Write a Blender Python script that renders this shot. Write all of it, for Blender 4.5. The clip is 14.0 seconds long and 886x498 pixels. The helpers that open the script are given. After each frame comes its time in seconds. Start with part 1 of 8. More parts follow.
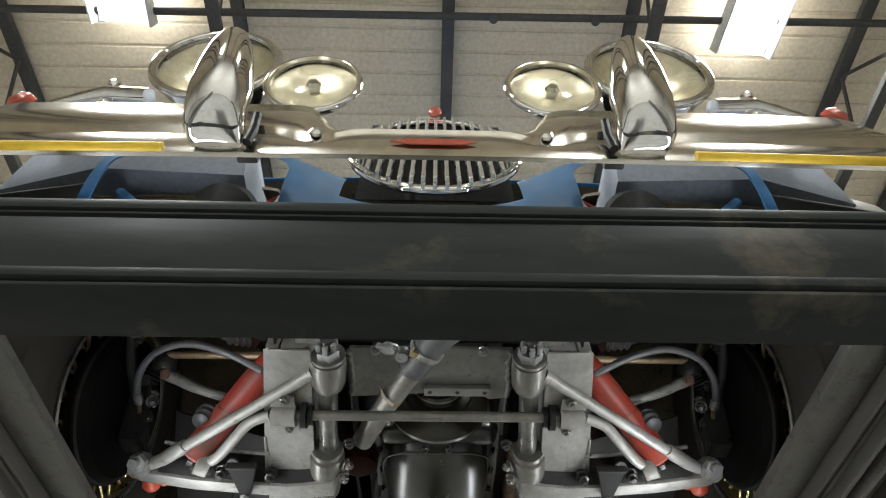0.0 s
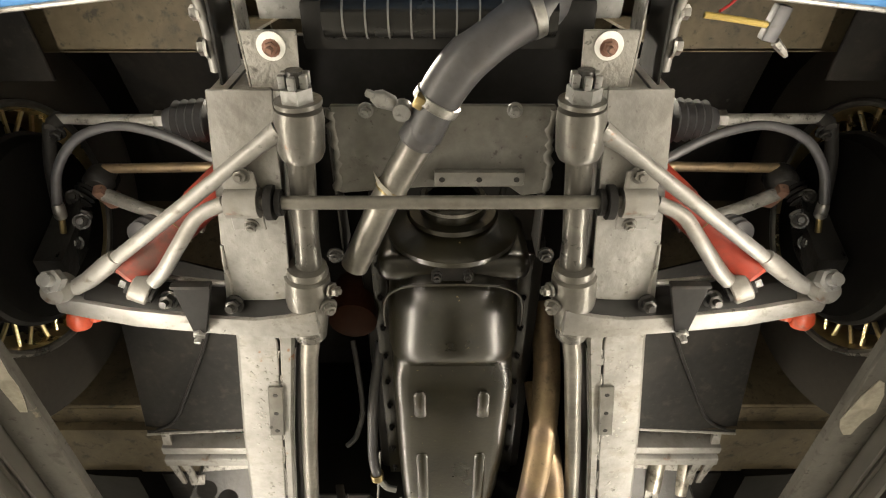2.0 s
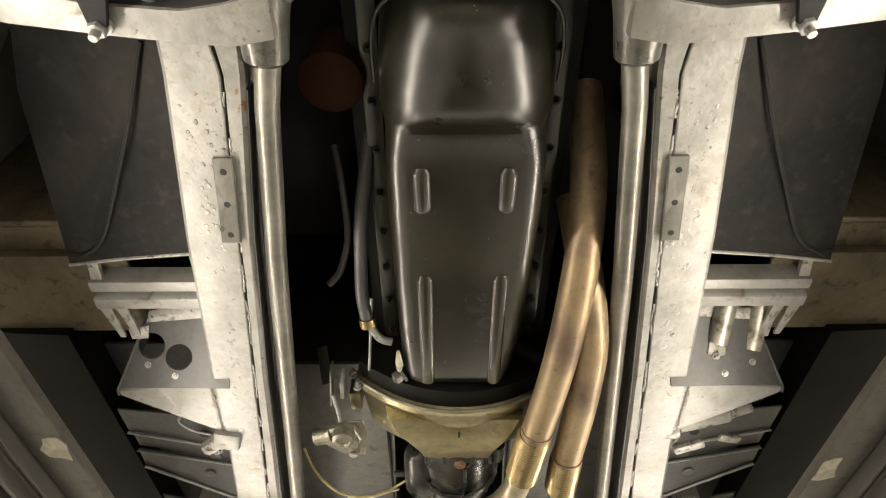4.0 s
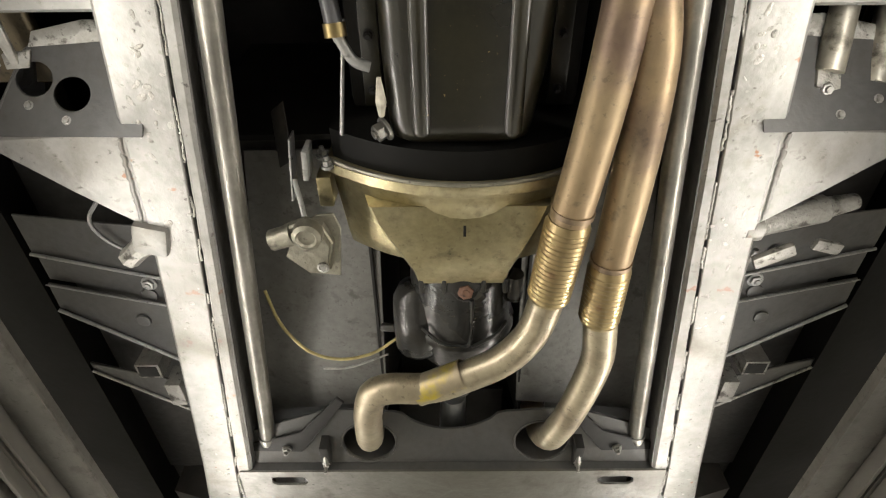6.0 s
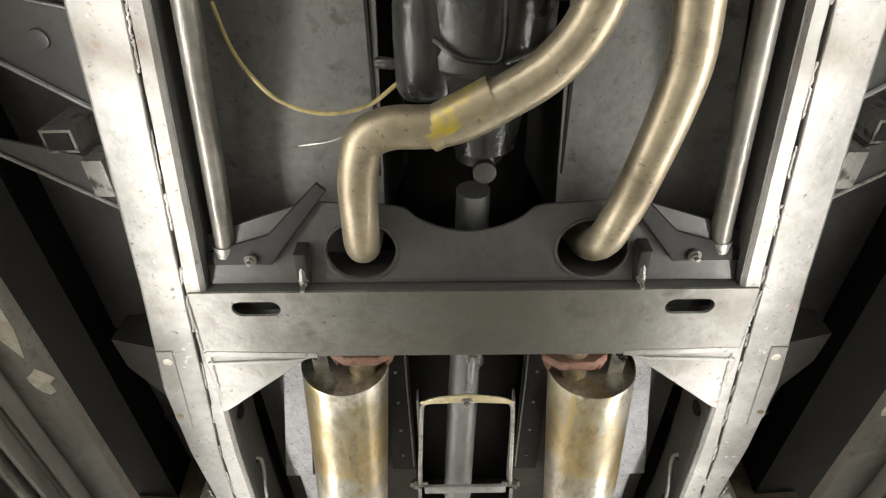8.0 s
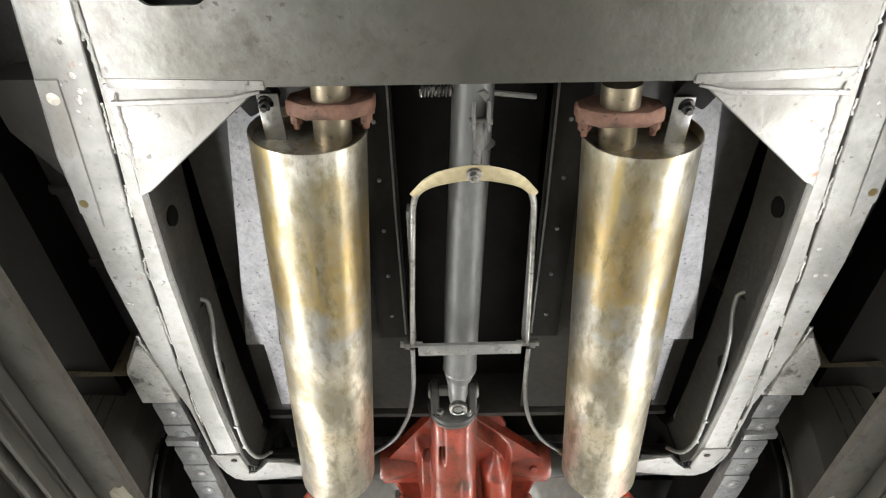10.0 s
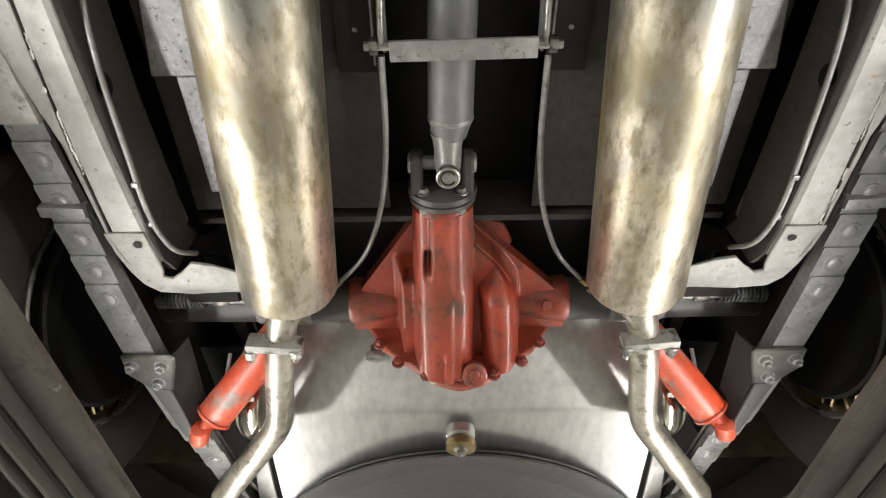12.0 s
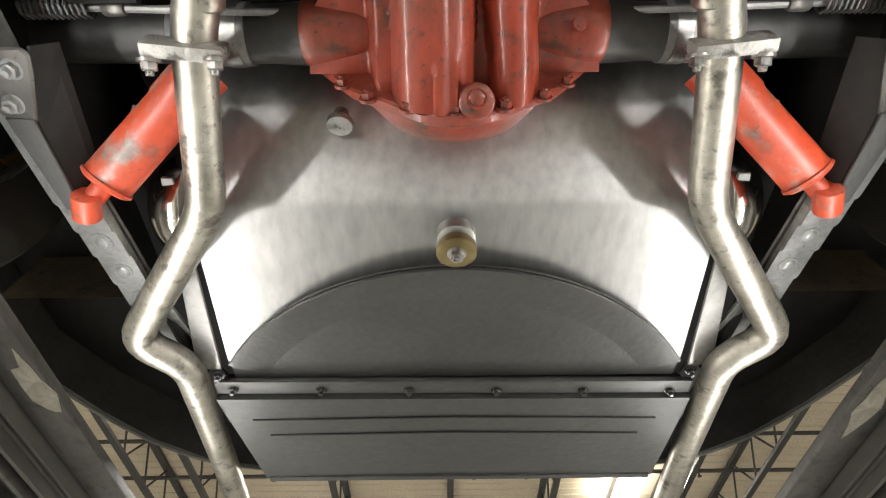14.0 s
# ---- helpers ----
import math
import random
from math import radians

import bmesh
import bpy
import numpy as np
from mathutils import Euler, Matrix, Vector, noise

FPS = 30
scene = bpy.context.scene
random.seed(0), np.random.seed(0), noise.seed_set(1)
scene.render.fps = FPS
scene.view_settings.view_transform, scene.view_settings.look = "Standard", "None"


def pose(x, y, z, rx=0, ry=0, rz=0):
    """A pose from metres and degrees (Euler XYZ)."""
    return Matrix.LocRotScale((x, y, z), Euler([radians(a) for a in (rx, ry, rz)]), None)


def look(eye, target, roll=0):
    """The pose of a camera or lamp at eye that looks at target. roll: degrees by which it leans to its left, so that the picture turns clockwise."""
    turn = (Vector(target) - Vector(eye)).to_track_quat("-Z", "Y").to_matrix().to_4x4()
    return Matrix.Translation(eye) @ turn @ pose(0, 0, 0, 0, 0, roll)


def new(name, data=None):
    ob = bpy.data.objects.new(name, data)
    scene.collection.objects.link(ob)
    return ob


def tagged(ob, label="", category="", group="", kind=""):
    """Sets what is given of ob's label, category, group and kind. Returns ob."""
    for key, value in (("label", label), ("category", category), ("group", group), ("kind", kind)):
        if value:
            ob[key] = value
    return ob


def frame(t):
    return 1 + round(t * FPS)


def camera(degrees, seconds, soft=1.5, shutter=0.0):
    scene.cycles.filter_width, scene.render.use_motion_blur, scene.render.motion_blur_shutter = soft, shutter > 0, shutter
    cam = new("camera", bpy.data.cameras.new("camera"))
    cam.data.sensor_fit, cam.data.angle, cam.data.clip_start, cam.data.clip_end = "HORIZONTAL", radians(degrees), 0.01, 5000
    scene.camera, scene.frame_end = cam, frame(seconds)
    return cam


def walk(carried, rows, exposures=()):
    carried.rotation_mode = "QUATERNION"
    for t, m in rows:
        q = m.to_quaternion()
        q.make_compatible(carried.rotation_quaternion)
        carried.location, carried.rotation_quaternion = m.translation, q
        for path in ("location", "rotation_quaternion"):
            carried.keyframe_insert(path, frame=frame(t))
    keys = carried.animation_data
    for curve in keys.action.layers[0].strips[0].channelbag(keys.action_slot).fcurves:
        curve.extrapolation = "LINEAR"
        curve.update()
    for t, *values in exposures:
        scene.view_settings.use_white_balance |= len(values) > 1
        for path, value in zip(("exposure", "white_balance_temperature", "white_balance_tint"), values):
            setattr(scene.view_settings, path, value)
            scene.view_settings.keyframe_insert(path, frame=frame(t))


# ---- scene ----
cam = camera(76.0, 14.0, 1.15)
PATH = [
    (0, (0.004, -0.381, 1.198), (0.039, 0.755, 2.843), -0.6),
    (0.5, (0.005, -0.254, 1.206), (0.034, 0.888, 2.847), -0.6),
    (1, (0.0, -0.139, 1.22), (0.021, 1.02, 2.85), -0.5),
    (1.5, (0.002, -0.042, 1.227), (0.011, 1.127, 2.849), -0.3),
    (2, (0.003, 0.075, 1.233), (0.004, 1.253, 2.849), -0.1),
    (2.5, (-0.002, 0.177, 1.244), (-0.004, 1.378, 2.843), -0.2),
    (3, (-0.007, 0.305, 1.246), (-0.013, 1.504, 2.846), -0.1),
    (3.2, (-0.012, 0.346, 1.251), (-0.014, 1.564, 2.837), -0.2),
    (5.3, (-0.006, 0.815, 1.24), (-0.011, 2.016, 2.84), -0.1),
    (5.5, (-0.006, 0.862, 1.238), (-0.013, 2.06, 2.84), -0.0),
    (6, (-0.009, 0.998, 1.243), (-0.019, 2.204, 2.838), 0.0),
    (6.5, (-0.02, 1.104, 1.248), (-0.028, 2.323, 2.834), -0.1),
    (7, (-0.027, 1.215, 1.25), (-0.037, 2.437, 2.834), -0.0),
    (7.5, (-0.031, 1.353, 1.243), (-0.047, 2.564, 2.834), 0.0),
    (7.7, (-0.033, 1.405, 1.244), (-0.051, 2.615, 2.837), 0.1),
    (9.8, (-0.04, 1.897, 1.236), (-0.054, 3.1, 2.834), -0.2),
    (10, (-0.041, 1.941, 1.238), (-0.054, 3.146, 2.834), -0.3),
    (10.5, (-0.04, 2.068, 1.235), (-0.058, 3.274, 2.83), -0.1),
    (11, (-0.035, 2.189, 1.237), (-0.053, 3.401, 2.827), 0.0),
    (11.5, (-0.027, 2.319, 1.237), (-0.042, 3.537, 2.823), -0.1),
    (12, (-0.028, 2.466, 1.235), (-0.035, 3.687, 2.819), -0.4),
    (12.5, (-0.03, 2.589, 1.236), (-0.031, 3.814, 2.816), -0.6),
    (13, (-0.031, 2.707, 1.236), (-0.03, 3.933, 2.816), -0.6),
    (13.5, (-0.031, 2.846, 1.235), (-0.023, 4.07, 2.816), -1.0),
    (14, (-0.024, 2.967, 1.239), (-0.016, 4.206, 2.809), -0.8),
]
walk(cam, [(t, look(eye, target, roll)) for t, eye, target, roll in PATH], [
    (0.0, -0.16, 5250, 10), (0.4, 0.07, 5000, 10), (0.9, 0.08, 5050, 14), (1.2, 0.08, 5450, 14), (1.6, 0.22, 5900, 15), (2.0, 0.40, 6350, 12), (2.5, 0.43, 6550, 12), (5.5, 0.36, 5900, 12), (7.0, 0.28, 5800, 12), (10.0, 0.49, 5450, 12), (12.5, 0.17, 5650, 12), (14.0, 0.18, 5550, 12)])

# ---- world, lamps, exposure ----
world = bpy.data.worlds.new("world")
scene.world = world
world.use_nodes = True
world.node_tree.nodes["Background"].inputs["Color"].default_value = (0.9, 0.95, 1.0, 1)
world.node_tree.nodes["Background"].inputs["Strength"].default_value = 0.02
scene.view_settings.exposure = 0.0


def area(name, m, sx, sy, watts, colour=(1, 0.96, 0.88), spread=180):
    data = bpy.data.lights.new(name, "AREA")
    data.shape, data.size, data.size_y, data.energy, data.color = "RECTANGLE", sx, sy, watts, colour
    data.spread = radians(spread)
    ob = new(name, data)
    ob.matrix_basis = m
    return ob


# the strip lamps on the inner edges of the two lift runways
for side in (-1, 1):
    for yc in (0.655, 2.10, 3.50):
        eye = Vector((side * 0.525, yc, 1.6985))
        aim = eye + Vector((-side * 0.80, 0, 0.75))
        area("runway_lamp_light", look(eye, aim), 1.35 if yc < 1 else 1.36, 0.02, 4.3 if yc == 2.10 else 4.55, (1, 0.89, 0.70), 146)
# ceiling fluorescents; the lamps after the third are unseen, added to light the room
CEILING_Z = 6.2
LAMPS = ((-2.42, 0.13), (2.53, 0.27), (2.85, 11.6), (-2.7, 14.6), (-2.7, 4.4), (2.8, 4.4), (-2.8, 8.0), (-2.75, -7.0), (2.75, -7.0))
for lx, ly in LAMPS:
    area("ceiling_lamp_light", pose(lx, ly, CEILING_Z - 0.42), 0.5, 1.2, 440, (1, 0.90, 0.70))
    # upward fill added over each tray to brighten the roof, stronger at the rear
    area("ceiling_fill_light", pose(lx, ly, CEILING_Z - 0.24, 180), 0.5, 1.2, 22 if ly < 5 else 55, (1, 0.90, 0.70))

# ---- materials ----


def material(name, c1, c2, rough=0.5, metal=0.0, scale=8.0, bump=0.1, fine=90.0, stain=None, stain_at=0.62, stain_scale=5.0, stain_soft=0.07,
             coat=0.0, rough_var=0.15, stretch=(1, 1, 1), bump_scale=None):
    m = bpy.data.materials.new(name)
    m.use_nodes = True
    nt = m.node_tree
    n, l = nt.nodes, nt.links
    p = n["Principled BSDF"]
    tc = n.new("ShaderNodeTexCoord")
    mp = n.new("ShaderNodeMapping")
    mp.inputs["Scale"].default_value = stretch
    l.new(tc.outputs["Object"], mp.inputs["Vector"])
    a = n.new("ShaderNodeTexNoise")
    a.inputs["Scale"].default_value, a.inputs["Detail"].default_value = scale, 6
    b = n.new("ShaderNodeTexNoise")
    b.inputs["Scale"].default_value, b.inputs["Detail"].default_value = fine, 4
    for x in (a, b):
        l.new(mp.outputs["Vector"], x.inputs["Vector"])
    ra = n.new("ShaderNodeMapRange")
    ra.inputs["From Min"].default_value, ra.inputs["From Max"].default_value = 0.32, 0.68
    l.new(a.outputs["Fac"], ra.inputs["Value"])
    mix = n.new("ShaderNodeMix")
    mix.data_type = "RGBA"
    mix.inputs["A"].default_value, mix.inputs["B"].default_value = (*c1, 1), (*c2, 1)
    l.new(ra.outputs["Result"], mix.inputs["Factor"])
    out = mix.outputs["Result"]
    grain = n.new("ShaderNodeMix")
    grain.data_type, grain.blend_type = "RGBA", "MULTIPLY"
    rg = n.new("ShaderNodeMapRange")
    rg.inputs["From Min"].default_value, rg.inputs["From Max"].default_value = 0.3, 0.7
    rg.inputs["To Min"].default_value, rg.inputs["To Max"].default_value = 0.82, 1.06
    l.new(b.outputs["Fac"], rg.inputs["Value"])
    grain.inputs["Factor"].default_value = 1
    l.new(out, grain.inputs["A"])
    l.new(rg.outputs["Result"], grain.inputs["B"])
    out = grain.outputs["Result"]
    if stain:
        s = n.new("ShaderNodeTexNoise")
        s.inputs["Scale"].default_value, s.inputs["Detail"].default_value, s.inputs["Roughness"].default_value = stain_scale, 9, 0.65
        l.new(tc.outputs["Object"], s.inputs["Vector"])
        rs = n.new("ShaderNodeMapRange")
        rs.inputs["From Min"].default_value, rs.inputs["From Max"].default_value = stain_at, stain_at + stain_soft
        l.new(s.outputs["Fac"], rs.inputs["Value"])
        ms = n.new("ShaderNodeMix")
        ms.data_type = "RGBA"
        ms.inputs["B"].default_value = (*stain, 1)
        l.new(rs.outputs["Result"], ms.inputs["Factor"])
        l.new(out, ms.inputs["A"])
        out = ms.outputs["Result"]
    l.new(out, p.inputs["Base Color"])
    rr = n.new("ShaderNodeMapRange")
    rr.inputs["To Min"].default_value, rr.inputs["To Max"].default_value = max(0.03, rough - rough_var), min(1, rough + rough_var)
    l.new(a.outputs["Fac"], rr.inputs["Value"])
    l.new(rr.outputs["Result"], p.inputs["Roughness"])
    p.inputs["Metallic"].default_value = metal
    p.inputs["Coat Weight"].default_value = coat
    p.inputs["Coat Roughness"].default_value = 0.10
    if bump:
        bp = n.new("ShaderNodeBump")
        bp.inputs["Strength"].default_value, bp.inputs["Distance"].default_value = bump, 0.004
        if bump_scale:
            c = n.new("ShaderNodeTexNoise")
            c.inputs["Scale"].default_value, c.inputs["Detail"].default_value = bump_scale, 5
            l.new(mp.outputs["Vector"], c.inputs["Vector"])
            l.new(c.outputs["Fac"], bp.inputs["Height"])
        else:
            l.new(b.outputs["Fac"], bp.inputs["Height"])
        l.new(bp.outputs["Normal"], p.inputs["Normal"])
    return m


def glow(name, colour, strength):
    m = bpy.data.materials.new(name)
    m.use_nodes = True
    p = m.node_tree.nodes["Principled BSDF"]
    p.inputs["Base Color"].default_value = (0.9, 0.9, 0.9, 1)
    p.inputs["Emission Color"].default_value = (*colour, 1)
    p.inputs["Emission Strength"].default_value = strength
    return m


def clear(name, colour, rough=0.02):
    m = bpy.data.materials.new(name)
    m.use_nodes = True
    p = m.node_tree.nodes["Principled BSDF"]
    p.inputs["Base Color"].default_value = (*colour, 1)
    p.inputs["Roughness"].default_value = rough
    p.inputs["Transmission Weight"].default_value = 1.0
    p.inputs["IOR"].default_value = 1.45
    return m


def chassis_paint(name, c1, c2, smudge, smudge_at, rough=0.42, metal=0.35, rust_at=0.70):
    """Brushed-on silver paint: blotches, dark specks, rust spots, wrinkled film."""
    m = material(name, c1, c2, rough, metal, 9, 0.0, 60, smudge, smudge_at, 9, 0.22, rough_var=0.2)
    n, l = m.node_tree.nodes, m.node_tree.links
    p = n["Principled BSDF"]
    tc = n.new("ShaderNodeTexCoord")
    out = p.inputs["Base Color"].links[0].from_socket
    for sc, lo, hi, c, amount in ((75, 0.64, 0.70, (0.05, 0.045, 0.04), 0.8), (24, rust_at, rust_at + 0.03, (0.20, 0.085, 0.035), 0.9), (3.5, 0.48, 0.66, (0.10, 0.094, 0.080), 0.65)):
        t = n.new("ShaderNodeTexNoise")
        t.inputs["Scale"].default_value, t.inputs["Detail"].default_value, t.inputs["Roughness"].default_value = sc, 5, 0.6
        l.new(tc.outputs["Object"], t.inputs["Vector"])
        r = n.new("ShaderNodeMapRange")
        r.inputs["From Min"].default_value, r.inputs["From Max"].default_value, r.inputs["To Max"].default_value = lo, hi, amount
        l.new(t.outputs["Fac"], r.inputs["Value"])
        x = n.new("ShaderNodeMix")
        x.data_type = "RGBA"
        x.inputs["B"].default_value = (*c, 1)
        l.new(r.outputs["Result"], x.inputs["Factor"])
        l.new(out, x.inputs["A"])
        out = x.outputs["Result"]
    l.new(out, p.inputs["Base Color"])
    prev = None
    for sc, st, dist in ((14, 0.5, 0.006), (60, 0.32, 0.002), (200, 0.28, 0.001)):
        t = n.new("ShaderNodeTexNoise")
        t.inputs["Scale"].default_value, t.inputs["Detail"].default_value = sc, 3
        l.new(tc.outputs["Object"], t.inputs["Vector"])
        b = n.new("ShaderNodeBump")
        b.inputs["Strength"].default_value, b.inputs["Distance"].default_value = st, dist
        l.new(t.outputs["Fac"], b.inputs["Height"])
        if prev:
            l.new(prev.outputs["Normal"], b.inputs["Normal"])
        prev = b
    l.new(prev.outputs["Normal"], p.inputs["Normal"])
    return m


SILVER = chassis_paint("silver_chassis_paint", (0.19, 0.186, 0.178), (0.33, 0.324, 0.308), (0.13, 0.108, 0.078), 0.55, 0.44, 0.30, 0.665)
CROSSPAINT = chassis_paint("stained_crossmember_paint", (0.13, 0.129, 0.118), (0.27, 0.265, 0.25), (0.065, 0.061, 0.050), 0.45)
def middle_tint(m, centre, inner, outer, colour, amount):
    """Another colour, such as an oily stain, over the middle of a long part, ragged at its edge."""
    n, l = m.node_tree.nodes, m.node_tree.links
    p = n["Principled BSDF"]
    tc = n.new("ShaderNodeTexCoord")
    sep = n.new("ShaderNodeSeparateXYZ")
    l.new(tc.outputs["Object"], sep.inputs["Vector"])
    off = n.new("ShaderNodeMath")
    off.operation, off.inputs[1].default_value = "SUBTRACT", centre
    l.new(sep.outputs["X"], off.inputs[0])
    far = n.new("ShaderNodeMath")
    far.operation = "ABSOLUTE"
    l.new(off.outputs["Value"], far.inputs[0])
    nz = n.new("ShaderNodeTexNoise")
    nz.inputs["Scale"].default_value, nz.inputs["Detail"].default_value, nz.inputs["Roughness"].default_value = 9, 6, 0.6
    l.new(tc.outputs["Object"], nz.inputs["Vector"])
    rag = n.new("ShaderNodeMath")
    rag.operation, rag.inputs[1].default_value = "MULTIPLY_ADD", 0.35
    l.new(nz.outputs["Fac"], rag.inputs[0])
    l.new(far.outputs["Value"], rag.inputs[2])
    r = n.new("ShaderNodeMapRange")
    r.inputs["From Min"].default_value, r.inputs["From Max"].default_value = inner + 0.175, outer + 0.175
    r.inputs["To Min"].default_value, r.inputs["To Max"].default_value = amount, 0
    l.new(rag.outputs["Value"], r.inputs["Value"])
    x = n.new("ShaderNodeMix")
    x.data_type = "RGBA"
    x.inputs["B"].default_value = (*colour, 1)
    l.new(r.outputs["Result"], x.inputs["Factor"])
    l.new(p.inputs["Base Color"].links[0].from_socket, x.inputs["A"])
    l.new(x.outputs["Result"], p.inputs["Base Color"])


SILVER_DIRTY = material("dirty_silver_paint", (0.24, 0.23, 0.21), (0.42, 0.41, 0.38), 0.44, 0.35, 24, 0.5, 120, (0.09, 0.08, 0.07), 0.58, 34)
OILSTEEL = chassis_paint("oily_forged_steel", (0.085, 0.082, 0.074), (0.22, 0.214, 0.198), (0.040, 0.036, 0.028), 0.54, 0.32, 0.55)
FRONTPLATE = chassis_paint("stained_front_plate", (0.095, 0.093, 0.085), (0.21, 0.206, 0.190), (0.045, 0.041, 0.034), 0.52, 0.40, 0.30)
SILVER_ROUGH = material("pale_insulation", (0.22, 0.22, 0.23), (0.34, 0.34, 0.36), 0.55, 0.25, 30, 0.8, 150, (0.20, 0.19, 0.18), 0.69, 40, bump_scale=110)
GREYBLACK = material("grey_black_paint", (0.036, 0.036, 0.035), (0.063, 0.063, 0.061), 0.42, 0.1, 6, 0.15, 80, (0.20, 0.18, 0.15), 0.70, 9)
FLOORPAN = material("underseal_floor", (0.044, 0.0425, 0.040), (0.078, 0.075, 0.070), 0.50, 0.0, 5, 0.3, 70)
# taken down to near-black, with the shade under the wings put in
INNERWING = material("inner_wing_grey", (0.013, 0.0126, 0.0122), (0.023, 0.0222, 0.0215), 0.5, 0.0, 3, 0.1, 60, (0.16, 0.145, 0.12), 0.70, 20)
ARCH = material("brown_dusty_arch", (0.095, 0.077, 0.048), (0.165, 0.135, 0.086), 0.6, 0.0, 4, 0.2, 50)
BLACK = material("black_satin_paint", (0.013, 0.0128, 0.0123), (0.025, 0.0243, 0.023), 0.5, 0.0, 8, 0.1, 60)
GLOSS = material("black_gloss_enamel", (0.0050, 0.0046, 0.0022), (0.014, 0.0125, 0.006), 0.30, 0.0, 9, 0.08, 120, (0.26, 0.21, 0.08), 0.66, 110, coat=1.0, rough_var=0.08)
GLOSS.node_tree.nodes["Principled BSDF"].inputs["Specular IOR Level"].default_value = 0.22
GLOSS.node_tree.nodes["Principled BSDF"].inputs["Coat Roughness"].default_value = 0.27
GLOSS.node_tree.nodes["Principled BSDF"].inputs["Coat IOR"].default_value = 1.50
# deeper than BLACK: puts shade into the colour of parts lost in the dark
DEEP_BLACK = material("deep_black", (0.004, 0.004, 0.0038), (0.007, 0.0068, 0.0062), 0.6, 0.0, 8, 0.1, 60)
DEEP_BLACK.node_tree.nodes["Principled BSDF"].inputs["Specular IOR Level"].default_value = 0.1
OILFILTER = material("dark_red_filter", (0.016, 0.006, 0.003), (0.028, 0.010, 0.005), 0.6, 0.0, 8, 0.1)
OILFILTER.node_tree.nodes["Principled BSDF"].inputs["Specular IOR Level"].default_value = 0.08
TYRE = material("dusty_tyre_rubber", (0.016, 0.0135, 0.010), (0.032, 0.027, 0.020), 0.75, 0.0, 7, 0.12, 90)
RUBBER = material("black_rubber", (0.007, 0.007, 0.007), (0.013, 0.0125, 0.012), 0.62, 0.0, 10, 0.12, 90)
HOSE = material("grey_black_hose", (0.045, 0.045, 0.05), (0.075, 0.075, 0.08), 0.42, 0.0, 12, 0.05, 90)
PIPE = material("stainless_tailpipe", (0.46, 0.435, 0.37), (0.58, 0.555, 0.485), 0.44, 1.0, 10, 0.06, 70, (0.26, 0.23, 0.18), 0.64, 16)
PIPE_HOT = material("browned_exhaust_pipe", (0.25, 0.175, 0.098), (0.35, 0.270, 0.165), 0.45, 0.60, 6, 0.1, 60, (0.155, 0.098, 0.085), 0.49, 5, 0.25, stretch=(1, 0.5, 1))
PIPE_GOLD = material("straw_exhaust_pipe", (0.41, 0.365, 0.265), (0.31, 0.26, 0.18), 0.42, 0.8, 8, 0.06, 60, (0.27, 0.19, 0.12), 0.64, 11)
FLEX_GOLD = material("gilt_flexible_pipe", (0.43, 0.35, 0.19), (0.32, 0.245, 0.13), 0.33, 0.9, 9, 0.06, 60, (0.24, 0.16, 0.09), 0.62, 14)
FOOTWELL = material("scuffed_grey_floor_paint", (0.085, 0.084, 0.080), (0.135, 0.133, 0.126), 0.5, 0.1, 4, 0.15, 70, (0.05, 0.047, 0.042), 0.60, 18)
RAD_BLACK = material("radiator_enamel", (0.006, 0.006, 0.0058), (0.012, 0.0118, 0.011), 0.24, 0.0, 9, 0.1, 60)
ALLOY = material("stained_cast_alloy", (0.52, 0.47, 0.32), (0.31, 0.265, 0.135), 0.34, 0.85, 5, 0.15, 90, (0.13, 0.10, 0.05), 0.66, 13)
ALLOY_DULL = material("dull_cast_alloy", (0.19, 0.18, 0.145), (0.31, 0.295, 0.24), 0.40, 0.75, 12, 0.3, 120)
GEARBOX = material("dark_cast_iron", (0.022, 0.0225, 0.022), (0.045, 0.045, 0.044), 0.28, 0.4, 10, 0.3, 60)


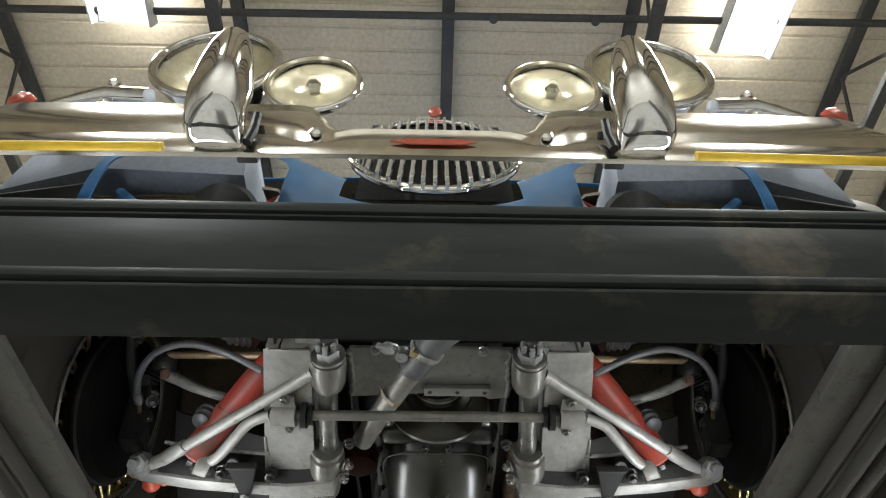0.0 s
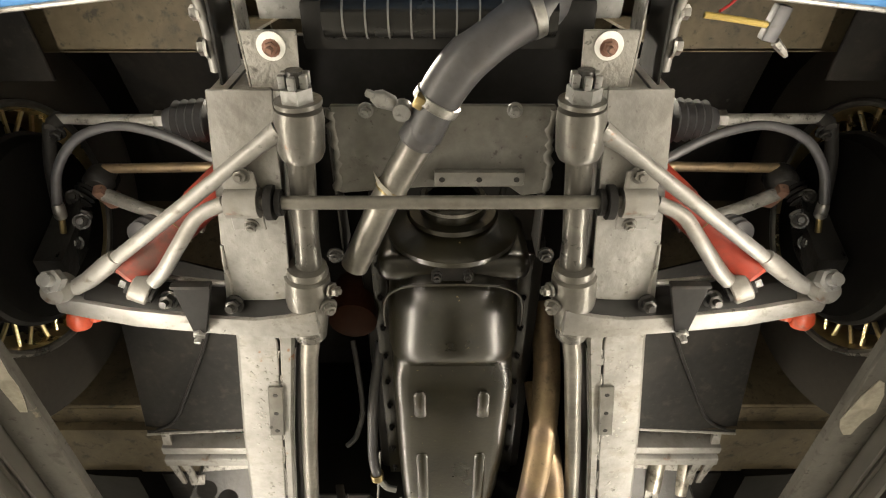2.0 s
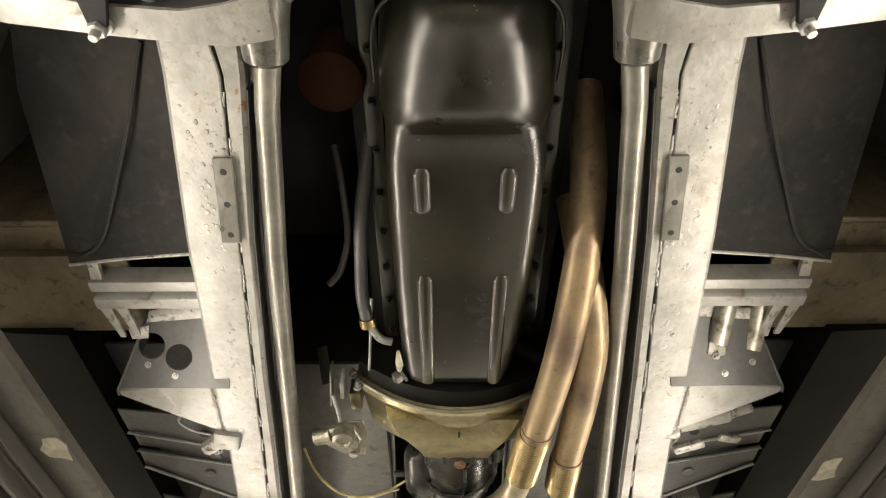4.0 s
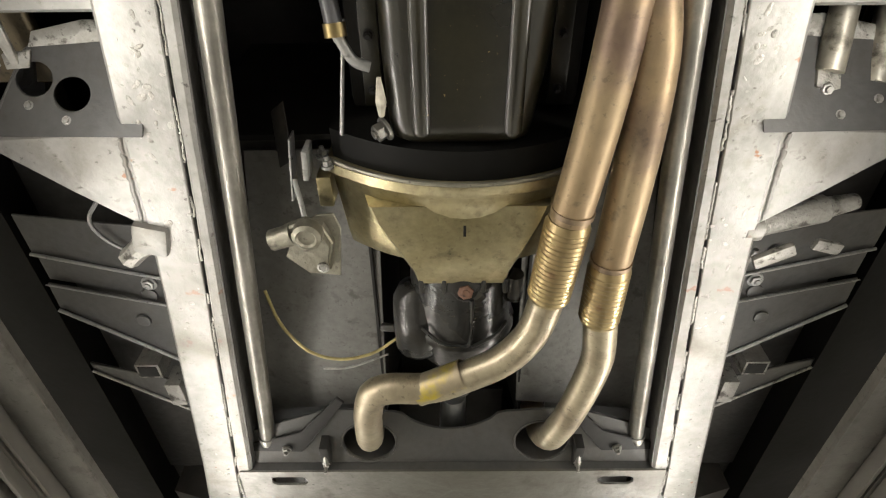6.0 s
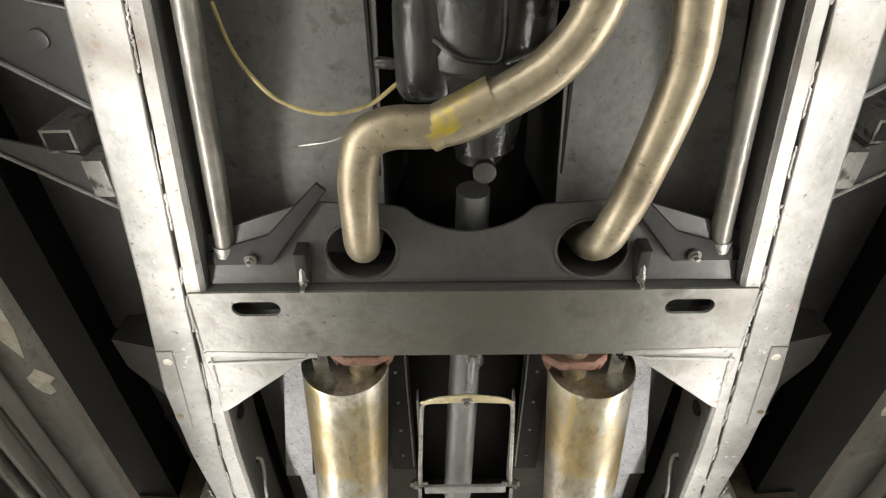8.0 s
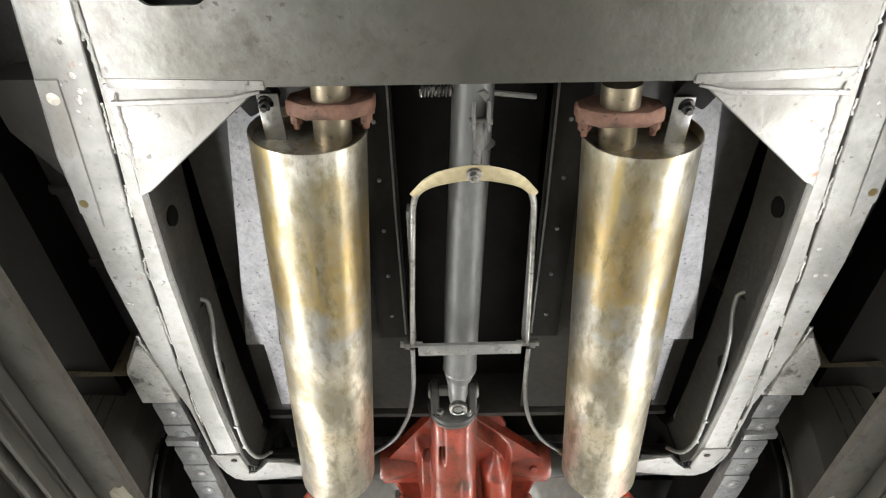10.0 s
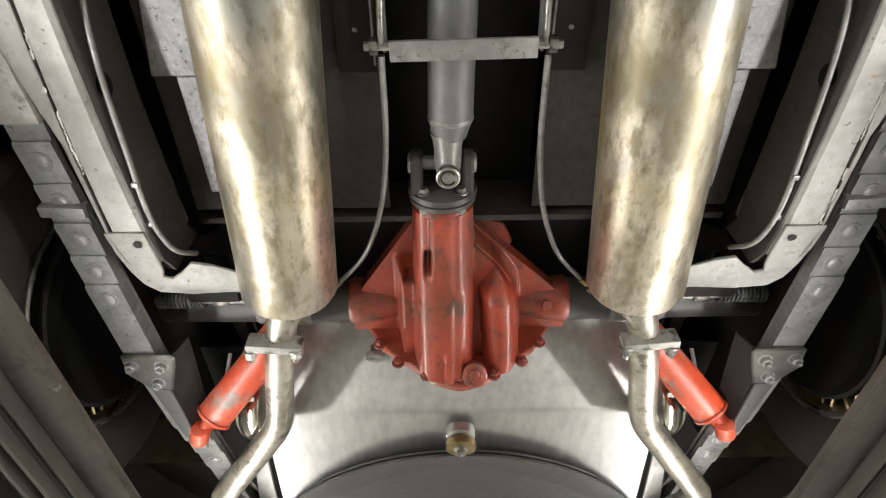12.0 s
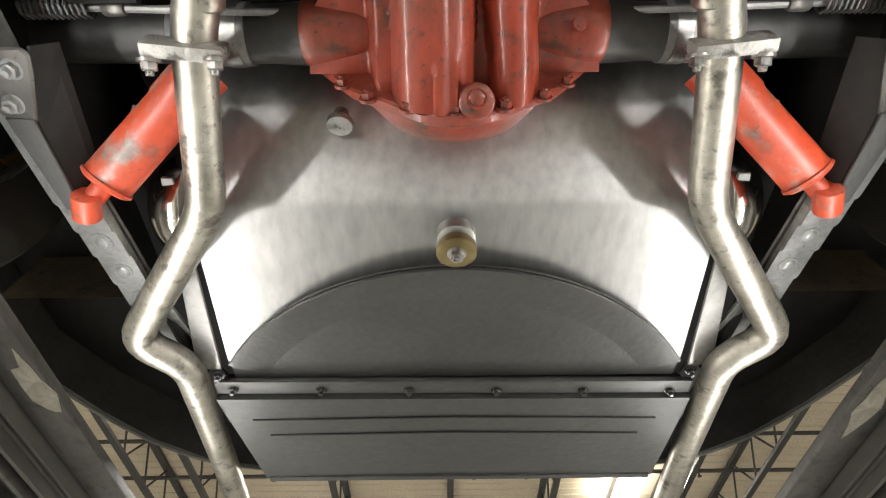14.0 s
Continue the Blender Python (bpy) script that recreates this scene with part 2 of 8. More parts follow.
def stainless():
    """Silencer shell: straw at the front end, browned, a blue-grey cloud, then pale straw with grey smears."""
    m = material("tarnished_stainless", (0.5, 0.5, 0.5), (0.5, 0.5, 0.5), 0.35, 0.90, 7, 0.04, 40, rough_var=0.12)
    n, l = m.node_tree.nodes, m.node_tree.links
    tc = n.new("ShaderNodeTexCoord")
    sep = n.new("ShaderNodeSeparateXYZ")
    l.new(tc.outputs["Object"], sep.inputs["Vector"])
    nz = n.new("ShaderNodeTexNoise")
    nz.inputs["Scale"].default_value, nz.inputs["Detail"].default_value = 9, 7
    l.new(tc.outputs["Object"], nz.inputs["Vector"])
    mr = n.new("ShaderNodeMapRange")
    mr.inputs["From Min"].default_value, mr.inputs["From Max"].default_value = -0.413, 0.413
    l.new(sep.outputs["Y"], mr.inputs["Value"])
    sc = n.new("ShaderNodeMath")
    sc.operation = "MULTIPLY_ADD"
    sc.inputs[1].default_value, sc.inputs[2].default_value = 0.62, -0.31
    l.new(nz.outputs["Fac"], sc.inputs[0])
    ad = n.new("ShaderNodeMath")
    l.new(mr.outputs["Result"], ad.inputs[0])
    l.new(sc.outputs["Value"], ad.inputs[1])
    ramp = n.new("ShaderNodeValToRGB")
    el = ramp.color_ramp.elements
    el[0].position, el[0].color = 0.0, (0.62, 0.60, 0.54, 1)
    el[1].position, el[1].color = 1.0, (0.60, 0.565, 0.475, 1)
    for pos, c in ((0.07, (0.42, 0.385, 0.28)), (0.17, (0.33, 0.25, 0.115)), (0.28, (0.42, 0.335, 0.17)), (0.36, (0.41, 0.42, 0.42)), (0.46, (0.54, 0.52, 0.46)), (0.55, (0.68, 0.65, 0.57)), (0.70, (0.58, 0.52, 0.38)), (0.82, (0.66, 0.62, 0.52))):
        e = el.new(pos)
        e.color = (c[0] * 0.97, c[1] * 0.95, c[2] * 0.91, 1)
    l.new(ad.outputs["Value"], ramp.inputs["Fac"])
    sm_ = n.new("ShaderNodeTexNoise")
    sm_.inputs["Scale"].default_value, sm_.inputs["Detail"].default_value, sm_.inputs["Roughness"].default_value = 10, 5, 0.55
    mp = n.new("ShaderNodeMapping")
    mp.inputs["Scale"].default_value = (1.6, 0.7, 1.6)
    l.new(tc.outputs["Object"], mp.inputs["Vector"])
    l.new(mp.outputs["Vector"], sm_.inputs["Vector"])
    rs = n.new("ShaderNodeMapRange")
    rs.inputs["From Min"].default_value, rs.inputs["From Max"].default_value = 0.47, 0.62
    rs.inputs["To Max"].default_value = 0.9
    l.new(sm_.outputs["Fac"], rs.inputs["Value"])
    mx = n.new("ShaderNodeMix")
    mx.data_type = "RGBA"
    mx.inputs["B"].default_value = (0.27, 0.245, 0.18, 1)
    l.new(rs.outputs["Result"], mx.inputs["Factor"])
    l.new(ramp.outputs["Color"], mx.inputs["A"])
    dull = n.new("ShaderNodeMapRange")
    dull.inputs["From Min"].default_value, dull.inputs["From Max"].default_value = 0.40, 0.64
    dull.inputs["To Min"].default_value, dull.inputs["To Max"].default_value = 0.34, 0.52
    soft = n.new("ShaderNodeTexNoise")
    soft.inputs["Scale"].default_value, soft.inputs["Detail"].default_value = 7, 2
    l.new(mp.outputs["Vector"], soft.inputs["Vector"])
    l.new(soft.outputs["Fac"], dull.inputs["Value"])
    l.new(dull.outputs["Result"], n["Principled BSDF"].inputs["Roughness"])
    # fine olive and grey mottling
    prev = mx
    for sc, lo, hi, amount, c in ((26, 0.50, 0.66, 0.75, (0.17, 0.145, 0.075)), (55, 0.54, 0.64, 0.6, (0.30, 0.28, 0.22)), (16, 0.56, 0.66, 0.6, (0.36, 0.37, 0.38))):
        t = n.new("ShaderNodeTexNoise")
        t.inputs["Scale"].default_value, t.inputs["Detail"].default_value, t.inputs["Roughness"].default_value = sc, 7, 0.65
        l.new(mp.outputs["Vector"], t.inputs["Vector"])
        r = n.new("ShaderNodeMapRange")
        r.inputs["From Min"].default_value, r.inputs["From Max"].default_value, r.inputs["To Max"].default_value = lo, hi, amount
        l.new(t.outputs["Fac"], r.inputs["Value"])
        x = n.new("ShaderNodeMix")
        x.data_type = "RGBA"
        x.inputs["B"].default_value = (*c, 1)
        l.new(r.outputs["Result"], x.inputs["Factor"])
        l.new(prev.outputs["Result"], x.inputs["A"])
        prev = x
    mx = prev
    # lengthwise straw-yellow runs
    yn = n.new("ShaderNodeTexNoise")
    yn.inputs["Scale"].default_value, yn.inputs["Detail"].default_value, yn.inputs["Roughness"].default_value = 8, 6, 0.6
    my = n.new("ShaderNodeMapping")
    my.inputs["Scale"].default_value = (3.6, 0.30, 3.6)
    my.inputs["Location"].default_value = (0.7, 0.2, 0.4)
    l.new(tc.outputs["Object"], my.inputs["Vector"])
    l.new(my.outputs["Vector"], yn.inputs["Vector"])
    ry = n.new("ShaderNodeMapRange")
    ry.inputs["From Min"].default_value, ry.inputs["From Max"].default_value, ry.inputs["To Max"].default_value = 0.58, 0.66, 0.75
    l.new(yn.outputs["Fac"], ry.inputs["Value"])
    mz = n.new("ShaderNodeMix")
    mz.data_type = "RGBA"
    mz.inputs["B"].default_value = (0.44, 0.34, 0.13, 1)
    l.new(ry.outputs["Result"], mz.inputs["Factor"])
    l.new(mx.outputs["Result"], mz.inputs["A"])
    l.new(mz.outputs["Result"], n["Principled BSDF"].inputs["Base Color"])
    return m


STAINLESS = stainless()
TANK = material("brushed_tank_aluminium", (0.39, 0.39, 0.377), (0.43, 0.43, 0.417), 0.33, 0.85, 2, 0.015, 60, rough_var=0.04, stretch=(1, 0.3, 1))
brushed = TANK.node_tree.nodes.new("ShaderNodeCombineXYZ")
brushed.inputs["X"].default_value = 1.0
TANK.node_tree.links.new(brushed.outputs["Vector"], TANK.node_tree.nodes["Principled BSDF"].inputs["Tangent"])
TANK.node_tree.nodes["Principled BSDF"].inputs["Anisotropic"].default_value = 0.8
BRASS = material("brass", (0.34, 0.27, 0.13), (0.22, 0.17, 0.08), 0.35, 0.9, 20, 0.1, 80)
STEEL = material("plain_bright_steel", (0.50, 0.50, 0.48), (0.36, 0.35, 0.33), 0.38, 0.9, 25, 0.15, 110)
GREYSTEEL = material("grey_painted_steel", (0.20, 0.20, 0.20), (0.30, 0.30, 0.29), 0.4, 0.4, 18, 0.15, 100)
SHAFT = material("oily_bare_steel_bar", (0.14, 0.135, 0.12), (0.25, 0.24, 0.215), 0.38, 0.65, 10, 0.12, 90, (0.09, 0.075, 0.05), 0.58, 8, 0.2)
SHAFTPAINT = material("dull_grey_shaft_paint", (0.105, 0.107, 0.105), (0.165, 0.167, 0.163), 0.48, 0.3, 12, 0.1, 90, (0.06, 0.055, 0.045), 0.60, 7, 0.2, stretch=(1, 0.4, 1))
RUSTED = material("rusty_flange_steel", (0.20, 0.10, 0.07), (0.30, 0.17, 0.12), 0.7, 0.3, 18, 0.4, 120)
REDPAINT = material("red_damper_paint", (0.42, 0.044, 0.012), (0.52, 0.070, 0.020), 0.42, 0.0, 12, 0.1, 70, (0.30, 0.22, 0.19), 0.60, 9, coat=0.1)
# darker damper red: dirt, and the shade on the front damper put in
RED_DIRT_SHADE = material("dirty_shaded_red_paint", (0.20, 0.026, 0.014), (0.32, 0.040, 0.020), 0.45, 0.0, 7, 0.1, 70, (0.10, 0.045, 0.035), 0.55, 8, 0.15)
REDCAST = material("red_axle_paint", (0.25, 0.030, 0.009), (0.31, 0.062, 0.036), 0.40, 0.0, 5, 0.2, 70, (0.20, 0.070, 0.018), 0.56, 7, 0.2, coat=0.45, stretch=(1, 0.45, 1))
CHROME = material("chrome_plate", (0.83, 0.82, 0.80), (0.80, 0.79, 0.77), 0.05, 1.0, 5, 0.0, 50, rough_var=0.02)
BLUE = material("blue_body_paint", (0.042, 0.130, 0.300), (0.050, 0.150, 0.335), 0.40, 0.0, 3, 0.02, 40, coat=0.3, rough_var=0.05)
BLUE.node_tree.nodes["Principled BSDF"].inputs["Coat Roughness"].default_value = 0.28
BLUE.node_tree.nodes["Principled BSDF"].inputs["Specular IOR Level"].default_value = 0.15
BLUE_APRON = material("grey_blue_apron_paint", (0.042, 0.130, 0.300), (0.050, 0.150, 0.335), 0.42, 0.0, 3, 0.02, 40, coat=0.35, rough_var=0.05)
BLUE_APRON.node_tree.nodes["Principled BSDF"].inputs["Coat Roughness"].default_value = 0.23
BLUE_APRON.node_tree.nodes["Principled BSDF"].inputs["Specular IOR Level"].default_value = 0.15
# greyer blue over the middle of the apron
middle_tint(BLUE_APRON, 0.0, 0.16, 0.42, (0.082, 0.118, 0.165), 0.72)
WINGGREY = material("blue_grey_undercoat", (0.13, 0.15, 0.19), (0.19, 0.21, 0.25), 0.55, 0.0, 4, 0.05)
GOLD = material("gold_spoke_plate", (0.82, 0.70, 0.42), (0.66, 0.54, 0.30), 0.30, 0.95, 20, 0.05, 80)
LIFTGREY = material("worn_lift_steel", (0.075, 0.072, 0.067), (0.150, 0.143, 0.130), 0.45, 0.35, 6, 0.15, 60, (0.42, 0.37, 0.27), 0.66, 9, stretch=(1, 0.4, 1))
LIFTBLACK = material("black_lift_paint", (0.020, 0.0220, 0.0212), (0.034, 0.0365, 0.035), 0.62, 0.0, 5, 0.1, 50, (0.115, 0.100, 0.074), 0.57, 5, 0.16, stretch=(0.3, 1, 1))
LIFTWORN = material("scuffed_black_lift_paint", (0.058, 0.055, 0.050), (0.140, 0.133, 0.119), 0.38, 0.1, 5, 0.12, 60, (0.20, 0.17, 0.12), 0.66, 8, stretch=(1, 0.3, 1))
CHROME_DULL = material("hazy_chrome", (0.74, 0.70, 0.62), (0.70, 0.66, 0.58), 0.15, 1.0, 3, 0.0, 40, rough_var=0.06)
CHIP = material("bare_primer_patch", (0.30, 0.28, 0.23), (0.50, 0.47, 0.40), 0.7, 0.0, 40, 0.3, 120)
CONCRETE = material("workshop_concrete", (0.21, 0.206, 0.193), (0.28, 0.275, 0.258), 0.6, 0.0, 2, 0.1, 40)
ROOFSHEET = material("cream_roof_sheet", (0.60, 0.51, 0.37), (0.67, 0.58, 0.43), 0.6, 0.0, 2, 0.05, 30)
TRUSS = material("dark_truss_steel", (0.05, 0.048, 0.045), (0.08, 0.075, 0.07), 0.6, 0.2, 5, 0.1, 40)
WALLPAINT = material("workshop_wall_paint", (0.58, 0.56, 0.51), (0.64, 0.62, 0.57), 0.7, 0.0, 2, 0.05, 40)
YELLOW = material("yellow_reflection_colour", (0.75, 0.50, 0.02), (0.80, 0.56, 0.03), 0.5, 0.0, 5, 0.05, 50)
WHITE = material("white_plastic", (0.75, 0.75, 0.72), (0.8, 0.8, 0.78), 0.45, 0.0, 10, 0.05, 50)
AMBER = material("red_lamp_lens", (0.36, 0.07, 0.045), (0.42, 0.10, 0.06), 0.15, 0.0, 30, 0.3, 160)
REFLECTOR = material("lamp_reflector", (0.86, 0.80, 0.62), (0.90, 0.86, 0.70), 0.30, 1.0, 5, 0.0, 50, rough_var=0.03)
LENS = clear("lamp_lens_glass", (0.97, 0.96, 0.90))
TUBEGLOW = glow("fluorescent_tube", (1, 0.93, 0.76), 14)
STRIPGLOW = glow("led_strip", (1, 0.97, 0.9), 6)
REDWIRE = material("red_wire", (0.5, 0.03, 0.03), (0.55, 0.05, 0.05), 0.4, 0, 5, 0)
GREENWIRE = material("green_wire", (0.05, 0.25, 0.12), (0.06, 0.28, 0.14), 0.4, 0, 5, 0)


def grime(m, specks=0.7, patch=0.5, bump=0.5, dark=(0.035, 0.031, 0.026), fine=110.0, broad=6.0):
    """Workshop dirt: fine dark specks, broad greasy patches and a lumpy film on top of a paint or metal."""
    n, l = m.node_tree.nodes, m.node_tree.links
    p = n["Principled BSDF"]
    tc = n.new("ShaderNodeTexCoord")
    out = p.inputs["Base Color"].links[0].from_socket
    for sc, lo, hi, amount in ((fine, 0.60, 0.68, specks), (broad, 0.46, 0.70, patch), (broad * 5, 0.56, 0.66, patch)):
        t = n.new("ShaderNodeTexNoise")
        t.inputs["Scale"].default_value, t.inputs["Detail"].default_value, t.inputs["Roughness"].default_value = sc, 6, 0.62
        l.new(tc.outputs["Object"], t.inputs["Vector"])
        r = n.new("ShaderNodeMapRange")
        r.inputs["From Min"].default_value, r.inputs["From Max"].default_value, r.inputs["To Max"].default_value = lo, hi, amount
        l.new(t.outputs["Fac"], r.inputs["Value"])
        x = n.new("ShaderNodeMix")
        x.data_type = "RGBA"
        x.inputs["B"].default_value = (*dark, 1)
        l.new(r.outputs["Result"], x.inputs["Factor"])
        l.new(out, x.inputs["A"])
        out = x.outputs["Result"]
    l.new(out, p.inputs["Base Color"])
    if bump:
        t = n.new("ShaderNodeTexNoise")
        t.inputs["Scale"].default_value, t.inputs["Detail"].default_value = 45, 4
        l.new(tc.outputs["Object"], t.inputs["Vector"])
        b = n.new("ShaderNodeBump")
        b.inputs["Strength"].default_value, b.inputs["Distance"].default_value = bump, 0.003
        l.new(t.outputs["Fac"], b.inputs["Height"])
        if p.inputs["Normal"].links:
            l.new(p.inputs["Normal"].links[0].from_socket, b.inputs["Normal"])
        l.new(b.outputs["Normal"], p.inputs["Normal"])


for m, a in ((SILVER_DIRTY, (0.8, 0.6, 0.6)), (GREYSTEEL, (0.5, 0.3, 0.25)), (STEEL, (0.6, 0.5, 0.3)), (GREYBLACK, (0.5, 0.5, 0.25)), (INNERWING, (0.4, 0.5, 0.1)), (ALLOY, (0.3, 0.3, 0.15)),
             (ALLOY_DULL, (0.6, 0.4, 0.5)), (REDCAST, (0.75, 0.55, 0.35)), (REDPAINT, (0.5, 0.4, 0.2)), (PIPE, (0.5, 0.55, 0.15)), (PIPE_HOT, (0.4, 0.4, 0.15)), (PIPE_GOLD, (0.5, 0.35, 0.15)),
             (LIFTGREY, (0.7, 0.5, 0.4)), (RUSTED, (0.7, 0.5, 0.5)), (GEARBOX, (0.5, 0.4, 0.4)), (SILVER_ROUGH, (0.8, 0.3, 0.4)), (HOSE, (0.4, 0.3, 0.1)), (ARCH, (0.7, 0.8, 0.3))):
    grime(m, *a)
grime(FOOTWELL, 0.6, 0.4, 0.3)
grime(SILVER, 0.5, 0.28, 0.2, (0.10, 0.092, 0.078), 60, 8)
grime(CROSSPAINT, 0.5, 0.35, 0.2, (0.085, 0.08, 0.066), 60, 7)
middle_tint(CROSSPAINT, 0.06, 0.05, 0.34, (0.060, 0.058, 0.047), 0.88)
grime(STAINLESS, 0.10, 0.45, 0.0, (0.30, 0.25, 0.15), 130, 6)
for m, level in ((BLACK, 0.12), (FLOORPAN, 0.2), (RUBBER, 0.15), (LIFTBLACK, 0.08), (ARCH, 0.2), (INNERWING, 0.08), (REDCAST, 0.35)):
    m.node_tree.nodes["Principled BSDF"].inputs["Specular IOR Level"].default_value = level
REDCAST.node_tree.nodes["Principled BSDF"].inputs["Coat Roughness"].default_value = 0.2
grime(GLOSS, 0.4, 0.6, 0.10, (0.014, 0.0125, 0.007), 140, 5)

# ---- mesh helpers ----
ORIGIN = {}


def thing(name, origin, label, category, kind="", group=""):
    ob = new(name)
    ob.location = origin
    ORIGIN[ob] = Vector(origin)
    return tagged(ob, label, category, group, kind)


def part(name, bm, mat, parent=None, label="", smooth=38):
    c = Vector((0, 0, 0))
    lo = Vector([min(v.co[i] for v in bm.verts) for i in range(3)])
    hi = Vector([max(v.co[i] for v in bm.verts) for i in range(3)])
    c = (lo + hi) / 2
    for v in bm.verts:
        v.co -= c
    bmesh.ops.recalc_face_normals(bm, faces=bm.faces[:])
    me = bpy.data.meshes.new(name)
    bm.to_mesh(me)
    bm.free()
    me.materials.append(mat)
    for f in me.polygons:
        f.use_smooth = True
    me.set_sharp_from_angle(angle=radians(smooth))
    ob = new(name, me)
    ob.location = c - (ORIGIN[parent] if parent else Vector((0, 0, 0)))
    ob.parent = parent
    ORIGIN[ob] = c
    if label:
        ob["label"] = label
    return ob


def bevelled(bm, w, seg=2):
    if w > 0:
        bmesh.ops.bevel(bm, geom=bm.edges[:], offset=w, segments=seg, profile=0.6, affect="EDGES", clamp_overlap=True)
    return bm


def box(c, size, rot=(0, 0, 0), bev=0.003, bm=None):
    b = bmesh.new()
    bmesh.ops.create_cube(b, size=1, matrix=pose(*c, *rot) @ Matrix.Diagonal((*size, 1)))
    bevelled(b, bev)
    return joined(bm, b)


def joined(bm, b):
    if bm is None:
        return b
    me = bpy.data.meshes.new("scratch")
    b.to_mesh(me)
    b.free()
    bm.from_mesh(me)
    bpy.data.meshes.remove(me)
    return bm


def plate(pts, thick, bev=0.0015, bm=None):
    """A flat plate with the given corners, extruded by the vector thick."""
    b = bmesh.new()
    vs = [b.verts.new(p) for p in pts]
    f = b.faces.new(vs)
    r = bmesh.ops.extrude_face_region(b, geom=[f])
    for v in r["geom"]:
        if isinstance(v, bmesh.types.BMVert):
            v.co += Vector(thick)
    bevelled(b, bev, 1)
    return joined(bm, b)


def loft(rings, caps=True, closed=True, bm=None):
    b = bmesh.new()
    vv = [[b.verts.new(p) for p in r] for r in rings]
    n = len(rings[0])
    for i in range(len(rings) - 1):
        for j in range(n if closed else n - 1):
            k = (j + 1) % n
            b.faces.new((vv[i][j], vv[i][k], vv[i + 1][k], vv[i + 1][j]))
    if caps and closed:
        b.faces.new(vv[0])
        b.faces.new(vv[-1][::-1])
    return joined(bm, b)


def rounded(pts, rad, n=5):
    """The way with its corners rounded."""
    pts = [Vector(p) for p in pts]
    out = [pts[0]]
    for a, p, c in zip(pts, pts[1:], pts[2:]):
        d1, d2 = (a - p), (c - p)
        r = min(rad, d1.length * 0.48, d2.length * 0.48)
        p1, p2 = p + d1.normalized() * r, p + d2.normalized() * r
        for i in range(n + 1):
            t = i / n
            out.append((1 - t) ** 2 * p1 + 2 * t * (1 - t) * p + t * t * p2)
    return out + [pts[-1]]


def tube(pts, r, seg=14, rad=0.0, flat=1.0, bm=None, caps=True):
    """A bar or pipe swept along the way; r: one radius or one for each point."""
    n0 = len(pts)
    pts = rounded(pts, rad) if rad else [Vector(p) for p in pts]
    rr = [r] * len(pts) if isinstance(r, (int, float)) else [at(range(n0), r, (n0 - 1) * k / (len(pts) - 1)) for k in range(len(pts))]
    up = None
    rings = []
    for i, p in enumerate(pts):
        d = (pts[min(i + 1, len(pts) - 1)] - pts[max(i - 1, 0)]).normalized()
        if up is None:
            up = d.orthogonal().normalized()
            if abs(d.z) < 0.9:
                up = (Vector((0, 0, 1)) - d * d.z).normalized()
        up = (up - d * up.dot(d)).normalized()
        side = d.cross(up)
        rings.append([p + (side * math.cos(2 * math.pi * k / seg) + up * math.sin(2 * math.pi * k / seg) * flat) * rr[i] for k in range(seg)])
    return loft(rings, caps, True, bm)


def lathe(profile, origin, axis, seg=24, bm=None, caps=True):
    """Turned shape: profile of (along, radius) about the axis through origin."""
    d = Vector(axis).normalized()
    u = d.orthogonal().normalized()
    w = d.cross(u)
    o = Vector(origin)
    rings = [[o + d * a + (u * math.cos(2 * math.pi * k / seg) + w * math.sin(2 * math.pi * k / seg)) * max(r, 0.0004) for k in range(seg)] for a, r in profile]
    return loft(rings, caps, True, bm)


def bolt(pos, axis=(0, 0, -1), r=0.009, h=0.008, shank=0.006, bm=None):
    """Hexagon head, washer and thread end, pointing along the axis."""
    bm = lathe([(-0.004, r * 1.35), (0, r * 1.35), (0.0004, r * 1.3)], pos, axis, 14, bm)
    d = Vector(axis).normalized()
    bm = lathe([(0.0004, r * 0.96), (0.001, r), (h - 0.001, r), (h, r * 0.85)], pos, d, 6, bm)
    if shank:
        bm = lathe([(h - 0.001, r * 0.55), (h + shank, r * 0.5)], pos, d, 10, bm)
    return bm


def ridge(pts, r, rnd, bm=None):
    """A ragged raised bead along the way."""
    way, rr = [], []
    for a, b in zip(pts, pts[1:]):
        a, b = Vector(a), Vector(b)
        n = max(2, int((b - a).length / (r * 1.1)))
        for k in range(n):
            way.append(a.lerp(b, k / n) + Vector((rnd.gauss(0, 0.32) * r, 0, rnd.uniform(0, 0.3) * r)))
            rr.append(r * rnd.uniform(0.45, 1.15))
    return tube(way, rr, 6, flat=0.5, bm=bm)


def at(ys, vs, y):
    return float(np.interp(y, ys, vs))


# ---- workshop ----
part("floor", box((0, 6, -0.05), (22, 32, 0.1), bev=0), CONCRETE)
tagged(bpy.data.objects["floor"], "smooth grey workshop concrete floor", "floor", kind="structure")
for nm, c, sz in (("wall_east", (11.1, 6, 3.2), (0.2, 32, 6.4)), ("wall_west", (-11.1, 6, 3.2), (0.2, 32, 6.4)),
                  ("wall_north", (0, 22.1, 3.2), (22.4, 0.2, 6.4)), ("wall_south", (0, -10.1, 3.2), (22.4, 0.2, 6.4))):
    tagged(part(nm, box(c, sz, bev=0), WALLPAINT), "plain painted workshop wall", "wall", kind="structure")

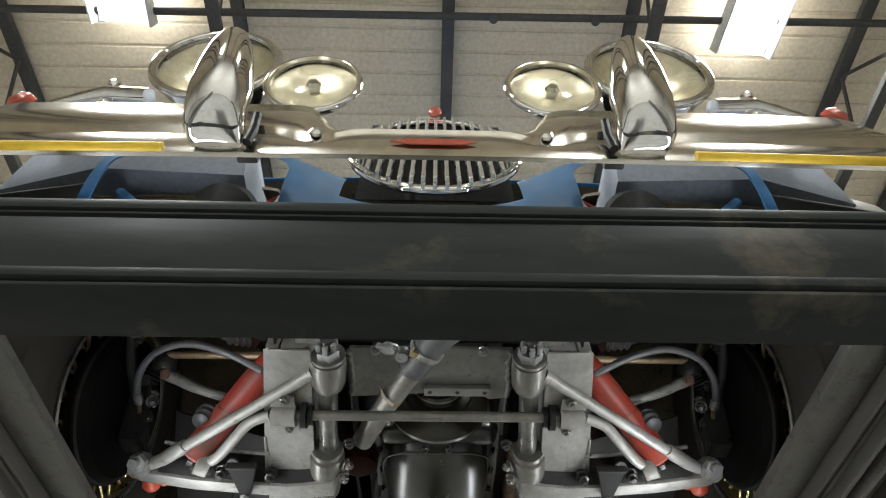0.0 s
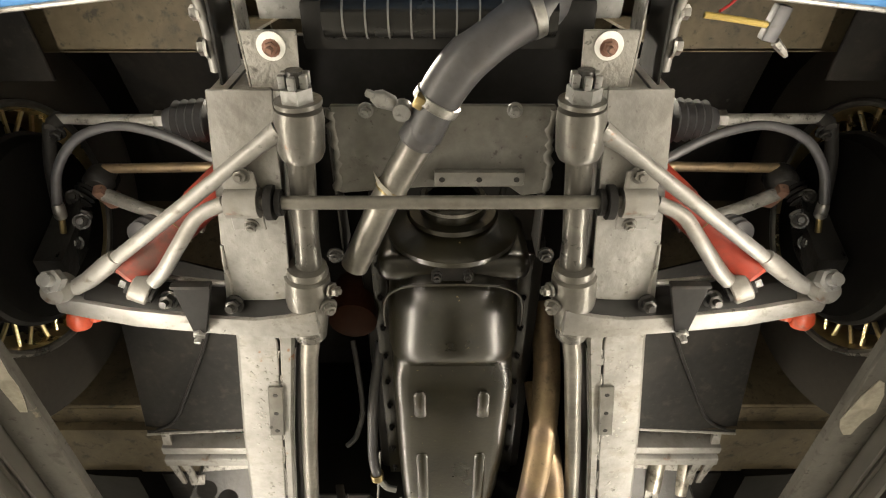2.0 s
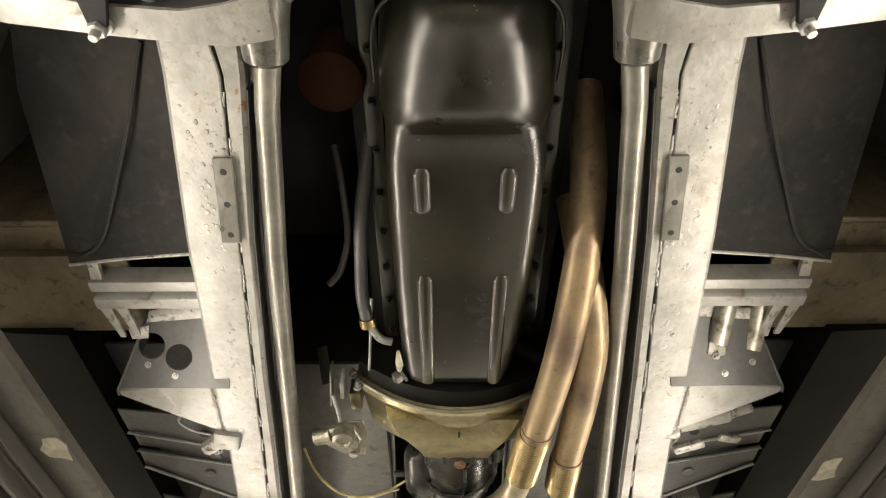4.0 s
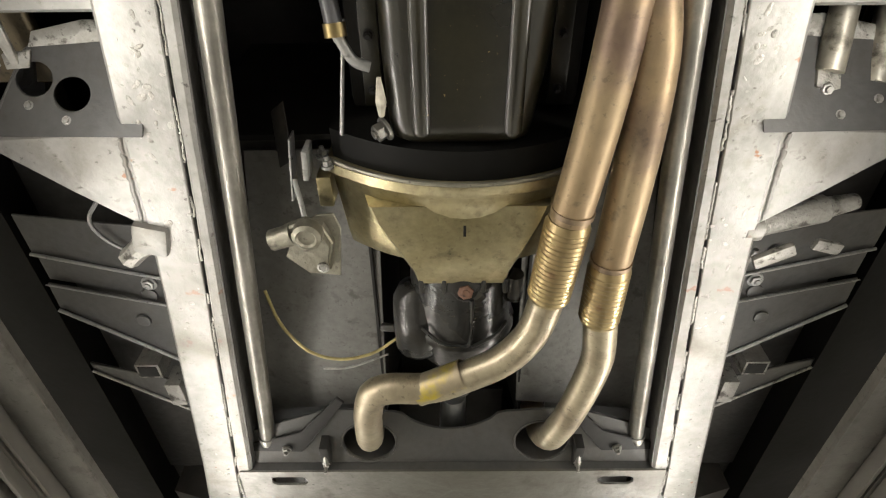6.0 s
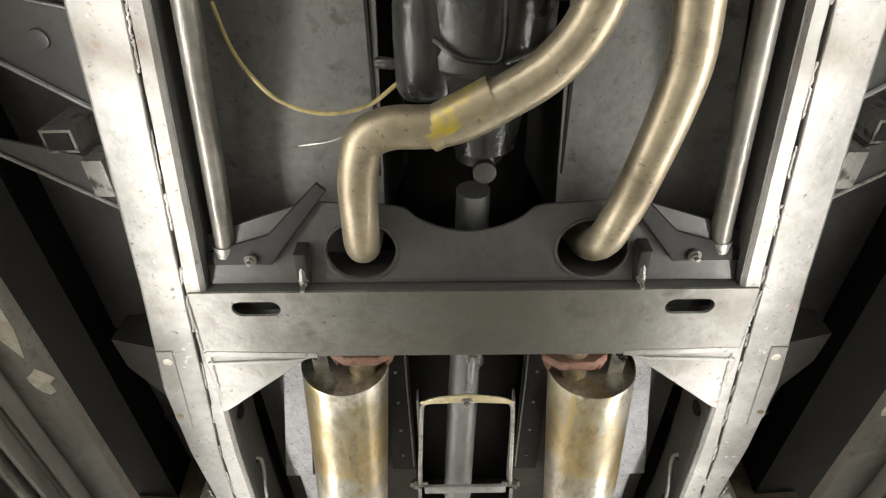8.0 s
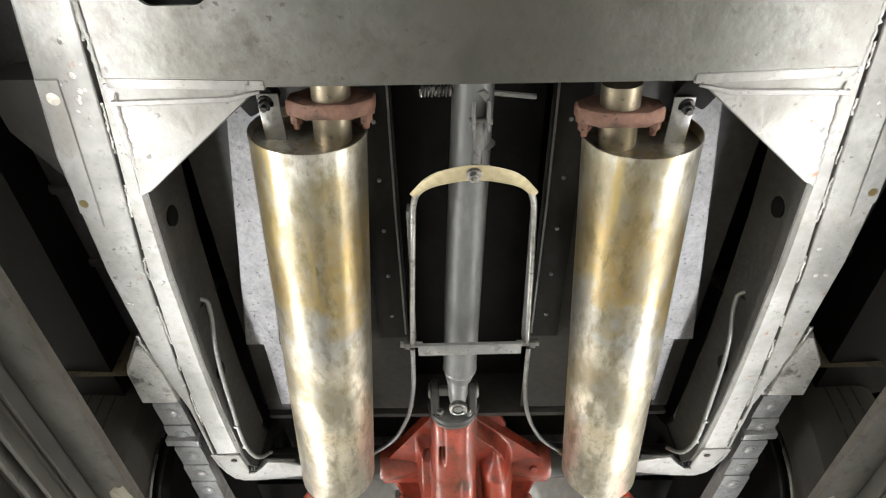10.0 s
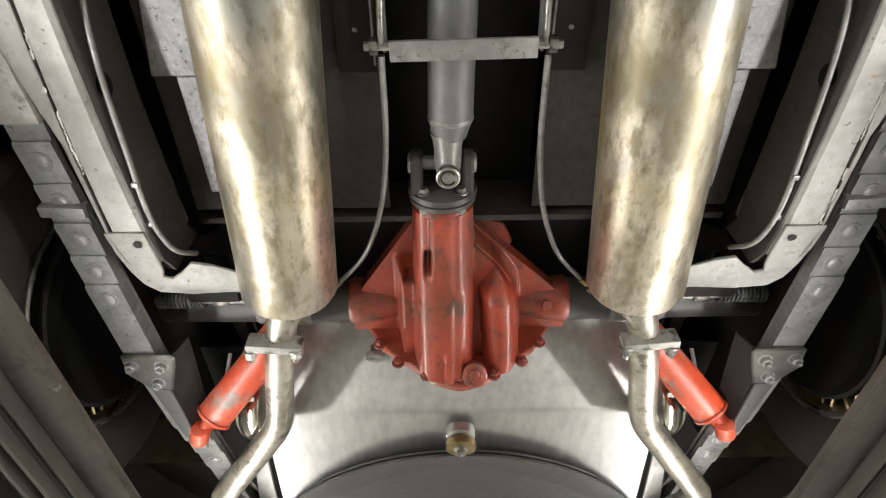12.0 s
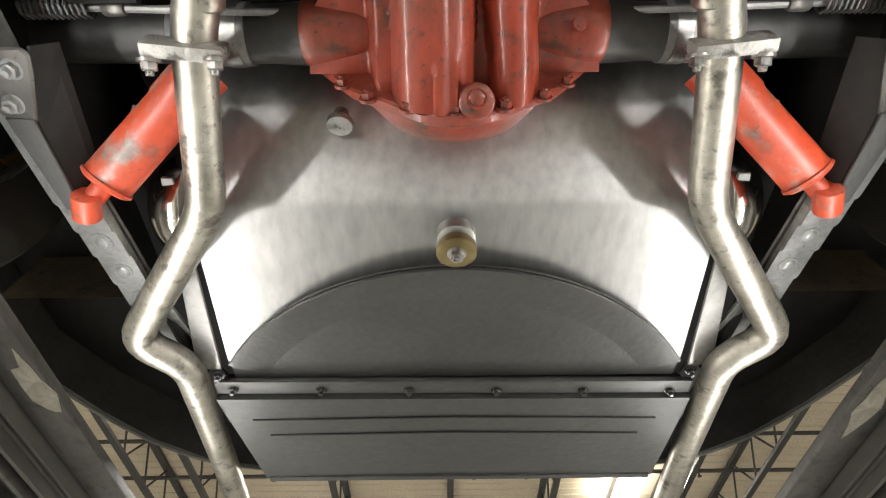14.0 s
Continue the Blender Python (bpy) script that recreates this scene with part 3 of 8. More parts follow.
# ribbed roof sheets, ribs running across
bm = bmesh.new()
y, rows = -10.0, []
while y < 22:
    rows += [(y, 0.0), (y + 0.155, 0.0), (y + 0.162, 0.012), (y + 0.18, 0.012), (y + 0.187, 0.0)]
    y += 0.19
vs = [[bm.verts.new((x, yy, CEILING_Z + dz)) for x in (-11, 11)] for yy, dz in rows]
for a, b in zip(vs, vs[1:]):
    bm.faces.new((a[0], a[1], b[1], b[0]))
r = bmesh.ops.extrude_face_region(bm, geom=bm.faces[:])
for v in r["geom"]:
    if isinstance(v, bmesh.types.BMVert):
        v.co.z += 0.05
tagged(part("ceiling", bm, ROOFSHEET, smooth=20), "cream ribbed steel roof sheeting", "ceiling", kind="structure")


def joist(x, lean=0.0):
    """An open-web roof joist along y: two chords and zigzag webs."""
    ob = thing("roof_joist", (x, 6, CEILING_Z - 0.5), "dark steel open-web roof joist under the sheeting", "joist", group="roof joists")
    zt, zb = CEILING_Z - 0.03, CEILING_Z - 0.62
    part("top_chord", box((x, 6, zt - 0.03), (0.10, 31.9, 0.06), bev=0.004), TRUSS, ob)
    part("bottom_chord", box((x + lean, 6, zb), (0.09, 31.9, 0.05), bev=0.004), TRUSS, ob)
    bm = None
    k = 0
    y = -9.8
    while y < 21.6:
        a, b = ((x, y, zt - 0.06), (x + lean, y + 0.42, zb)) if k % 2 == 0 else ((x + lean, y, zb), (x, y + 0.42, zt - 0.06))
        bm = tube([a, b], 0.016, 6, bm=bm)
        y += 0.42
        k += 1
    tagged(part("web", bm, TRUSS, ob), kind="stuff")
    return ob


for x in (-4.36, -3.55, -1.62, 1.62, 3.55, 4.55):
    joist(x)
tagged(part("roof_beam", box((0.1, 6, CEILING_Z - 0.09), (0.10, 31.9, 0.16), bev=0.006), TRUSS), "dark painted steel roof purlin", "beam", kind="structure")
for yc in (0.70, 4.3, 10.15, 11.12, 14.2):
    ob = thing("sprinkler_pipe", (0, yc, CEILING_Z - 0.27), "dark pipe slung below the roof beams", "pipe", group="roof pipes")
    part("pipe", tube([(-10.9, yc, CEILING_Z - 0.27), (10.9, yc - 0.1, CEILING_Z - 0.27)], 0.03, 10), TRUSS, ob)
    for hx in (-2.6, 0.45, 1.25, 3.9):
        part("nozzle", lathe([(0, 0.012), (0.05, 0.012), (0.055, 0.035), (0.062, 0.035)], (hx, yc - 0.05, CEILING_Z - 0.29), (0, 0, -1), 10), TRUSS, ob)


def ceiling_lamp(x, y, turn):
    ob = thing("ceiling_lamp", (x, y, CEILING_Z - 0.36), "lit twin-tube fluorescent ceiling light with a white tray", "lamp", group="ceiling lamps")
    m = pose(x, y, CEILING_Z - 0.36, 0, 0, turn)
    part("tray", plate([m @ Vector(p) for p in ((-0.21, -0.62, 0.06), (0.21, -0.62, 0.06), (0.21, 0.62, 0.06), (-0.21, 0.62, 0.06))], (0, 0, 0.05), 0.006), WHITE, ob)
    for sx in (-0.105, 0.105):
        part("tube", tube([m @ Vector((sx, -0.59, 0.015)), m @ Vector((sx, 0.59, 0.015))], 0.06, 12, flat=0.5), TUBEGLOW, ob)
    for sx in (-0.22, 0.22):
        part("side_rim", plate([m @ Vector(p) for p in ((sx, -0.62, -0.03), (sx, 0.62, -0.03), (sx, 0.62, 0.11), (sx, -0.62, 0.11))], m.to_3x3() @ Vector((0.012 if sx > 0 else -0.012, 0, 0)), 0.002), WHITE, ob)
    for sy in (-0.4, 0.4):
        part("hanger", tube([m @ Vector((0, sy, 0.1)), m @ Vector((0, sy, 0.37))], 0.008, 6), TRUSS, ob)


for (lx, ly), turn in zip(LAMPS, (2, 5, 0, 0, 0, 0, 0, 0, 0)):
    ceiling_lamp(lx, ly, turn)

# ---- the lift ----
lift = thing("car_lift", (0, 1.9, 1.6), "four-post drive-on car lift with dark worn steel runways", "car lift")
Y0, Y1 = -1.3, 5.6
YM, YL = (Y0 + Y1) / 2, Y1 - Y0
DECK = 1.672
for s in (-1, 1):
    rw = part("runway", box((s * 0.81, YM, DECK - 0.006), (0.49, YL, 0.012), bev=0.002), LIFTWORN, lift)
    part("inner_flange", box((s * 0.527, YM, 1.684), (0.054, YL, 0.008), bev=0.003), LIFTGREY, rw, "scuffed bare grey flange")
    part("web", box((s * 0.5575, YM, 1.700), (0.006, YL, 0.080), bev=0.001), LIFTWORN, rw)
    # added lip cuts the lamp's light outboard; added return edge hides the strip
    part("lip", box((s * 0.540, YM, 1.706), (0.006, YL, 0.036), bev=0.002), LIFTWORN, rw)
    part("return_edge", box((s * 0.502, YM, 1.690), (0.004, YL, 0.010), bev=0.001), LIFTGREY, rw)
    for xx, zz, h in ((0.575, 1.652, 0.018), (0.592, 1.648, 0.026), (0.64, 1.650, 0.022), (0.70, 1.648, 0.026), (0.80, 1.648, 0.026), (0.92, 1.648, 0.026), (1.05, 1.64, 0.07)):
        part("rib", box((s * xx, YM, zz), (0.008, YL, h), bev=0.002), LIFTGREY if xx in (0.592, 0.64) else LIFTWORN, rw)
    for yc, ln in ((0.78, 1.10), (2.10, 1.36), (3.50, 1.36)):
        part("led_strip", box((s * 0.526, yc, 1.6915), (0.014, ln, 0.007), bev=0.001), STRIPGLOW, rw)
    # scraped paint patches
    rnd = random.Random(5 + s)
    for yc, w in ((0.62, 0.055), (1.2, 0.03), (1.93, 0.05), (2.03, 0.02), (2.75, 0.045), (3.55, 0.06), (4.3, 0.04)):
        xa = s * rnd.uniform(0.508, 0.52)
        pts = [(xa + s * 0.016 * rnd.uniform(0.6, 1.3) * math.cos(a), yc + s * 0.03 + w * rnd.uniform(0.6, 1.2) * math.sin(a), 1.6797) for a in [2 * math.pi * k / 11 for k in range(11)]]
        part("scrape", plate(pts, (0, 0, -0.0012), 0), CHIP, rw, "scraped patch of bare primer")
cb = part("crossbeam", box((0, -0.072, 1.617), (2.9, 0.05, 0.122), bev=0.004), LIFTBLACK, lift)
for zz, yy, hh in ((1.668, -0.100, 0.016), (1.655, -0.098, 0.004), (1.563, -0.099, 0.012)):
    part("lip", box((0, yy, zz), (2.9, 0.008, hh), bev=0.002), LIFTBLACK, cb)
part("bottom_plate", box((0, -0.070, 1.5535), (2.9, 0.056, 0.005), bev=0.002), LIFTBLACK, cb)
part("crossbeam", box((0, 5.3, 1.6), (2.9, 0.08, 0.15), bev=0.004), LIFTBLACK, lift)
for s in (-1, 1):
    for yy in (-0.07, 5.3):
        part("post", box((s * 1.5, yy, 1.25), (0.14, 0.14, 2.5), bev=0.01), LIFTBLACK, lift)
        part("foot", box((s * 1.5, yy, 0.008), (0.4, 0.34, 0.016), bev=0.003), LIFTBLACK, lift)
# ---- the car: chassis ----
car = thing("car", (0, 1.9, DECK), "blue classic sports car standing on the lift, seen from beneath", "car")

RY = (0.33, 0.63, 0.76, 1.0, 1.3, 1.5, 2.04, 2.28, 2.47, 2.68, 2.8, 2.95, 3.02)
ROUT = (0.287, 0.331, 0.343, 0.381, 0.418, 0.436, 0.503, 0.542, 0.548, 0.540, 0.518, 0.514, 0.503)
RSEAM = (0.262, 0.282, 0.272, 0.303, 0.342, 0.366, 0.435, 0.463, 0.487, 0.501, 0.505, 0.504, 0.490)
RIN = (0.212, 0.233, 0.246, 0.285, 0.323, 0.345, 0.406, 0.441, 0.454, 0.4605, 0.4605, 0.4550, 0.453)


def rail_z(y):
    return at((0.33, 0.76, 2.04, 2.95), (1.915, 1.907, 1.888, 1.889), y)


YS = sorted(set(list(RY) + [0.33 + 0.05 * k for k in range(54)]))
YS = [y for y in YS if y <= 2.96]


def rail_ring(s, a, b, y, z, h, c=0.0015, e=0.006):
    """A box section: c, the small chamfer at a; e, the larger one at b."""
    return [(s * (a + math.copysign(c, b - a)), y, z), (s * (b - math.copysign(e, b - a)), y, z), (s * b, y, z + e), (s * b, y, z + h), (s * a, y, z + h), (s * a, y, z + c)]


for s in (-1, 1):
    wob = random.Random(7 + s)
    w1 = [wob.uniform(-0.0012, 0.0012) for _ in YS]
    rings = [rail_ring(s, at(RY, RSEAM, y) + 0.0016 + abs(w), at(RY, ROUT, y), y, rail_z(y), 0.125) for y, w in zip(YS, w1)]
    xs, xo = at(RY, RSEAM, 2.95), at(RY, ROUT, 2.95)
    rings.append(rail_ring(s, xs, xo - 0.006, 3.0, 1.897, 0.10))
    kick = [rail_ring(s, 0.462, 0.506 - k, yy, zz, 0.10) for yy, zz, k in ((2.99, 1.915, 0.01), (3.05, 1.95, 0.012), (3.08, 2.02, 0.012), (3.14, 2.09, 0.012), (3.4, 2.12, 0.012), (3.9, 2.10, 0.012))]
    rail = part("chassis_rail", loft(rings), SILVER, car, "silver-painted box-section chassis rail with a rough welded seam")
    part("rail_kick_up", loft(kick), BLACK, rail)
    hook = [(0.514, 2.935, 1.8875), (0.456, 2.935, 1.8875), (0.455, 2.985, 1.895), (0.458, 3.015, 1.901), (0.464, 3.032, 1.906), (0.455, 3.040, 1.912), (0.440, 3.032, 1.920), (0.428, 3.022, 1.928), (0.400, 3.030, 1.931),
            (0.367, 3.046, 1.934), (0.335, 3.055, 1.936), (0.335, 3.100, 1.937), (0.376, 3.090, 1.934), (0.440, 3.085, 1.924), (0.485, 3.072, 1.915), (0.502, 3.050, 1.909), (0.510, 3.020, 1.903), (0.514, 2.980, 1.895)]
    part("end_flange", plate([(s * x, y, z) for x, y, z in hook], (0, 0, 0.006), 0.0015), SILVER, rail, "silver flange hooked round the rail's tail")
    # flat black disc drawn for the dark of a bolt hole
    part("flange_bolt", lathe([(0, 0.006), (0.001, 0.006)], (s * 0.472, 2.957, 1.8895), (0, 0.2, -1), 12), BLACK, rail)
    rings = [rail_ring(s, at(RY, RSEAM, y) - 0.0012 - abs(w) * 0.6, at(RY, RIN, y), y, rail_z(y) + 0.0015 + abs(w), 0.12, 0.0015, 0.005) for y, w in zip(YS, w1)]
    rings += [rail_ring(s, 0.502, 0.455, 3.0, 1.901, 0.115)]
    part("inner_channel", loft(rings), SILVER, rail)
    # ragged weld beads along the seam, lumps and drips of paint on the rail
    bm = None
    y = 0.78
    while y < 2.88:
        run = wob.uniform(0.02, 0.10)
        seam = [(s * (at(RY, RSEAM, yy) + wob.uniform(-0.0015, 0.0015)), yy, rail_z(yy) + 0.0018) for yy in (y, y + run / 2, y + run)]
        bm = ridge(seam, wob.uniform(0.0016, 0.0030), wob, bm)
        y += run + wob.uniform(0.01, 0.07)
    for yc, n, spread in ((1.20, 24, 0.035), (1.285, 34, 0.03), (1.45, 22, 0.03), (1.62, 12, 0.02), (2.02, 12, 0.03), (2.19, 16, 0.03), (2.50, 12, 0.04), (2.74, 16, 0.03)):
        for k in range(n):
            yy = yc + wob.gauss(0, spread)
            xx = at(RY, RSEAM, yy) + wob.choice((wob.uniform(0.004, 0.055), wob.gauss(0.03, 0.012)))
            if xx > at(RY, ROUT, yy) - 0.004:
                continue
            b = bmesh.new()
            bmesh.ops.create_icosphere(b, subdivisions=2, radius=wob.uniform(0.0015, 0.0055), matrix=Matrix.Translation((s * xx, yy, rail_z(yy) + 0.0004)) @ Matrix.Rotation(wob.uniform(0, 3), 4, "Z") @ Matrix.Diagonal((wob.uniform(0.5, 1.2), wob.uniform(0.8, 1.8), wob.uniform(0.08, 0.20), 1)))
            bm = joined(bm, b)
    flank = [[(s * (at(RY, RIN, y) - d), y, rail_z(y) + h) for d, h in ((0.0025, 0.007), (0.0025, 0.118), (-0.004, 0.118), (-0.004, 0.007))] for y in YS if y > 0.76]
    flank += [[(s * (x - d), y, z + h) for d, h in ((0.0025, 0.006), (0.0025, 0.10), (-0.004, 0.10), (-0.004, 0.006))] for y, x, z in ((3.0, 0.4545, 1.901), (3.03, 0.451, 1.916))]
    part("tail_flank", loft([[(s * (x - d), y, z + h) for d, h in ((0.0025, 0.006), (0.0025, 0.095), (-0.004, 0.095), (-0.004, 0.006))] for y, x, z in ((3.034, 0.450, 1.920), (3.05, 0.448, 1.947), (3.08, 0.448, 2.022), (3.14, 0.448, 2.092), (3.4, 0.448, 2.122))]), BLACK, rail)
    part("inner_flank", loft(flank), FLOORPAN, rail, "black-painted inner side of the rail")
    bl_ = part("brake_line", tube([(s * 0.462, 2.572, 1.946), (s * 0.447, 2.582, 1.952), (s * 0.445, 2.615, 1.944), (s * 0.447, 2.66, 1.926), (s * 0.449, 2.73, 1.917), (s * 0.4495, 2.81, 1.912), (s * 0.4485, 2.90, 1.903), (s * 0.446, 2.945, 1.905), (s * 0.437, 2.99, 1.914), (s * 0.425, 3.02, 1.950)], 0.0040, 10, 0.03), GREYSTEEL, rail, "thin steel brake line")
    for yy in (2.865, 2.93):
        part("clip", box((s * 0.4505, yy, 1.9045), (0.010, 0.008, 0.008), (0, 0, 8), 0.002), GREYSTEEL, bl_)
    part("grommet", lathe([(-0.002, 0.006), (0.002, 0.017), (0.004, 0.016), (0.004, 0.008)], (s * 0.4595, 2.574, 1.950), (-s, -0.06, 0), 20), RUBBER, bl_)
    tagged(part("weld_bead", bm, SILVER_DIRTY, rail, smooth=70), kind="stuff")
    # drilled reinforcing pad
    pts = [(s * (at(RY, RSEAM, y) + d), y, rail_z(y)) for y, d in ((0.865, -0.004), (0.865, 0.022), (1.0, 0.024), (1.0, -0.004))]
    pad = part("pad_plate", plate(pts, (0, 0, -0.006), 0.0015), OILSTEEL, rail)
    for yy in (0.885, 0.935, 0.985):
        part("hole", lathe([(-0.001, 0.0045), (0.0006, 0.0045)], (s * (at(RY, RSEAM, yy) + 0.009), yy, rail_z(yy) - 0.006), (0, 0, -1), 10), BLACK, pad)
    # grease blobs round the pad
    bm = None
    for k in range(70):
        yy = wob.uniform(0.80, 1.06)
        xx = at(RY, RSEAM, yy) + wob.uniform(0.004, 0.05)
        b = bmesh.new()
        bmesh.ops.create_icosphere(b, subdivisions=1, radius=wob.uniform(0.001, 0.004), matrix=Matrix.Translation((s * xx, yy, rail_z(yy))) @ Matrix.Diagonal((1, 1.3, 0.4, 1)))
        bm = joined(bm, b)
    tagged(part("grease_blob", bm, SILVER_DIRTY, rail), kind="stuff")
    # front spring box plate under the rail nose
    part("nose_plate", plate([(s * 0.287, 0.325, 1.910), (s * 0.205, 0.325, 1.910), (s * 0.232, 0.66, 1.904), (s * 0.334, 0.66, 1.904)], (0, 0, -0.004), 0.0012), SILVER, rail)
    # folded edge and weld scar by the wishbone
    part("weld_scar", tube([(s * 0.318, 0.555, 1.903), (s * 0.321, 0.59, 1.900), (s * 0.319, 0.62, 1.903), (s * 0.322, 0.65, 1.9005)], 0.003, 8), SILVER_DIRTY, rail)
    # spring front hanger box
    hb = part("spring_hanger", loft([[(s * x, y, z) for x, z in ((xi, 1.884), (xo, 1.884), (xo + 0.008, 1.90), (xo + 0.008, 1.99), (xi, 1.99))] for y, xi, xo in ((2.62, 0.545, 0.552), (2.685, 0.53, 0.589), (2.765, 0.526, 0.589))]), SILVER_DIRTY, rail)
    # welded corner gusset behind the crossmember
    part("gusset", plate([(s * 0.445, 2.182, 1.889), (s * 0.262, 2.176, 1.893), (s * 0.262, 2.192, 1.893), (s * 0.432, 2.328, 1.886), (s * 0.446, 2.335, 1.886)], (0, 0, 0.006), 0.0015), SILVER, rail)
    part("gusset_flange", box((s * 0.345, 2.183, 1.888), (0.185, 0.012, 0.007), (0, 0, -s * 1.8), 0.002), SILVER, rail)
    rp = part("rail_plate", plate([(s * 0.492, 2.175, 1.888), (s * 0.520, 2.175, 1.888), (s * 0.540, 2.36, 1.888), (s * 0.516, 2.385, 1.888)], (0, 0, -0.003), 0.001), SILVER, rail)
    part("rivet_hole", lathe([(0, 0.008), (0.0006, 0.008)], (s * 0.506, 2.198, 1.8848), (0, 0, -1), 14), CHIP, rp)
    part("rivet_hole", lathe([(0, 0.006), (0.0006, 0.006)], (s * 0.528, 2.345, 1.8848), (0, 0, -1), 14), BRASS, rp)
    part("gusset_fold", tube([(s * 0.440, 2.206, 1.8875), (s * 0.30, 2.204, 1.890), (s * 0.262, 2.196, 1.892)], (0.004, 0.0035, 0.002), 8, flat=0.6), SILVER, rail)
    # inner rail flank holes and brake line
    for yy, zz in ((2.40, 1.937), (2.735, 1.932)):
        part("drain_hole", lathe([(-0.002, 0.016), (0.002, 0.016)], (s * (at(RY, RIN, yy) - 0.0030), yy, zz), (-s, -0.06, 0), 16), DEEP_BLACK, rail)


def circle(cx, cy, rx, ry, n=28):
    return [(cx + rx * math.cos(2 * math.pi * k / n), cy + ry * math.sin(2 * math.pi * k / n)) for k in range(n)]


def weld(pts, r, rnd, parent, mat):
    return tagged(part("weld", ridge(pts, r, rnd), mat, parent, smooth=70), kind="stuff")


# mid crossmember with two slots


def slot_ring(cx, cy, hw, hr, n=8):
    out = []
    for k in range(n + 1):
        a = -math.pi / 2 + math.pi * k / n
        out.append((cx + hw + hr * math.cos(a), cy + hr * math.sin(a)))
    for k in range(n + 1):
        a = math.pi / 2 + math.pi * k / n
        out.append((cx - hw + hr * math.cos(a), cy + hr * math.sin(a)))
    return out


def holed_plate(outer, holes, z, thick, mat, name, parent, label="", zfun=None, dish=None):
    """A plate in plan with holes through it; holes: lists of (x, y)."""
    b = bmesh.new()
    edges = []
    for ring in [outer, *holes]:
        vs = [b.verts.new((x, y, z)) for x, y in ring]
        for i in range(len(vs)):
            edges.append(b.edges.new((vs[i], vs[(i + 1) % len(vs)])))
    bmesh.ops.triangle_fill(b, use_beauty=True, use_dissolve=False, edges=edges)
    r = bmesh.ops.extrude_face_region(b, geom=b.faces[:])
    for v in r["geom"]:
        if isinstance(v, bmesh.types.BMVert):
            v.co.z += thick
    if zfun:
        for v in b.verts:
            v.co.z += zfun(v.co.x, v.co.y)
    return part(name, b, mat, parent, label)


xm = holed_plate([(-0.43, 2.048), (0.432, 2.048), (0.44, 2.18), (0.262, 2.180), (0.262, 2.188), (-0.262, 2.188), (-0.262, 2.180), (-0.438, 2.18)],
                 [slot_ring(-0.333, 2.081, 0.023, 0.0150), slot_ring(0.336, 2.083, 0.023, 0.0150)], 1.886, 0.005, CROSSPAINT, "crossmember", car, "silver chassis crossmember with two oval slots")
for s in (-1, 1):
    weld([(s * 0.435, 2.052, 1.886), (s * 0.442, 2.178, 1.886)], 0.003, random.Random(3), xm, SILVER)
    weld([(s * 0.440, 2.182, 1.887), (s * 0.300, 2.180, 1.887)], 0.0022, random.Random(4), xm, SILVER)
    weld([(s * 0.446, 2.335, 1.887), (s * 0.437, 2.25, 1.887), (s * 0.432, 2.19, 1.887)], 0.0026, random.Random(6), xm, SILVER)
    weld([(s * 0.4225, 1.315, 1.8975), (s * 0.4335, 1.45, 1.8965)], 0.0035, random.Random(8), xm, SILVER)
    weld([(s * 0.545, 2.60, 1.888), (s * 0.535, 2.77, 1.888)], 0.003, random.Random(9), xm, SILVER)
part("front_wall", box((0, 2.052, 1.94), (0.85, 0.005, 0.10), bev=0.001), GREYBLACK, xm)
part("rear_wall", box((0, 2.184, 1.935), (0.52, 0.005, 0.09), bev=0.001), GREYBLACK, xm)
for s in (-1, 1):
    part("slot_box", box((s * 0.335, 2.082, 1.915), (0.09, 0.045, 0.01), bev=0.001), BLACK, xm)

# dark support plate ahead of the crossmember, with two pipe holes and the tunnel cut-out
cut = [(-0.098 + 0.19 * k / 12, 1.936 + 0.034 * math.sin(math.pi * k / 12) ** 0.7) for k in range(13)]
sp = holed_plate([(-0.40, 2.045), (-0.40, 1.972), (-0.345, 1.955), (-0.24, 1.925), (-0.115, 1.932)] + cut + [(0.11, 1.932), (0.24, 1.925), (0.345, 1.955), (0.40, 1.972), (0.40, 2.045)],
                 [circle(-0.166, 1.997, 0.052, 0.042), circle(0.181, 1.996, 0.055, 0.044)], 1.906, 0.005, GREYBLACK, "support_plate", car, "dark steel plate with two round exhaust holes", zfun=lambda x, y: 0.35 * max(0, 2.04 - y))
for cx, cy in ((-0.166, 1.997), (0.181, 1.996)):
    rim = [(x, y, 1.906 + 0.35 * max(0, 2.04 - y) - 0.001) for x, y in circle(cx, cy, 0.055, 0.044, 28)]
    part("hole_rim", tube(rim + rim[:1], 0.0025, 6, caps=False), GREYBLACK, sp)
for s in (-1, 1):
    part("torsion_bar_anchor", plate([(s * 0.405, 2.015, 1.912), (s * 0.30, 2.012, 1.908), (s * 0.285, 1.99, 1.908), (s * 0.21, 1.905, 1.945), (s * 0.225, 1.895, 1.95), (s * 0.30, 1.965, 1.92), (s * 0.40, 1.995, 1.915)], (0, 0, 0.006), 0.0015), BLACK, sp)
    part("drop_bracket", box((s * 0.253, 2.012, 1.912), (0.018, 0.06, 0.036), (0, 0, 0), 0.003), BLACK, sp)
    part("bolt", bolt((s * 0.33, 2.0, 1.905), (0, 0, -1), 0.007, 0.006), OILSTEEL, sp)
    part("bolt", bolt((s * 0.253, 2.033, 1.894), (0, 0.3, -1), 0.006, 0.006, 0.012), OILSTEEL, sp)
    part("stud", tube([(s * 0.253, 1.985, 1.906), (s * 0.253, 2.03, 1.894)], 0.006, 8), OILSTEEL, sp)

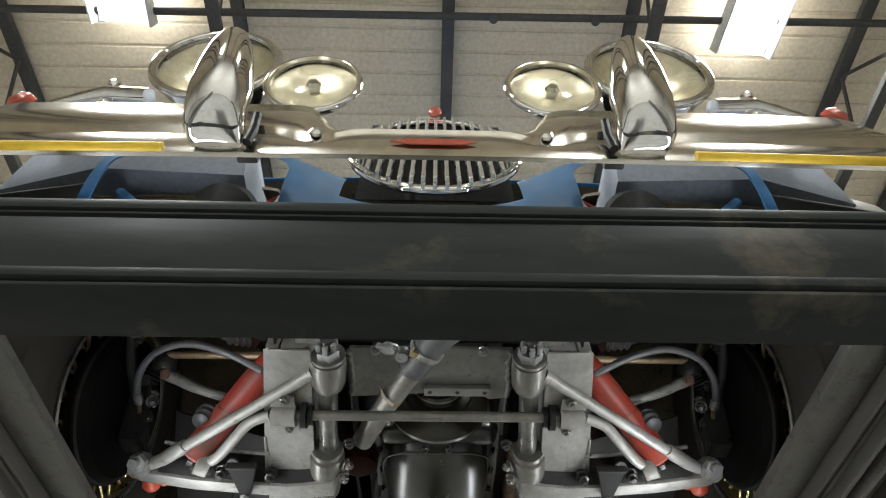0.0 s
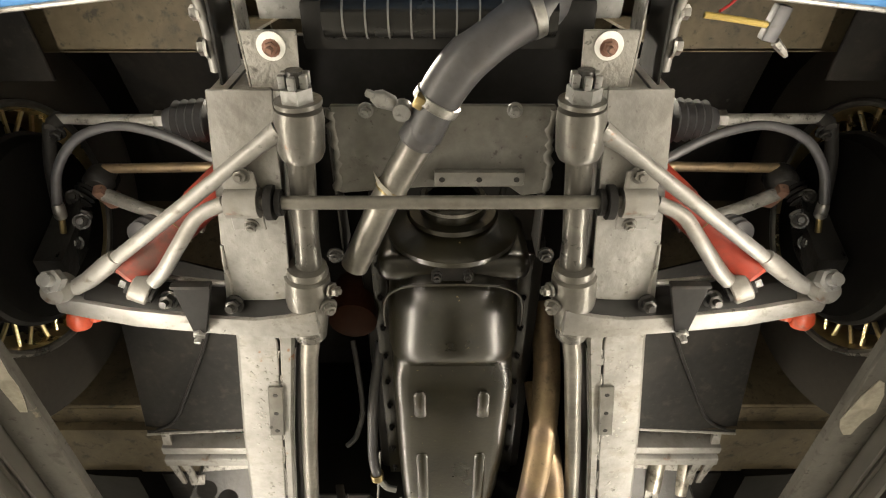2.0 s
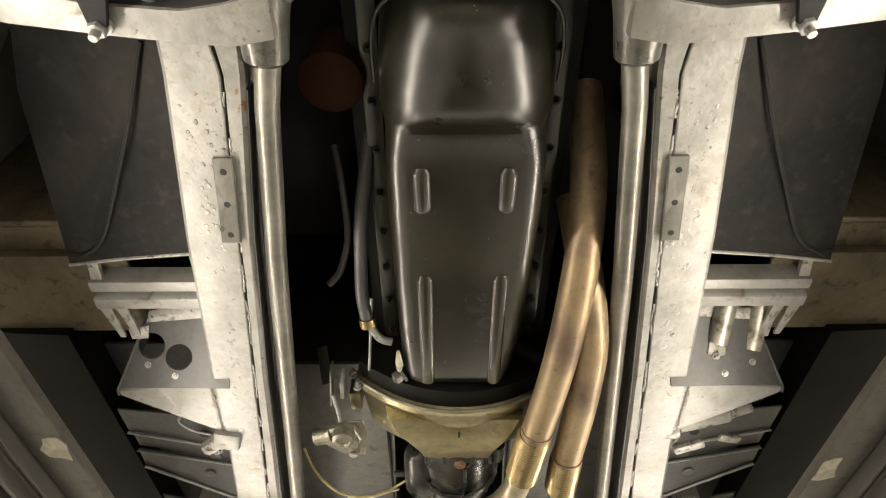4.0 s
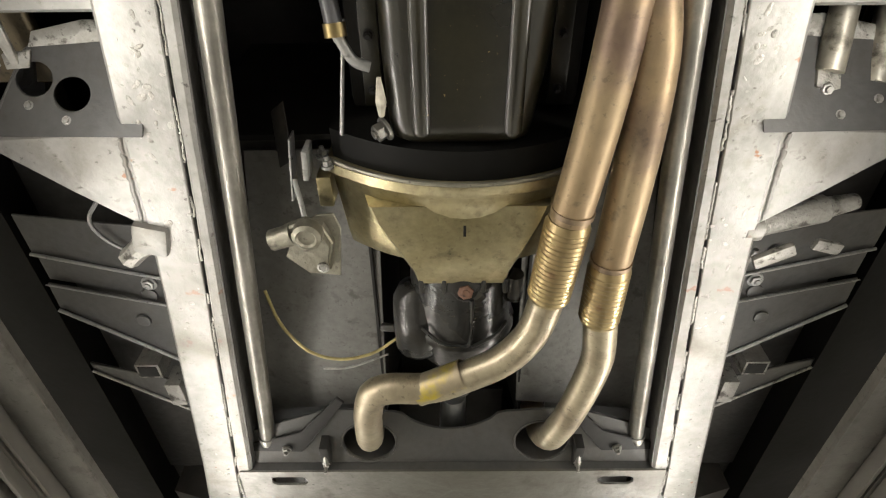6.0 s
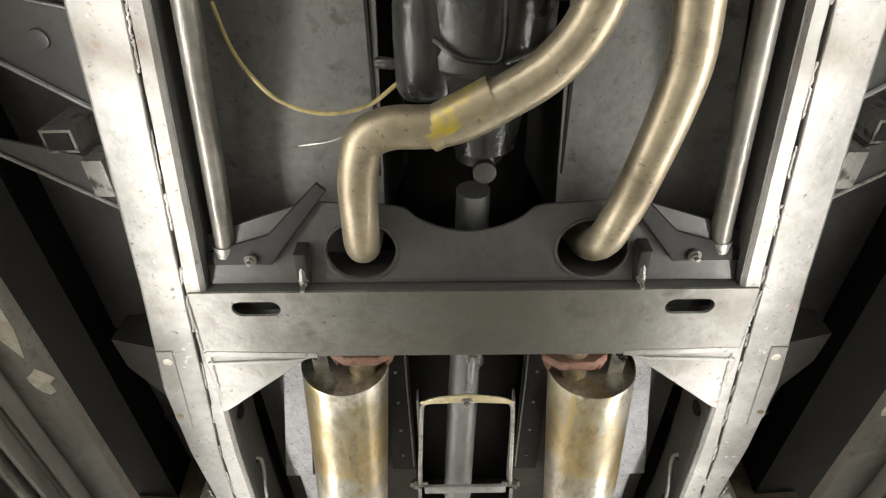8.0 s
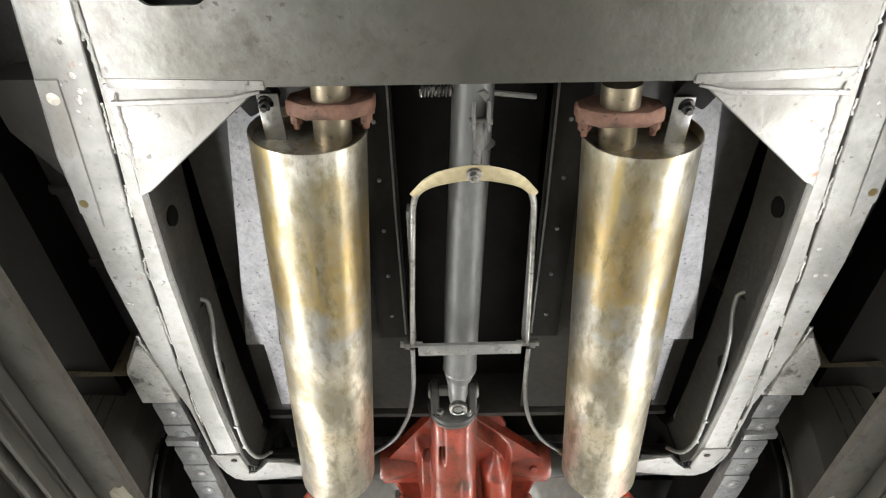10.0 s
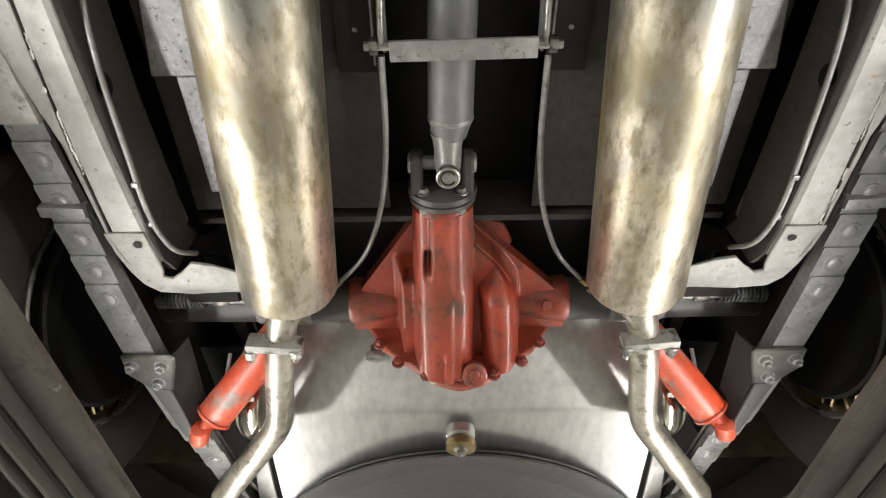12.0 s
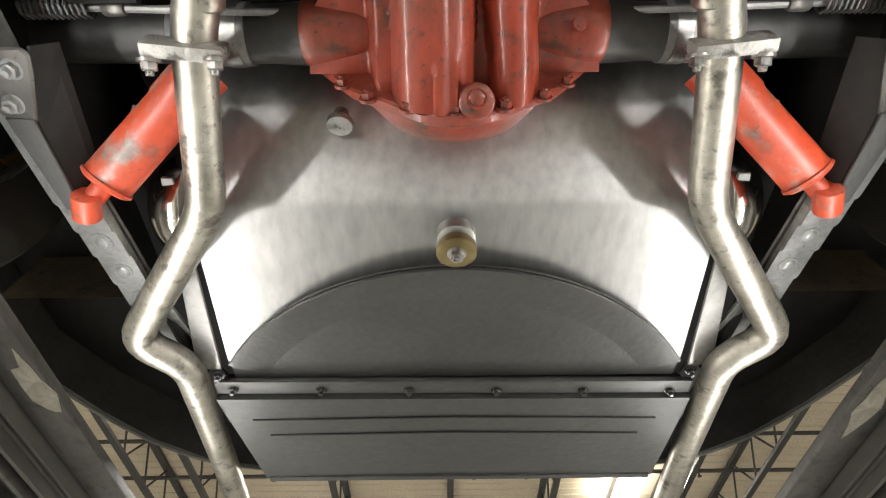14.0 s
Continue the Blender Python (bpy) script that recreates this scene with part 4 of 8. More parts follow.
# outriggers to the body sills
for s in (-1, 1):
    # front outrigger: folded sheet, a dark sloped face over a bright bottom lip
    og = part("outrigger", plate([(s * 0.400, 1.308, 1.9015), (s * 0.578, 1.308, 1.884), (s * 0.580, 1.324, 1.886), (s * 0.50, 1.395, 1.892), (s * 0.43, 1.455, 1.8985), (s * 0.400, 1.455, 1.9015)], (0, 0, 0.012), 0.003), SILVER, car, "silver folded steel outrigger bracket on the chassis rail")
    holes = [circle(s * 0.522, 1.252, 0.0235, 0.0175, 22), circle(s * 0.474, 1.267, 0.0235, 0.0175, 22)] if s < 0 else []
    # face darker than the lip: darker paint, and its weaker light put in
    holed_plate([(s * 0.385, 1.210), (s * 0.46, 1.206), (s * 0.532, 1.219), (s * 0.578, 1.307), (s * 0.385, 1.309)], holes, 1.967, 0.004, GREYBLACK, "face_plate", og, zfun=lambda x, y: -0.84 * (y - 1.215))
    part("top_lip", plate([(s * 0.40, 1.213, 1.967), (s * 0.532, 1.221, 1.962), (s * 0.528, 1.205, 1.974), (s * 0.46, 1.192, 1.978), (s * 0.40, 1.196, 1.978)], (0, 0, 0.003), 0.0008), SILVER_DIRTY, og)
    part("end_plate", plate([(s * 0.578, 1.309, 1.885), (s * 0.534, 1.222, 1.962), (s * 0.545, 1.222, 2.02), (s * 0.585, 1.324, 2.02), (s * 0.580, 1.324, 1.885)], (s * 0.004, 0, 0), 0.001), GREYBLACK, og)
    for xx, yy in ((0.528, 1.277), (0.480, 1.292)):
        part("bolt", bolt((s * xx, yy, 1.967 - 0.84 * (yy - 1.215)), (0, -0.64, -0.77), 0.0045, 0.003, 0.0), STEEL, og)
    if s > 0:
        for (x0, y0), (x1, y1) in (((0.487, 1.16), (0.468, 1.252)), ((0.549, 1.188), (0.531, 1.268))):
            sh = part("pedal_shaft", tube([(x0, y0, 1.99), (x1, y1, 1.938)], (0.0165, 0.0175), 16), PIPE, og, "straw-tinted steel pedal shaft")
            part("foot", box((x1, y1 + 0.008, 1.932), (0.036, 0.026, 0.008), (-40, 0, 12), 0.004), SILVER_DIRTY, sh)
            part("shaft_bolt", bolt((x1 - 0.004, y1 + 0.016, 1.926), (0, -0.2, -1), 0.008, 0.007, 0.004), STEEL, sh)
        part("red_sleeve", tube([(0.573, 1.175, 1.985), (0.566, 1.215, 1.965)], 0.005, 8), REDPAINT, og)
        part("cable_end", tube([(0.566, 1.215, 1.965), (0.560, 1.24, 1.955)], 0.0035, 8), STEEL, og)
    else:
        part("wire", tube([(-0.425, 1.07, 1.985), (-0.432, 1.10, 1.99), (-0.436, 1.14, 2.0)], 0.0015, 5), GREENWIRE, og)
        part("wire", tube([(-0.418, 1.07, 1.985), (-0.420, 1.10, 1.99), (-0.428, 1.14, 2.0)], 0.0015, 5), STEEL, og)
    # hat channel ahead of it
    ch = part("cross_channel", loft([[(s * x, y, z) for y, z in ((1.118, 1.968), (1.121, 1.954), (1.125, 1.952), (1.139, 1.952), (1.142, 1.956), (1.144, 1.962), (1.148, 1.962), (1.150, 1.950), (1.153, 1.947), (1.172, 1.946), (1.176, 1.950), (1.177, 1.99), (1.118, 1.99))] for x in (0.395, 0.45, 0.52, 0.592)]), SILVER, car, "dusty silver hat channel across the sill")
    for xx in (0.545, 0.572):
        part("leg", plate([(s * xx, 1.174, 1.950), (s * (xx + 0.020), 1.174, 1.950), (s * (xx + 0.004), 1.240, 1.945), (s * (xx - 0.006), 1.240, 1.945)], (0, 0, 0.006), 0.001), SILVER_DIRTY, ch)
    part("leg_foot", plate([(s * 0.525, 1.222, 1.955), (s * 0.562, 1.226, 1.952), (s * 0.556, 1.242, 1.942), (s * 0.526, 1.240, 1.942)], (0, 0, 0.004), 0.001), SILVER_DIRTY, ch)
    part("upright", plate([(s * 0.575, 1.072, 1.975), (s * 0.592, 1.074, 1.975), (s * 0.590, 1.12, 1.96), (s * 0.572, 1.12, 1.96)], (0, 0, 0.01), 0.001), SILVER_DIRTY, ch)
    part("bolt", bolt((s * 0.405, 1.160, 1.946), (0, 0, -1), 0.008, 0.005, 0), SILVER_DIRTY, ch)
    # hat-section floor outrigger, its outer end cut off where the shadow begins
    fo = part("floor_outrigger", plate([(s * 0.44, 1.500, 1.962), (s * 0.68, 1.477, 1.972), (s * 0.68, 1.551, 1.972), (s * 0.455, 1.603, 1.962)], (0, 0, 0.005), 0.001), GREYBLACK, car, "dark grey pressed floor outrigger with bright edges")
    part("inner_face", plate([(s * 0.455, 1.604, 1.968), (s * 0.68, 1.552, 1.978), (s * 0.68, 1.612, 1.978), (s * 0.463, 1.658, 1.968)], (0, 0, 0.005), 0.001), GREYBLACK, fo)
    part("rear_face", plate([(s * 0.463, 1.658, 1.958), (s * 0.68, 1.614, 1.969), (s * 0.68, 1.668, 1.967), (s * 0.478, 1.792, 1.950)], (0, 0, 0.005), 0.001), GREYBLACK, fo)
    for a, b, c in (((0.452, 1.603, 1.958), (0.68, 1.551, 1.968), 0.003), ((0.462, 1.659, 1.954), (0.68, 1.614, 1.965), 0.0015), ((0.477, 1.792, 1.947), (0.68, 1.669, 1.963), 0.0035)):
        part("edge", tube([(s * a[0], a[1], a[2]), (s * b[0], b[1], b[2])], c, 6), GREYSTEEL, fo)
    part("bolt", bolt((s * 0.507, 1.614, 1.966), (0, 0, -1), 0.010, 0.006, 0.002), GREYSTEEL, fo)
    part("button", lathe([(0, 0.014), (0.002, 0.013), (0.003, 0.008)], (s * 0.515, 1.640, 1.968), (0, 0, -1), 16), GREYBLACK, fo)
    part("button", lathe([(0, 0.013), (0.002, 0.012), (0.003, 0.008)], (s * 0.537, 1.690, 1.957), (0, 0, -1), 16), GREYBLACK, fo)
    part("slot_hole", lathe([(0, 0.010), (0.001, 0.010)], (s * 0.515, 1.548, 1.961), (0, 0, -1), 16), BLACK, fo)
    o = part("sill_bracket", plate([(s * 0.48, 1.87, 1.958), (s * 0.70, 1.83, 1.985), (s * 0.70, 1.85, 1.985), (s * 0.49, 1.96, 1.958)], (0, 0, 0.006), 0.0015), GREYBLACK, car)
    part("edge", tube([(s * 0.49, 1.96, 1.956), (s * 0.70, 1.85, 1.983)], 0.003, 6), SILVER_DIRTY, o)
    # square jacking socket
    jk = part("jacking_tube", loft([[(s * x, y, z) for x, y in ((0.555, 1.815), (0.60, 1.815), (0.60, 1.85), (0.555, 1.85))] for z in (1.965, 2.05)]), SILVER_DIRTY, car)
    part("socket", box((s * 0.5775, 1.8325, 1.9648), (0.036, 0.026, 0.003), bev=0.0008), BLACK, jk)
    part("jack_arm", box((s * 0.535, 1.885, 1.975), (0.03, 0.06, 0.05), (0, 0, 0), 0.003), SILVER_DIRTY, car)
    # rear body mount triangle
    part("body_mount", loft([[(s * x, y, z) for x, y, z in r] for r in (((0.53, 2.18, 1.90), (0.53, 2.34, 1.90), (0.53, 2.34, 1.99), (0.53, 2.18, 1.99)), ((0.62, 2.19, 1.93), (0.615, 2.26, 1.93), (0.615, 2.26, 1.99), (0.62, 2.19, 1.99)))]), INNERWING, car)
# clamp and lever beside the left rail, handbrake lever and tube beside the right rail
lv = part("rail_clip", box((-0.428, 1.470, 1.897), (0.050, 0.050, 0.022), (0, 0, 14), 0.008), SILVER, car, "silver bracket welded to the rail with a stub tube")
part("tab", lathe([(0, 0.019), (0.012, 0.019), (0.014, 0.016), (0.052, 0.016), (0.054, 0.013)], (-0.442, 1.482, 1.906), (-0.72, 0.62, 0.05), 8), SILVER_DIRTY, lv)
part("pipe", tube([(-0.50, 1.42, 1.93), (-0.545, 1.47, 1.94), (-0.53, 1.52, 1.95), (-0.49, 1.55, 1.96)], 0.003, 8, 0.03), GREYSTEEL, lv)
hb = part("lever_tube", lathe([(0, 0.012), (0.01, 0.021), (0.11, 0.021), (0.115, 0.016), (0.16, 0.012)], (0.44, 1.475, 1.93), (1, -0.15, 0.15), 16), SILVER_DIRTY, car, "rough silver-painted lever tube")
part("lever", box((0.475, 1.515, 1.905), (0.06, 0.022, 0.012), (0, 0, -28), 0.005), SILVER_DIRTY, hb)
part("lever", box((0.56, 1.51, 1.92), (0.045, 0.02, 0.01), (0, 0, 14), 0.005), SILVER_DIRTY, hb)
part("link", tube([(0.47, 1.53, 1.94), (0.465, 1.62, 1.96)], 0.004, 8), STEEL, hb)
part("collar", lathe([(-0.012, 0.02), (0.012, 0.02)], (0.43, 1.47, 1.915), (1, 0, 0), 14), SILVER, hb)

# ---- floor pans, tunnel, inner wings ----
for s in (-1, 1):
    part("floor_panel", box((s * 0.49, 1.8225, 2.052), (0.56, 0.915, 0.008), bev=0.002), FLOORPAN, car)
    part("footwell_panel", plate([(s * 0.115, 1.40, 2.03), (s * 0.32, 1.40, 2.03), (s * 0.40, 2.0, 2.0), (s * 0.135, 1.97, 2.0)], (0, 0, 0.006), 0.001), FOOTWELL, car)
    part("tunnel_side", plate([(s * 0.135, 1.42, 2.02), (s * 0.135, 2.0, 2.0), (s * 0.11, 2.0, 2.2), (s * 0.11, 1.42, 2.2)], (s * 0.006, 0, 0), 0.001), BLACK, car)
    part("rear_floor", plate([(s * 0.12, 2.2, 2.045), (s * 0.45, 2.2, 2.045), (s * 0.45, 3.0, 2.045), (s * 0.12, 3.0, 2.045)], (0, 0, 0.006), 0.001), FLOORPAN, car)
    fl = part("tunnel_flange", box((s * 0.148, 2.45, 2.035), (0.055, 0.62, 0.006), (0, 0, 0), 0.001), BLACK, car)
    part("joint_bead", tube([(s * 0.124, 2.15, 2.0325), (s * 0.126, 2.45, 2.0325), (s * 0.124, 2.75, 2.0325)], 0.0022, 6), GREYSTEEL, fl)
    for k in range(6):
        part("rivet", lathe([(0, 0.004), (0.003, 0.003)], (s * 0.148, 2.2 + 0.1 * k, 2.032), (0, 0, -1), 8), GREYSTEEL, fl)
    # pale insulating panels beside the silencers
    part("insulation_panel", plate([(s * 0.285, 2.16, 2.0), (s * 0.335, 2.16, 2.0), (s * 0.437, 2.755, 2.012), (s * 0.37, 2.755, 2.012)], (0, 0, 0.012), 0.002), SILVER_ROUGH, car, "pale textured insulating panel")
    part("insulation_panel", plate([(s * 0.34, 2.757, 2.018), (s * 0.405, 2.757, 2.018), (s * 0.405, 2.95, 2.02), (s * 0.35, 2.95, 2.02)], (0, 0, 0.012), 0.002), SILVER_ROUGH, car, "pale textured insulating panel")
    # near-black sill: the shade outboard of the runway is put into its colour
    part("sill", loft([[(s * x, y, z) for x, z in ((0.70, 1.98), (0.80, 1.985), (0.925, 2.01), (0.93, 2.15), (0.70, 2.15))] for y in (1.27, 2.90)]), DEEP_BLACK, car, "near-black body sill, shade put into its colour")
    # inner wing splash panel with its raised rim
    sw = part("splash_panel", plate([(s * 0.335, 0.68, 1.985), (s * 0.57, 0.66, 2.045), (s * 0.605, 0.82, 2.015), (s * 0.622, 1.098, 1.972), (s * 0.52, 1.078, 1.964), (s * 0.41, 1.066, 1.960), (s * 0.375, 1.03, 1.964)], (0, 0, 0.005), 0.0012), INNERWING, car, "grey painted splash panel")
    part("swage", tube([(s * 0.398, 0.745, 1.990), (s * 0.45, 0.86, 1.985), (s * 0.50, 0.96, 1.975), (s * 0.538, 1.035, 1.966), (s * 0.562, 1.062, 1.966), (s * 0.605, 1.084, 1.970)], 0.003, 8, 0.03), BLACK, sw)
    part("rim", tube([(s * 0.41, 1.067, 1.960), (s * 0.52, 1.079, 1.964), (s * 0.622, 1.098, 1.972)], 0.003, 6), SILVER_DIRTY, sw)
    part("bulkhead", plate([(s * 0.36, 1.02, 1.985), (s * 0.91, 1.02, 1.985), (s * 0.91, 1.02, 2.4), (s * 0.36, 1.02, 2.4)], (0, 0.01, 0), 0.002), ARCH, car)
    part("lower_bulkhead", plate([(s * 0.54, 1.03, 1.985), (s * 0.92, 1.03, 1.985), (s * 0.92, 1.28, 2.0), (s * 0.54, 1.28, 2.0)], (0, 0, 0.008), 0.002), ARCH, car, "dusty brown wing panel")
    # wheel arch shells
    for nm, yc, zc, rr, x0, x1 in (("front_wheel_arch", 0.63, 2.08, 0.46, 0.36, 0.90), ("rear_wheel_arch", 3.22, 2.08, 0.44, 0.58, 0.80)):
        ring = [[(s * x, yc - rr * math.cos(a), zc + rr * math.sin(a)) for a in [math.pi * k / 16 - 0.25 + 0.5 * k / 16 for k in range(17)]] for x in (x0, x1)]
        b = loft([ring[0], ring[1]], False, False)
        r = bmesh.ops.extrude_face_region(b, geom=b.faces[:])
        for v in r["geom"]:
            if isinstance(v, bmesh.types.BMVert):
                v.co.z += 0.012
        part(nm, b, ARCH, car)
        if yc > 1:
            part("arch_wall", plate([p for p in ring[0]], (-s * 0.006, 0, 0), 0), BLACK, car)
for s in (-1, 1):
    sf = part("side_floor", plate([(s * 0.545, 2.29, 2.055), (s * 0.90, 2.29, 2.055), (s * 0.90, 2.80, 2.075), (s * 0.60, 2.80, 2.075)], (0, 0, 0.006), 0.001), FLOORPAN, car, "dark undersealed floor outside the rail")
    part("stiffener", tube([(s * 0.56, 2.44, 2.055), (s * 0.88, 2.40, 2.055)], 0.010, 8, flat=0.6), FLOORPAN, sf)
    part("stiffener", tube([(s * 0.58, 2.60, 2.063), (s * 0.88, 2.56, 2.063)], 0.010, 8, flat=0.6), FLOORPAN, sf)
part("tunnel_top", box((0, 1.9, 2.21), (0.24, 1.1, 0.01), bev=0.002), BLACK, car)
part("rear_tunnel", box((0, 2.6, 2.16), (0.26, 0.95, 0.01), bev=0.002), BLACK, car)
part("engine_bay_top", box((0, 0.90, 2.42), (1.0, 1.0, 0.02), bev=0.003), BLACK, car)
# near-black so the firewall stays as dark as a shaded bay
part("firewall", box((0, 1.36, 2.2), (0.8, 0.01, 0.42), bev=0.002), DEEP_BLACK, car)
part("seat_pan", box((0, 3.02, 2.16), (0.9, 0.012, 0.24), bev=0.002), FLOORPAN, car)
part("axle_tunnel_top", box((0, 3.4, 2.28), (1.2, 0.8, 0.02), bev=0.002), BLACK, car)
# ---- engine, gearbox ----


def sump_ring(y, xl, xr, zb, zt, rad):
    """A rounded pan section, open side up."""
    out = [(xl, y, zt)]
    for k in range(7):
        a = math.pi + math.pi / 2 * k / 6
        out.append((xl + rad + rad * math.cos(a), y, zb + rad + rad * math.sin(a)))
    for k in range(7):
        a = -math.pi / 2 + math.pi / 2 * k / 6
        out.append((xr - rad + rad * math.cos(a), y, zb + rad + rad * math.sin(a)))
    return out + [(xr, y, zt)]


SY = ((0.650, -0.040, 0.085, 2.030, 0.030), (0.662, -0.066, 0.110, 2.000, 0.055), (0.678, -0.080, 0.124, 1.966, 0.080), (0.698, -0.088, 0.131, 1.938, 0.098), (0.720, -0.093, 0.136, 1.919, 0.106),
      (0.745, -0.095, 0.138, 1.907, 0.108), (0.77, -0.096, 0.139, 1.901, 0.104), (0.795, -0.096, 0.139, 1.902, 0.092), (0.818, -0.095, 0.138, 1.911, 0.072), (0.836, -0.092, 0.134, 1.931, 0.048),
      (0.852, -0.090, 0.132, 1.938, 0.040), (0.870, -0.089, 0.131, 1.922, 0.032), (0.890, -0.089, 0.131, 1.911, 0.032), (0.96, -0.089, 0.130, 1.908, 0.030),
      (1.10, -0.088, 0.126, 1.907, 0.028), (1.22, -0.086, 0.118, 1.908, 0.028), (1.305, -0.082, 0.106, 1.909, 0.028), (1.328, -0.078, 0.102, 1.915, 0.028), (1.342, -0.070, 0.096, 1.935, 0.028), (1.348, -0.066, 0.092, 1.975, 0.025))
sm = part("sump", loft([sump_ring(y, a, b, z, 2.06, r) for y, a, b, z, r in SY]), GLOSS, car, "glossy black engine sump with pressed ribs", smooth=60)
for sx in (-0.039, 0.077):
    for y0, y1 in ((0.887, 0.955), (1.072, 1.320)):
        part("pressed_rib", tube([(sx, y0, 1.9085), (sx, y0 + 0.006, 1.9055), (sx, y1 - 0.006, 1.9055), (sx, y1, 1.9085)], (0.007, 0.0112, 0.0112, 0.007), 14, flat=0.5), GLOSS, sm)
# flange with bolts along both sides
for s, xx in ((-1, -0.112), (1, 0.152)):
    fl = part("sump_flange", box((xx, 1.0, 2.035), (0.026, 0.66, 0.008), bev=0.002), GLOSS, sm)
    for k in range(9):
        part("bolt", bolt((xx, 0.69 + 0.077 * k, 2.031), (0, 0, -1), 0.006, 0.006), BLACK, fl)
part("timing_cover", bevelled(box((0.021, 0.668, 2.055), (0.262, 0.055, 0.150), bev=0), 0.034, 5), GLOSS, sm)
part("front_bracket", plate([(-0.016, 0.650, 1.956), (0.008, 0.630, 1.964), (0.028, 0.630, 1.964), (0.054, 0.650, 1.956), (0.054, 0.668, 1.955), (-0.016, 0.668, 1.955)], (0, 0, 0.006), 0.002), INNERWING, sm)
part("pan_seam", tube([(-0.102, 0.80, 1.990), (-0.101, 0.745, 1.972), (-0.092, 0.700, 1.962), (-0.060, 0.675, 1.953), (0.020, 0.668, 1.948), (0.100, 0.675, 1.953), (0.134, 0.700, 1.962), (0.143, 0.745, 1.972), (0.144, 0.80, 1.990)], 0.0026, 6, 0.03), GLOSS, sm)
for xx in (-0.006, 0.044):
    part("bolt", bolt((xx, 0.657, 1.954), (0, -0.2, -1), 0.007, 0.010), GEARBOX, sm)
part("drain_plug", bolt((-0.088, 1.318, 1.925), (-0.8, 0.25, -0.55), 0.012, 0.014, 0.003), OILSTEEL, sm, "dull steel drain plug")
part("sealant", tube([(-0.089, 1.245, 1.914), (-0.088, 1.275, 1.912), (-0.089, 1.295, 1.916)], (0.003, 0.007, 0.004), 8), CHIP, sm, "smeared pale sealant")
part("engine_block", box((0.02, 1.0, 2.2), (0.34, 0.7, 0.3), bev=0.02), BLACK, car, "black engine block, barely lit")
# crank pulley
pl = part("crank_pulley", lathe([(0, 0.096), (0.004, 0.112), (0.014, 0.113), (0.020, 0.104), (0.025, 0.090), (0.030, 0.082), (0.034, 0.070), (0.036, 0.060)], (0.02, 0.636, 2.056), (0, -1, 0), 48), GLOSS, car, "black crankshaft pulley behind the crossmember", smooth=30)
part("damper", lathe([(0, 0.078), (0.006, 0.074), (0.008, 0.057), (0.030, 0.057), (0.034, 0.054), (0.035, 0.047), (0.031, 0.043), (0.004, 0.042), (0.002, 0.012)], (0.02, 0.597, 2.058), (0, -1, 0), 40), GLOSS, pl, "hollow crankshaft damper boss", smooth=30)
part("polished_ring", lathe([(0, 0.0578), (0.006, 0.0578)], (0.02, 0.574, 2.058), (0, -1, 0), 40, caps=False), STEEL, pl)
part("jaw", box((0.02, 0.585, 2.058), (0.020, 0.022, 0.034), (0, 0, 0), 0.004), GEARBOX, pl)
part("belt", tube([(-0.075, 0.60, 2.10), (-0.115, 0.56, 2.20)], 0.006, 8), RUBBER, pl)
part("fan_belt", tube([(0.105, 0.60, 2.10), (0.135, 0.57, 2.20)], 0.006, 8), RUBBER, pl)
# oil pipe, breather and starter on the left of the sump
pp = part("oil_pipe", tube([(-0.122, 0.90, 2.05), (-0.142, 1.02, 1.99), (-0.146, 1.15, 1.945), (-0.138, 1.20, 1.935)], 0.011, 12, 0.05), HOSE, car)
part("clip", lathe([(-0.008, 0.014), (0.008, 0.014)], (-0.139, 1.195, 1.936), (0.1, 1, -0.2), 14), BRASS, pp)
part("union", tube([(-0.138, 1.20, 1.935), (-0.12, 1.232, 1.93), (-0.10, 1.238, 1.93)], 0.007, 10, 0.015), GREYSTEEL, pp)
part("dipstick_tube", tube([(-0.139, 1.20, 2.0), (-0.150, 1.34, 1.955)], 0.003, 8), GREYSTEEL, car)
part("cable", tube([(-0.19, 0.95, 2.10), (-0.175, 1.0, 2.05), (-0.165, 1.07, 2.0), (-0.185, 1.13, 1.985), (-0.205, 1.15, 1.98)], 0.006, 8, 0.04), HOSE, car)
part("oil_filter", lathe([(0, 0.045), (0.09, 0.045), (0.1, 0.03)], (-0.165, 0.80, 2.10), (0, 0.1, -1), 20), OILFILTER, car, "dark red oil filter canister")
# bell housing
def bell_section(w, drop, low, power):
    """Round-bellied section of the housing: half width, side height, floor height, roundness."""
    low_half = [(0.018 + (w + 0.009) * k / 9, low + (drop - low) * abs(k / 9) ** power) for k in range(-9, 10)]
    return [(-w + 0.009, 2.20)] + low_half + [(w + 0.027, 2.20)]


bl = part("bell_housing", loft([[(x, y, z) for x, z in bell_section(*a)] for y, a in (
    (1.384, (0.184, 1.972, 1.896, 2.1)), (1.387, (0.190, 1.968, 1.891, 2.1)), (1.402, (0.190, 1.968, 1.891, 2.1)), (1.408, (0.182, 1.972, 1.898, 2.1)),
    (1.455, (0.176, 1.972, 1.901, 2.2)), (1.505, (0.170, 1.974, 1.907, 2.2)), (1.532, (0.166, 1.976, 1.912, 2.2)), (1.538, (0.160, 1.980, 1.918, 2.2)))]), ALLOY, car, "oil-stained cast alloy bell housing", smooth=50)
part("cover_plate", loft([[(x, y, z) for x, z in bell_section(0.180, 1.978, 1.903, 2.1)] for y in (1.340, 1.3835)]), DEEP_BLACK, bl)
part("rim_lip", tube([(x, 1.3835, z - 0.0005) for x, z in bell_section(0.188, 1.970, 1.893, 2.1)[1:-1]], 0.0035, 8), ALLOY_DULL, bl, "raised machined rim")
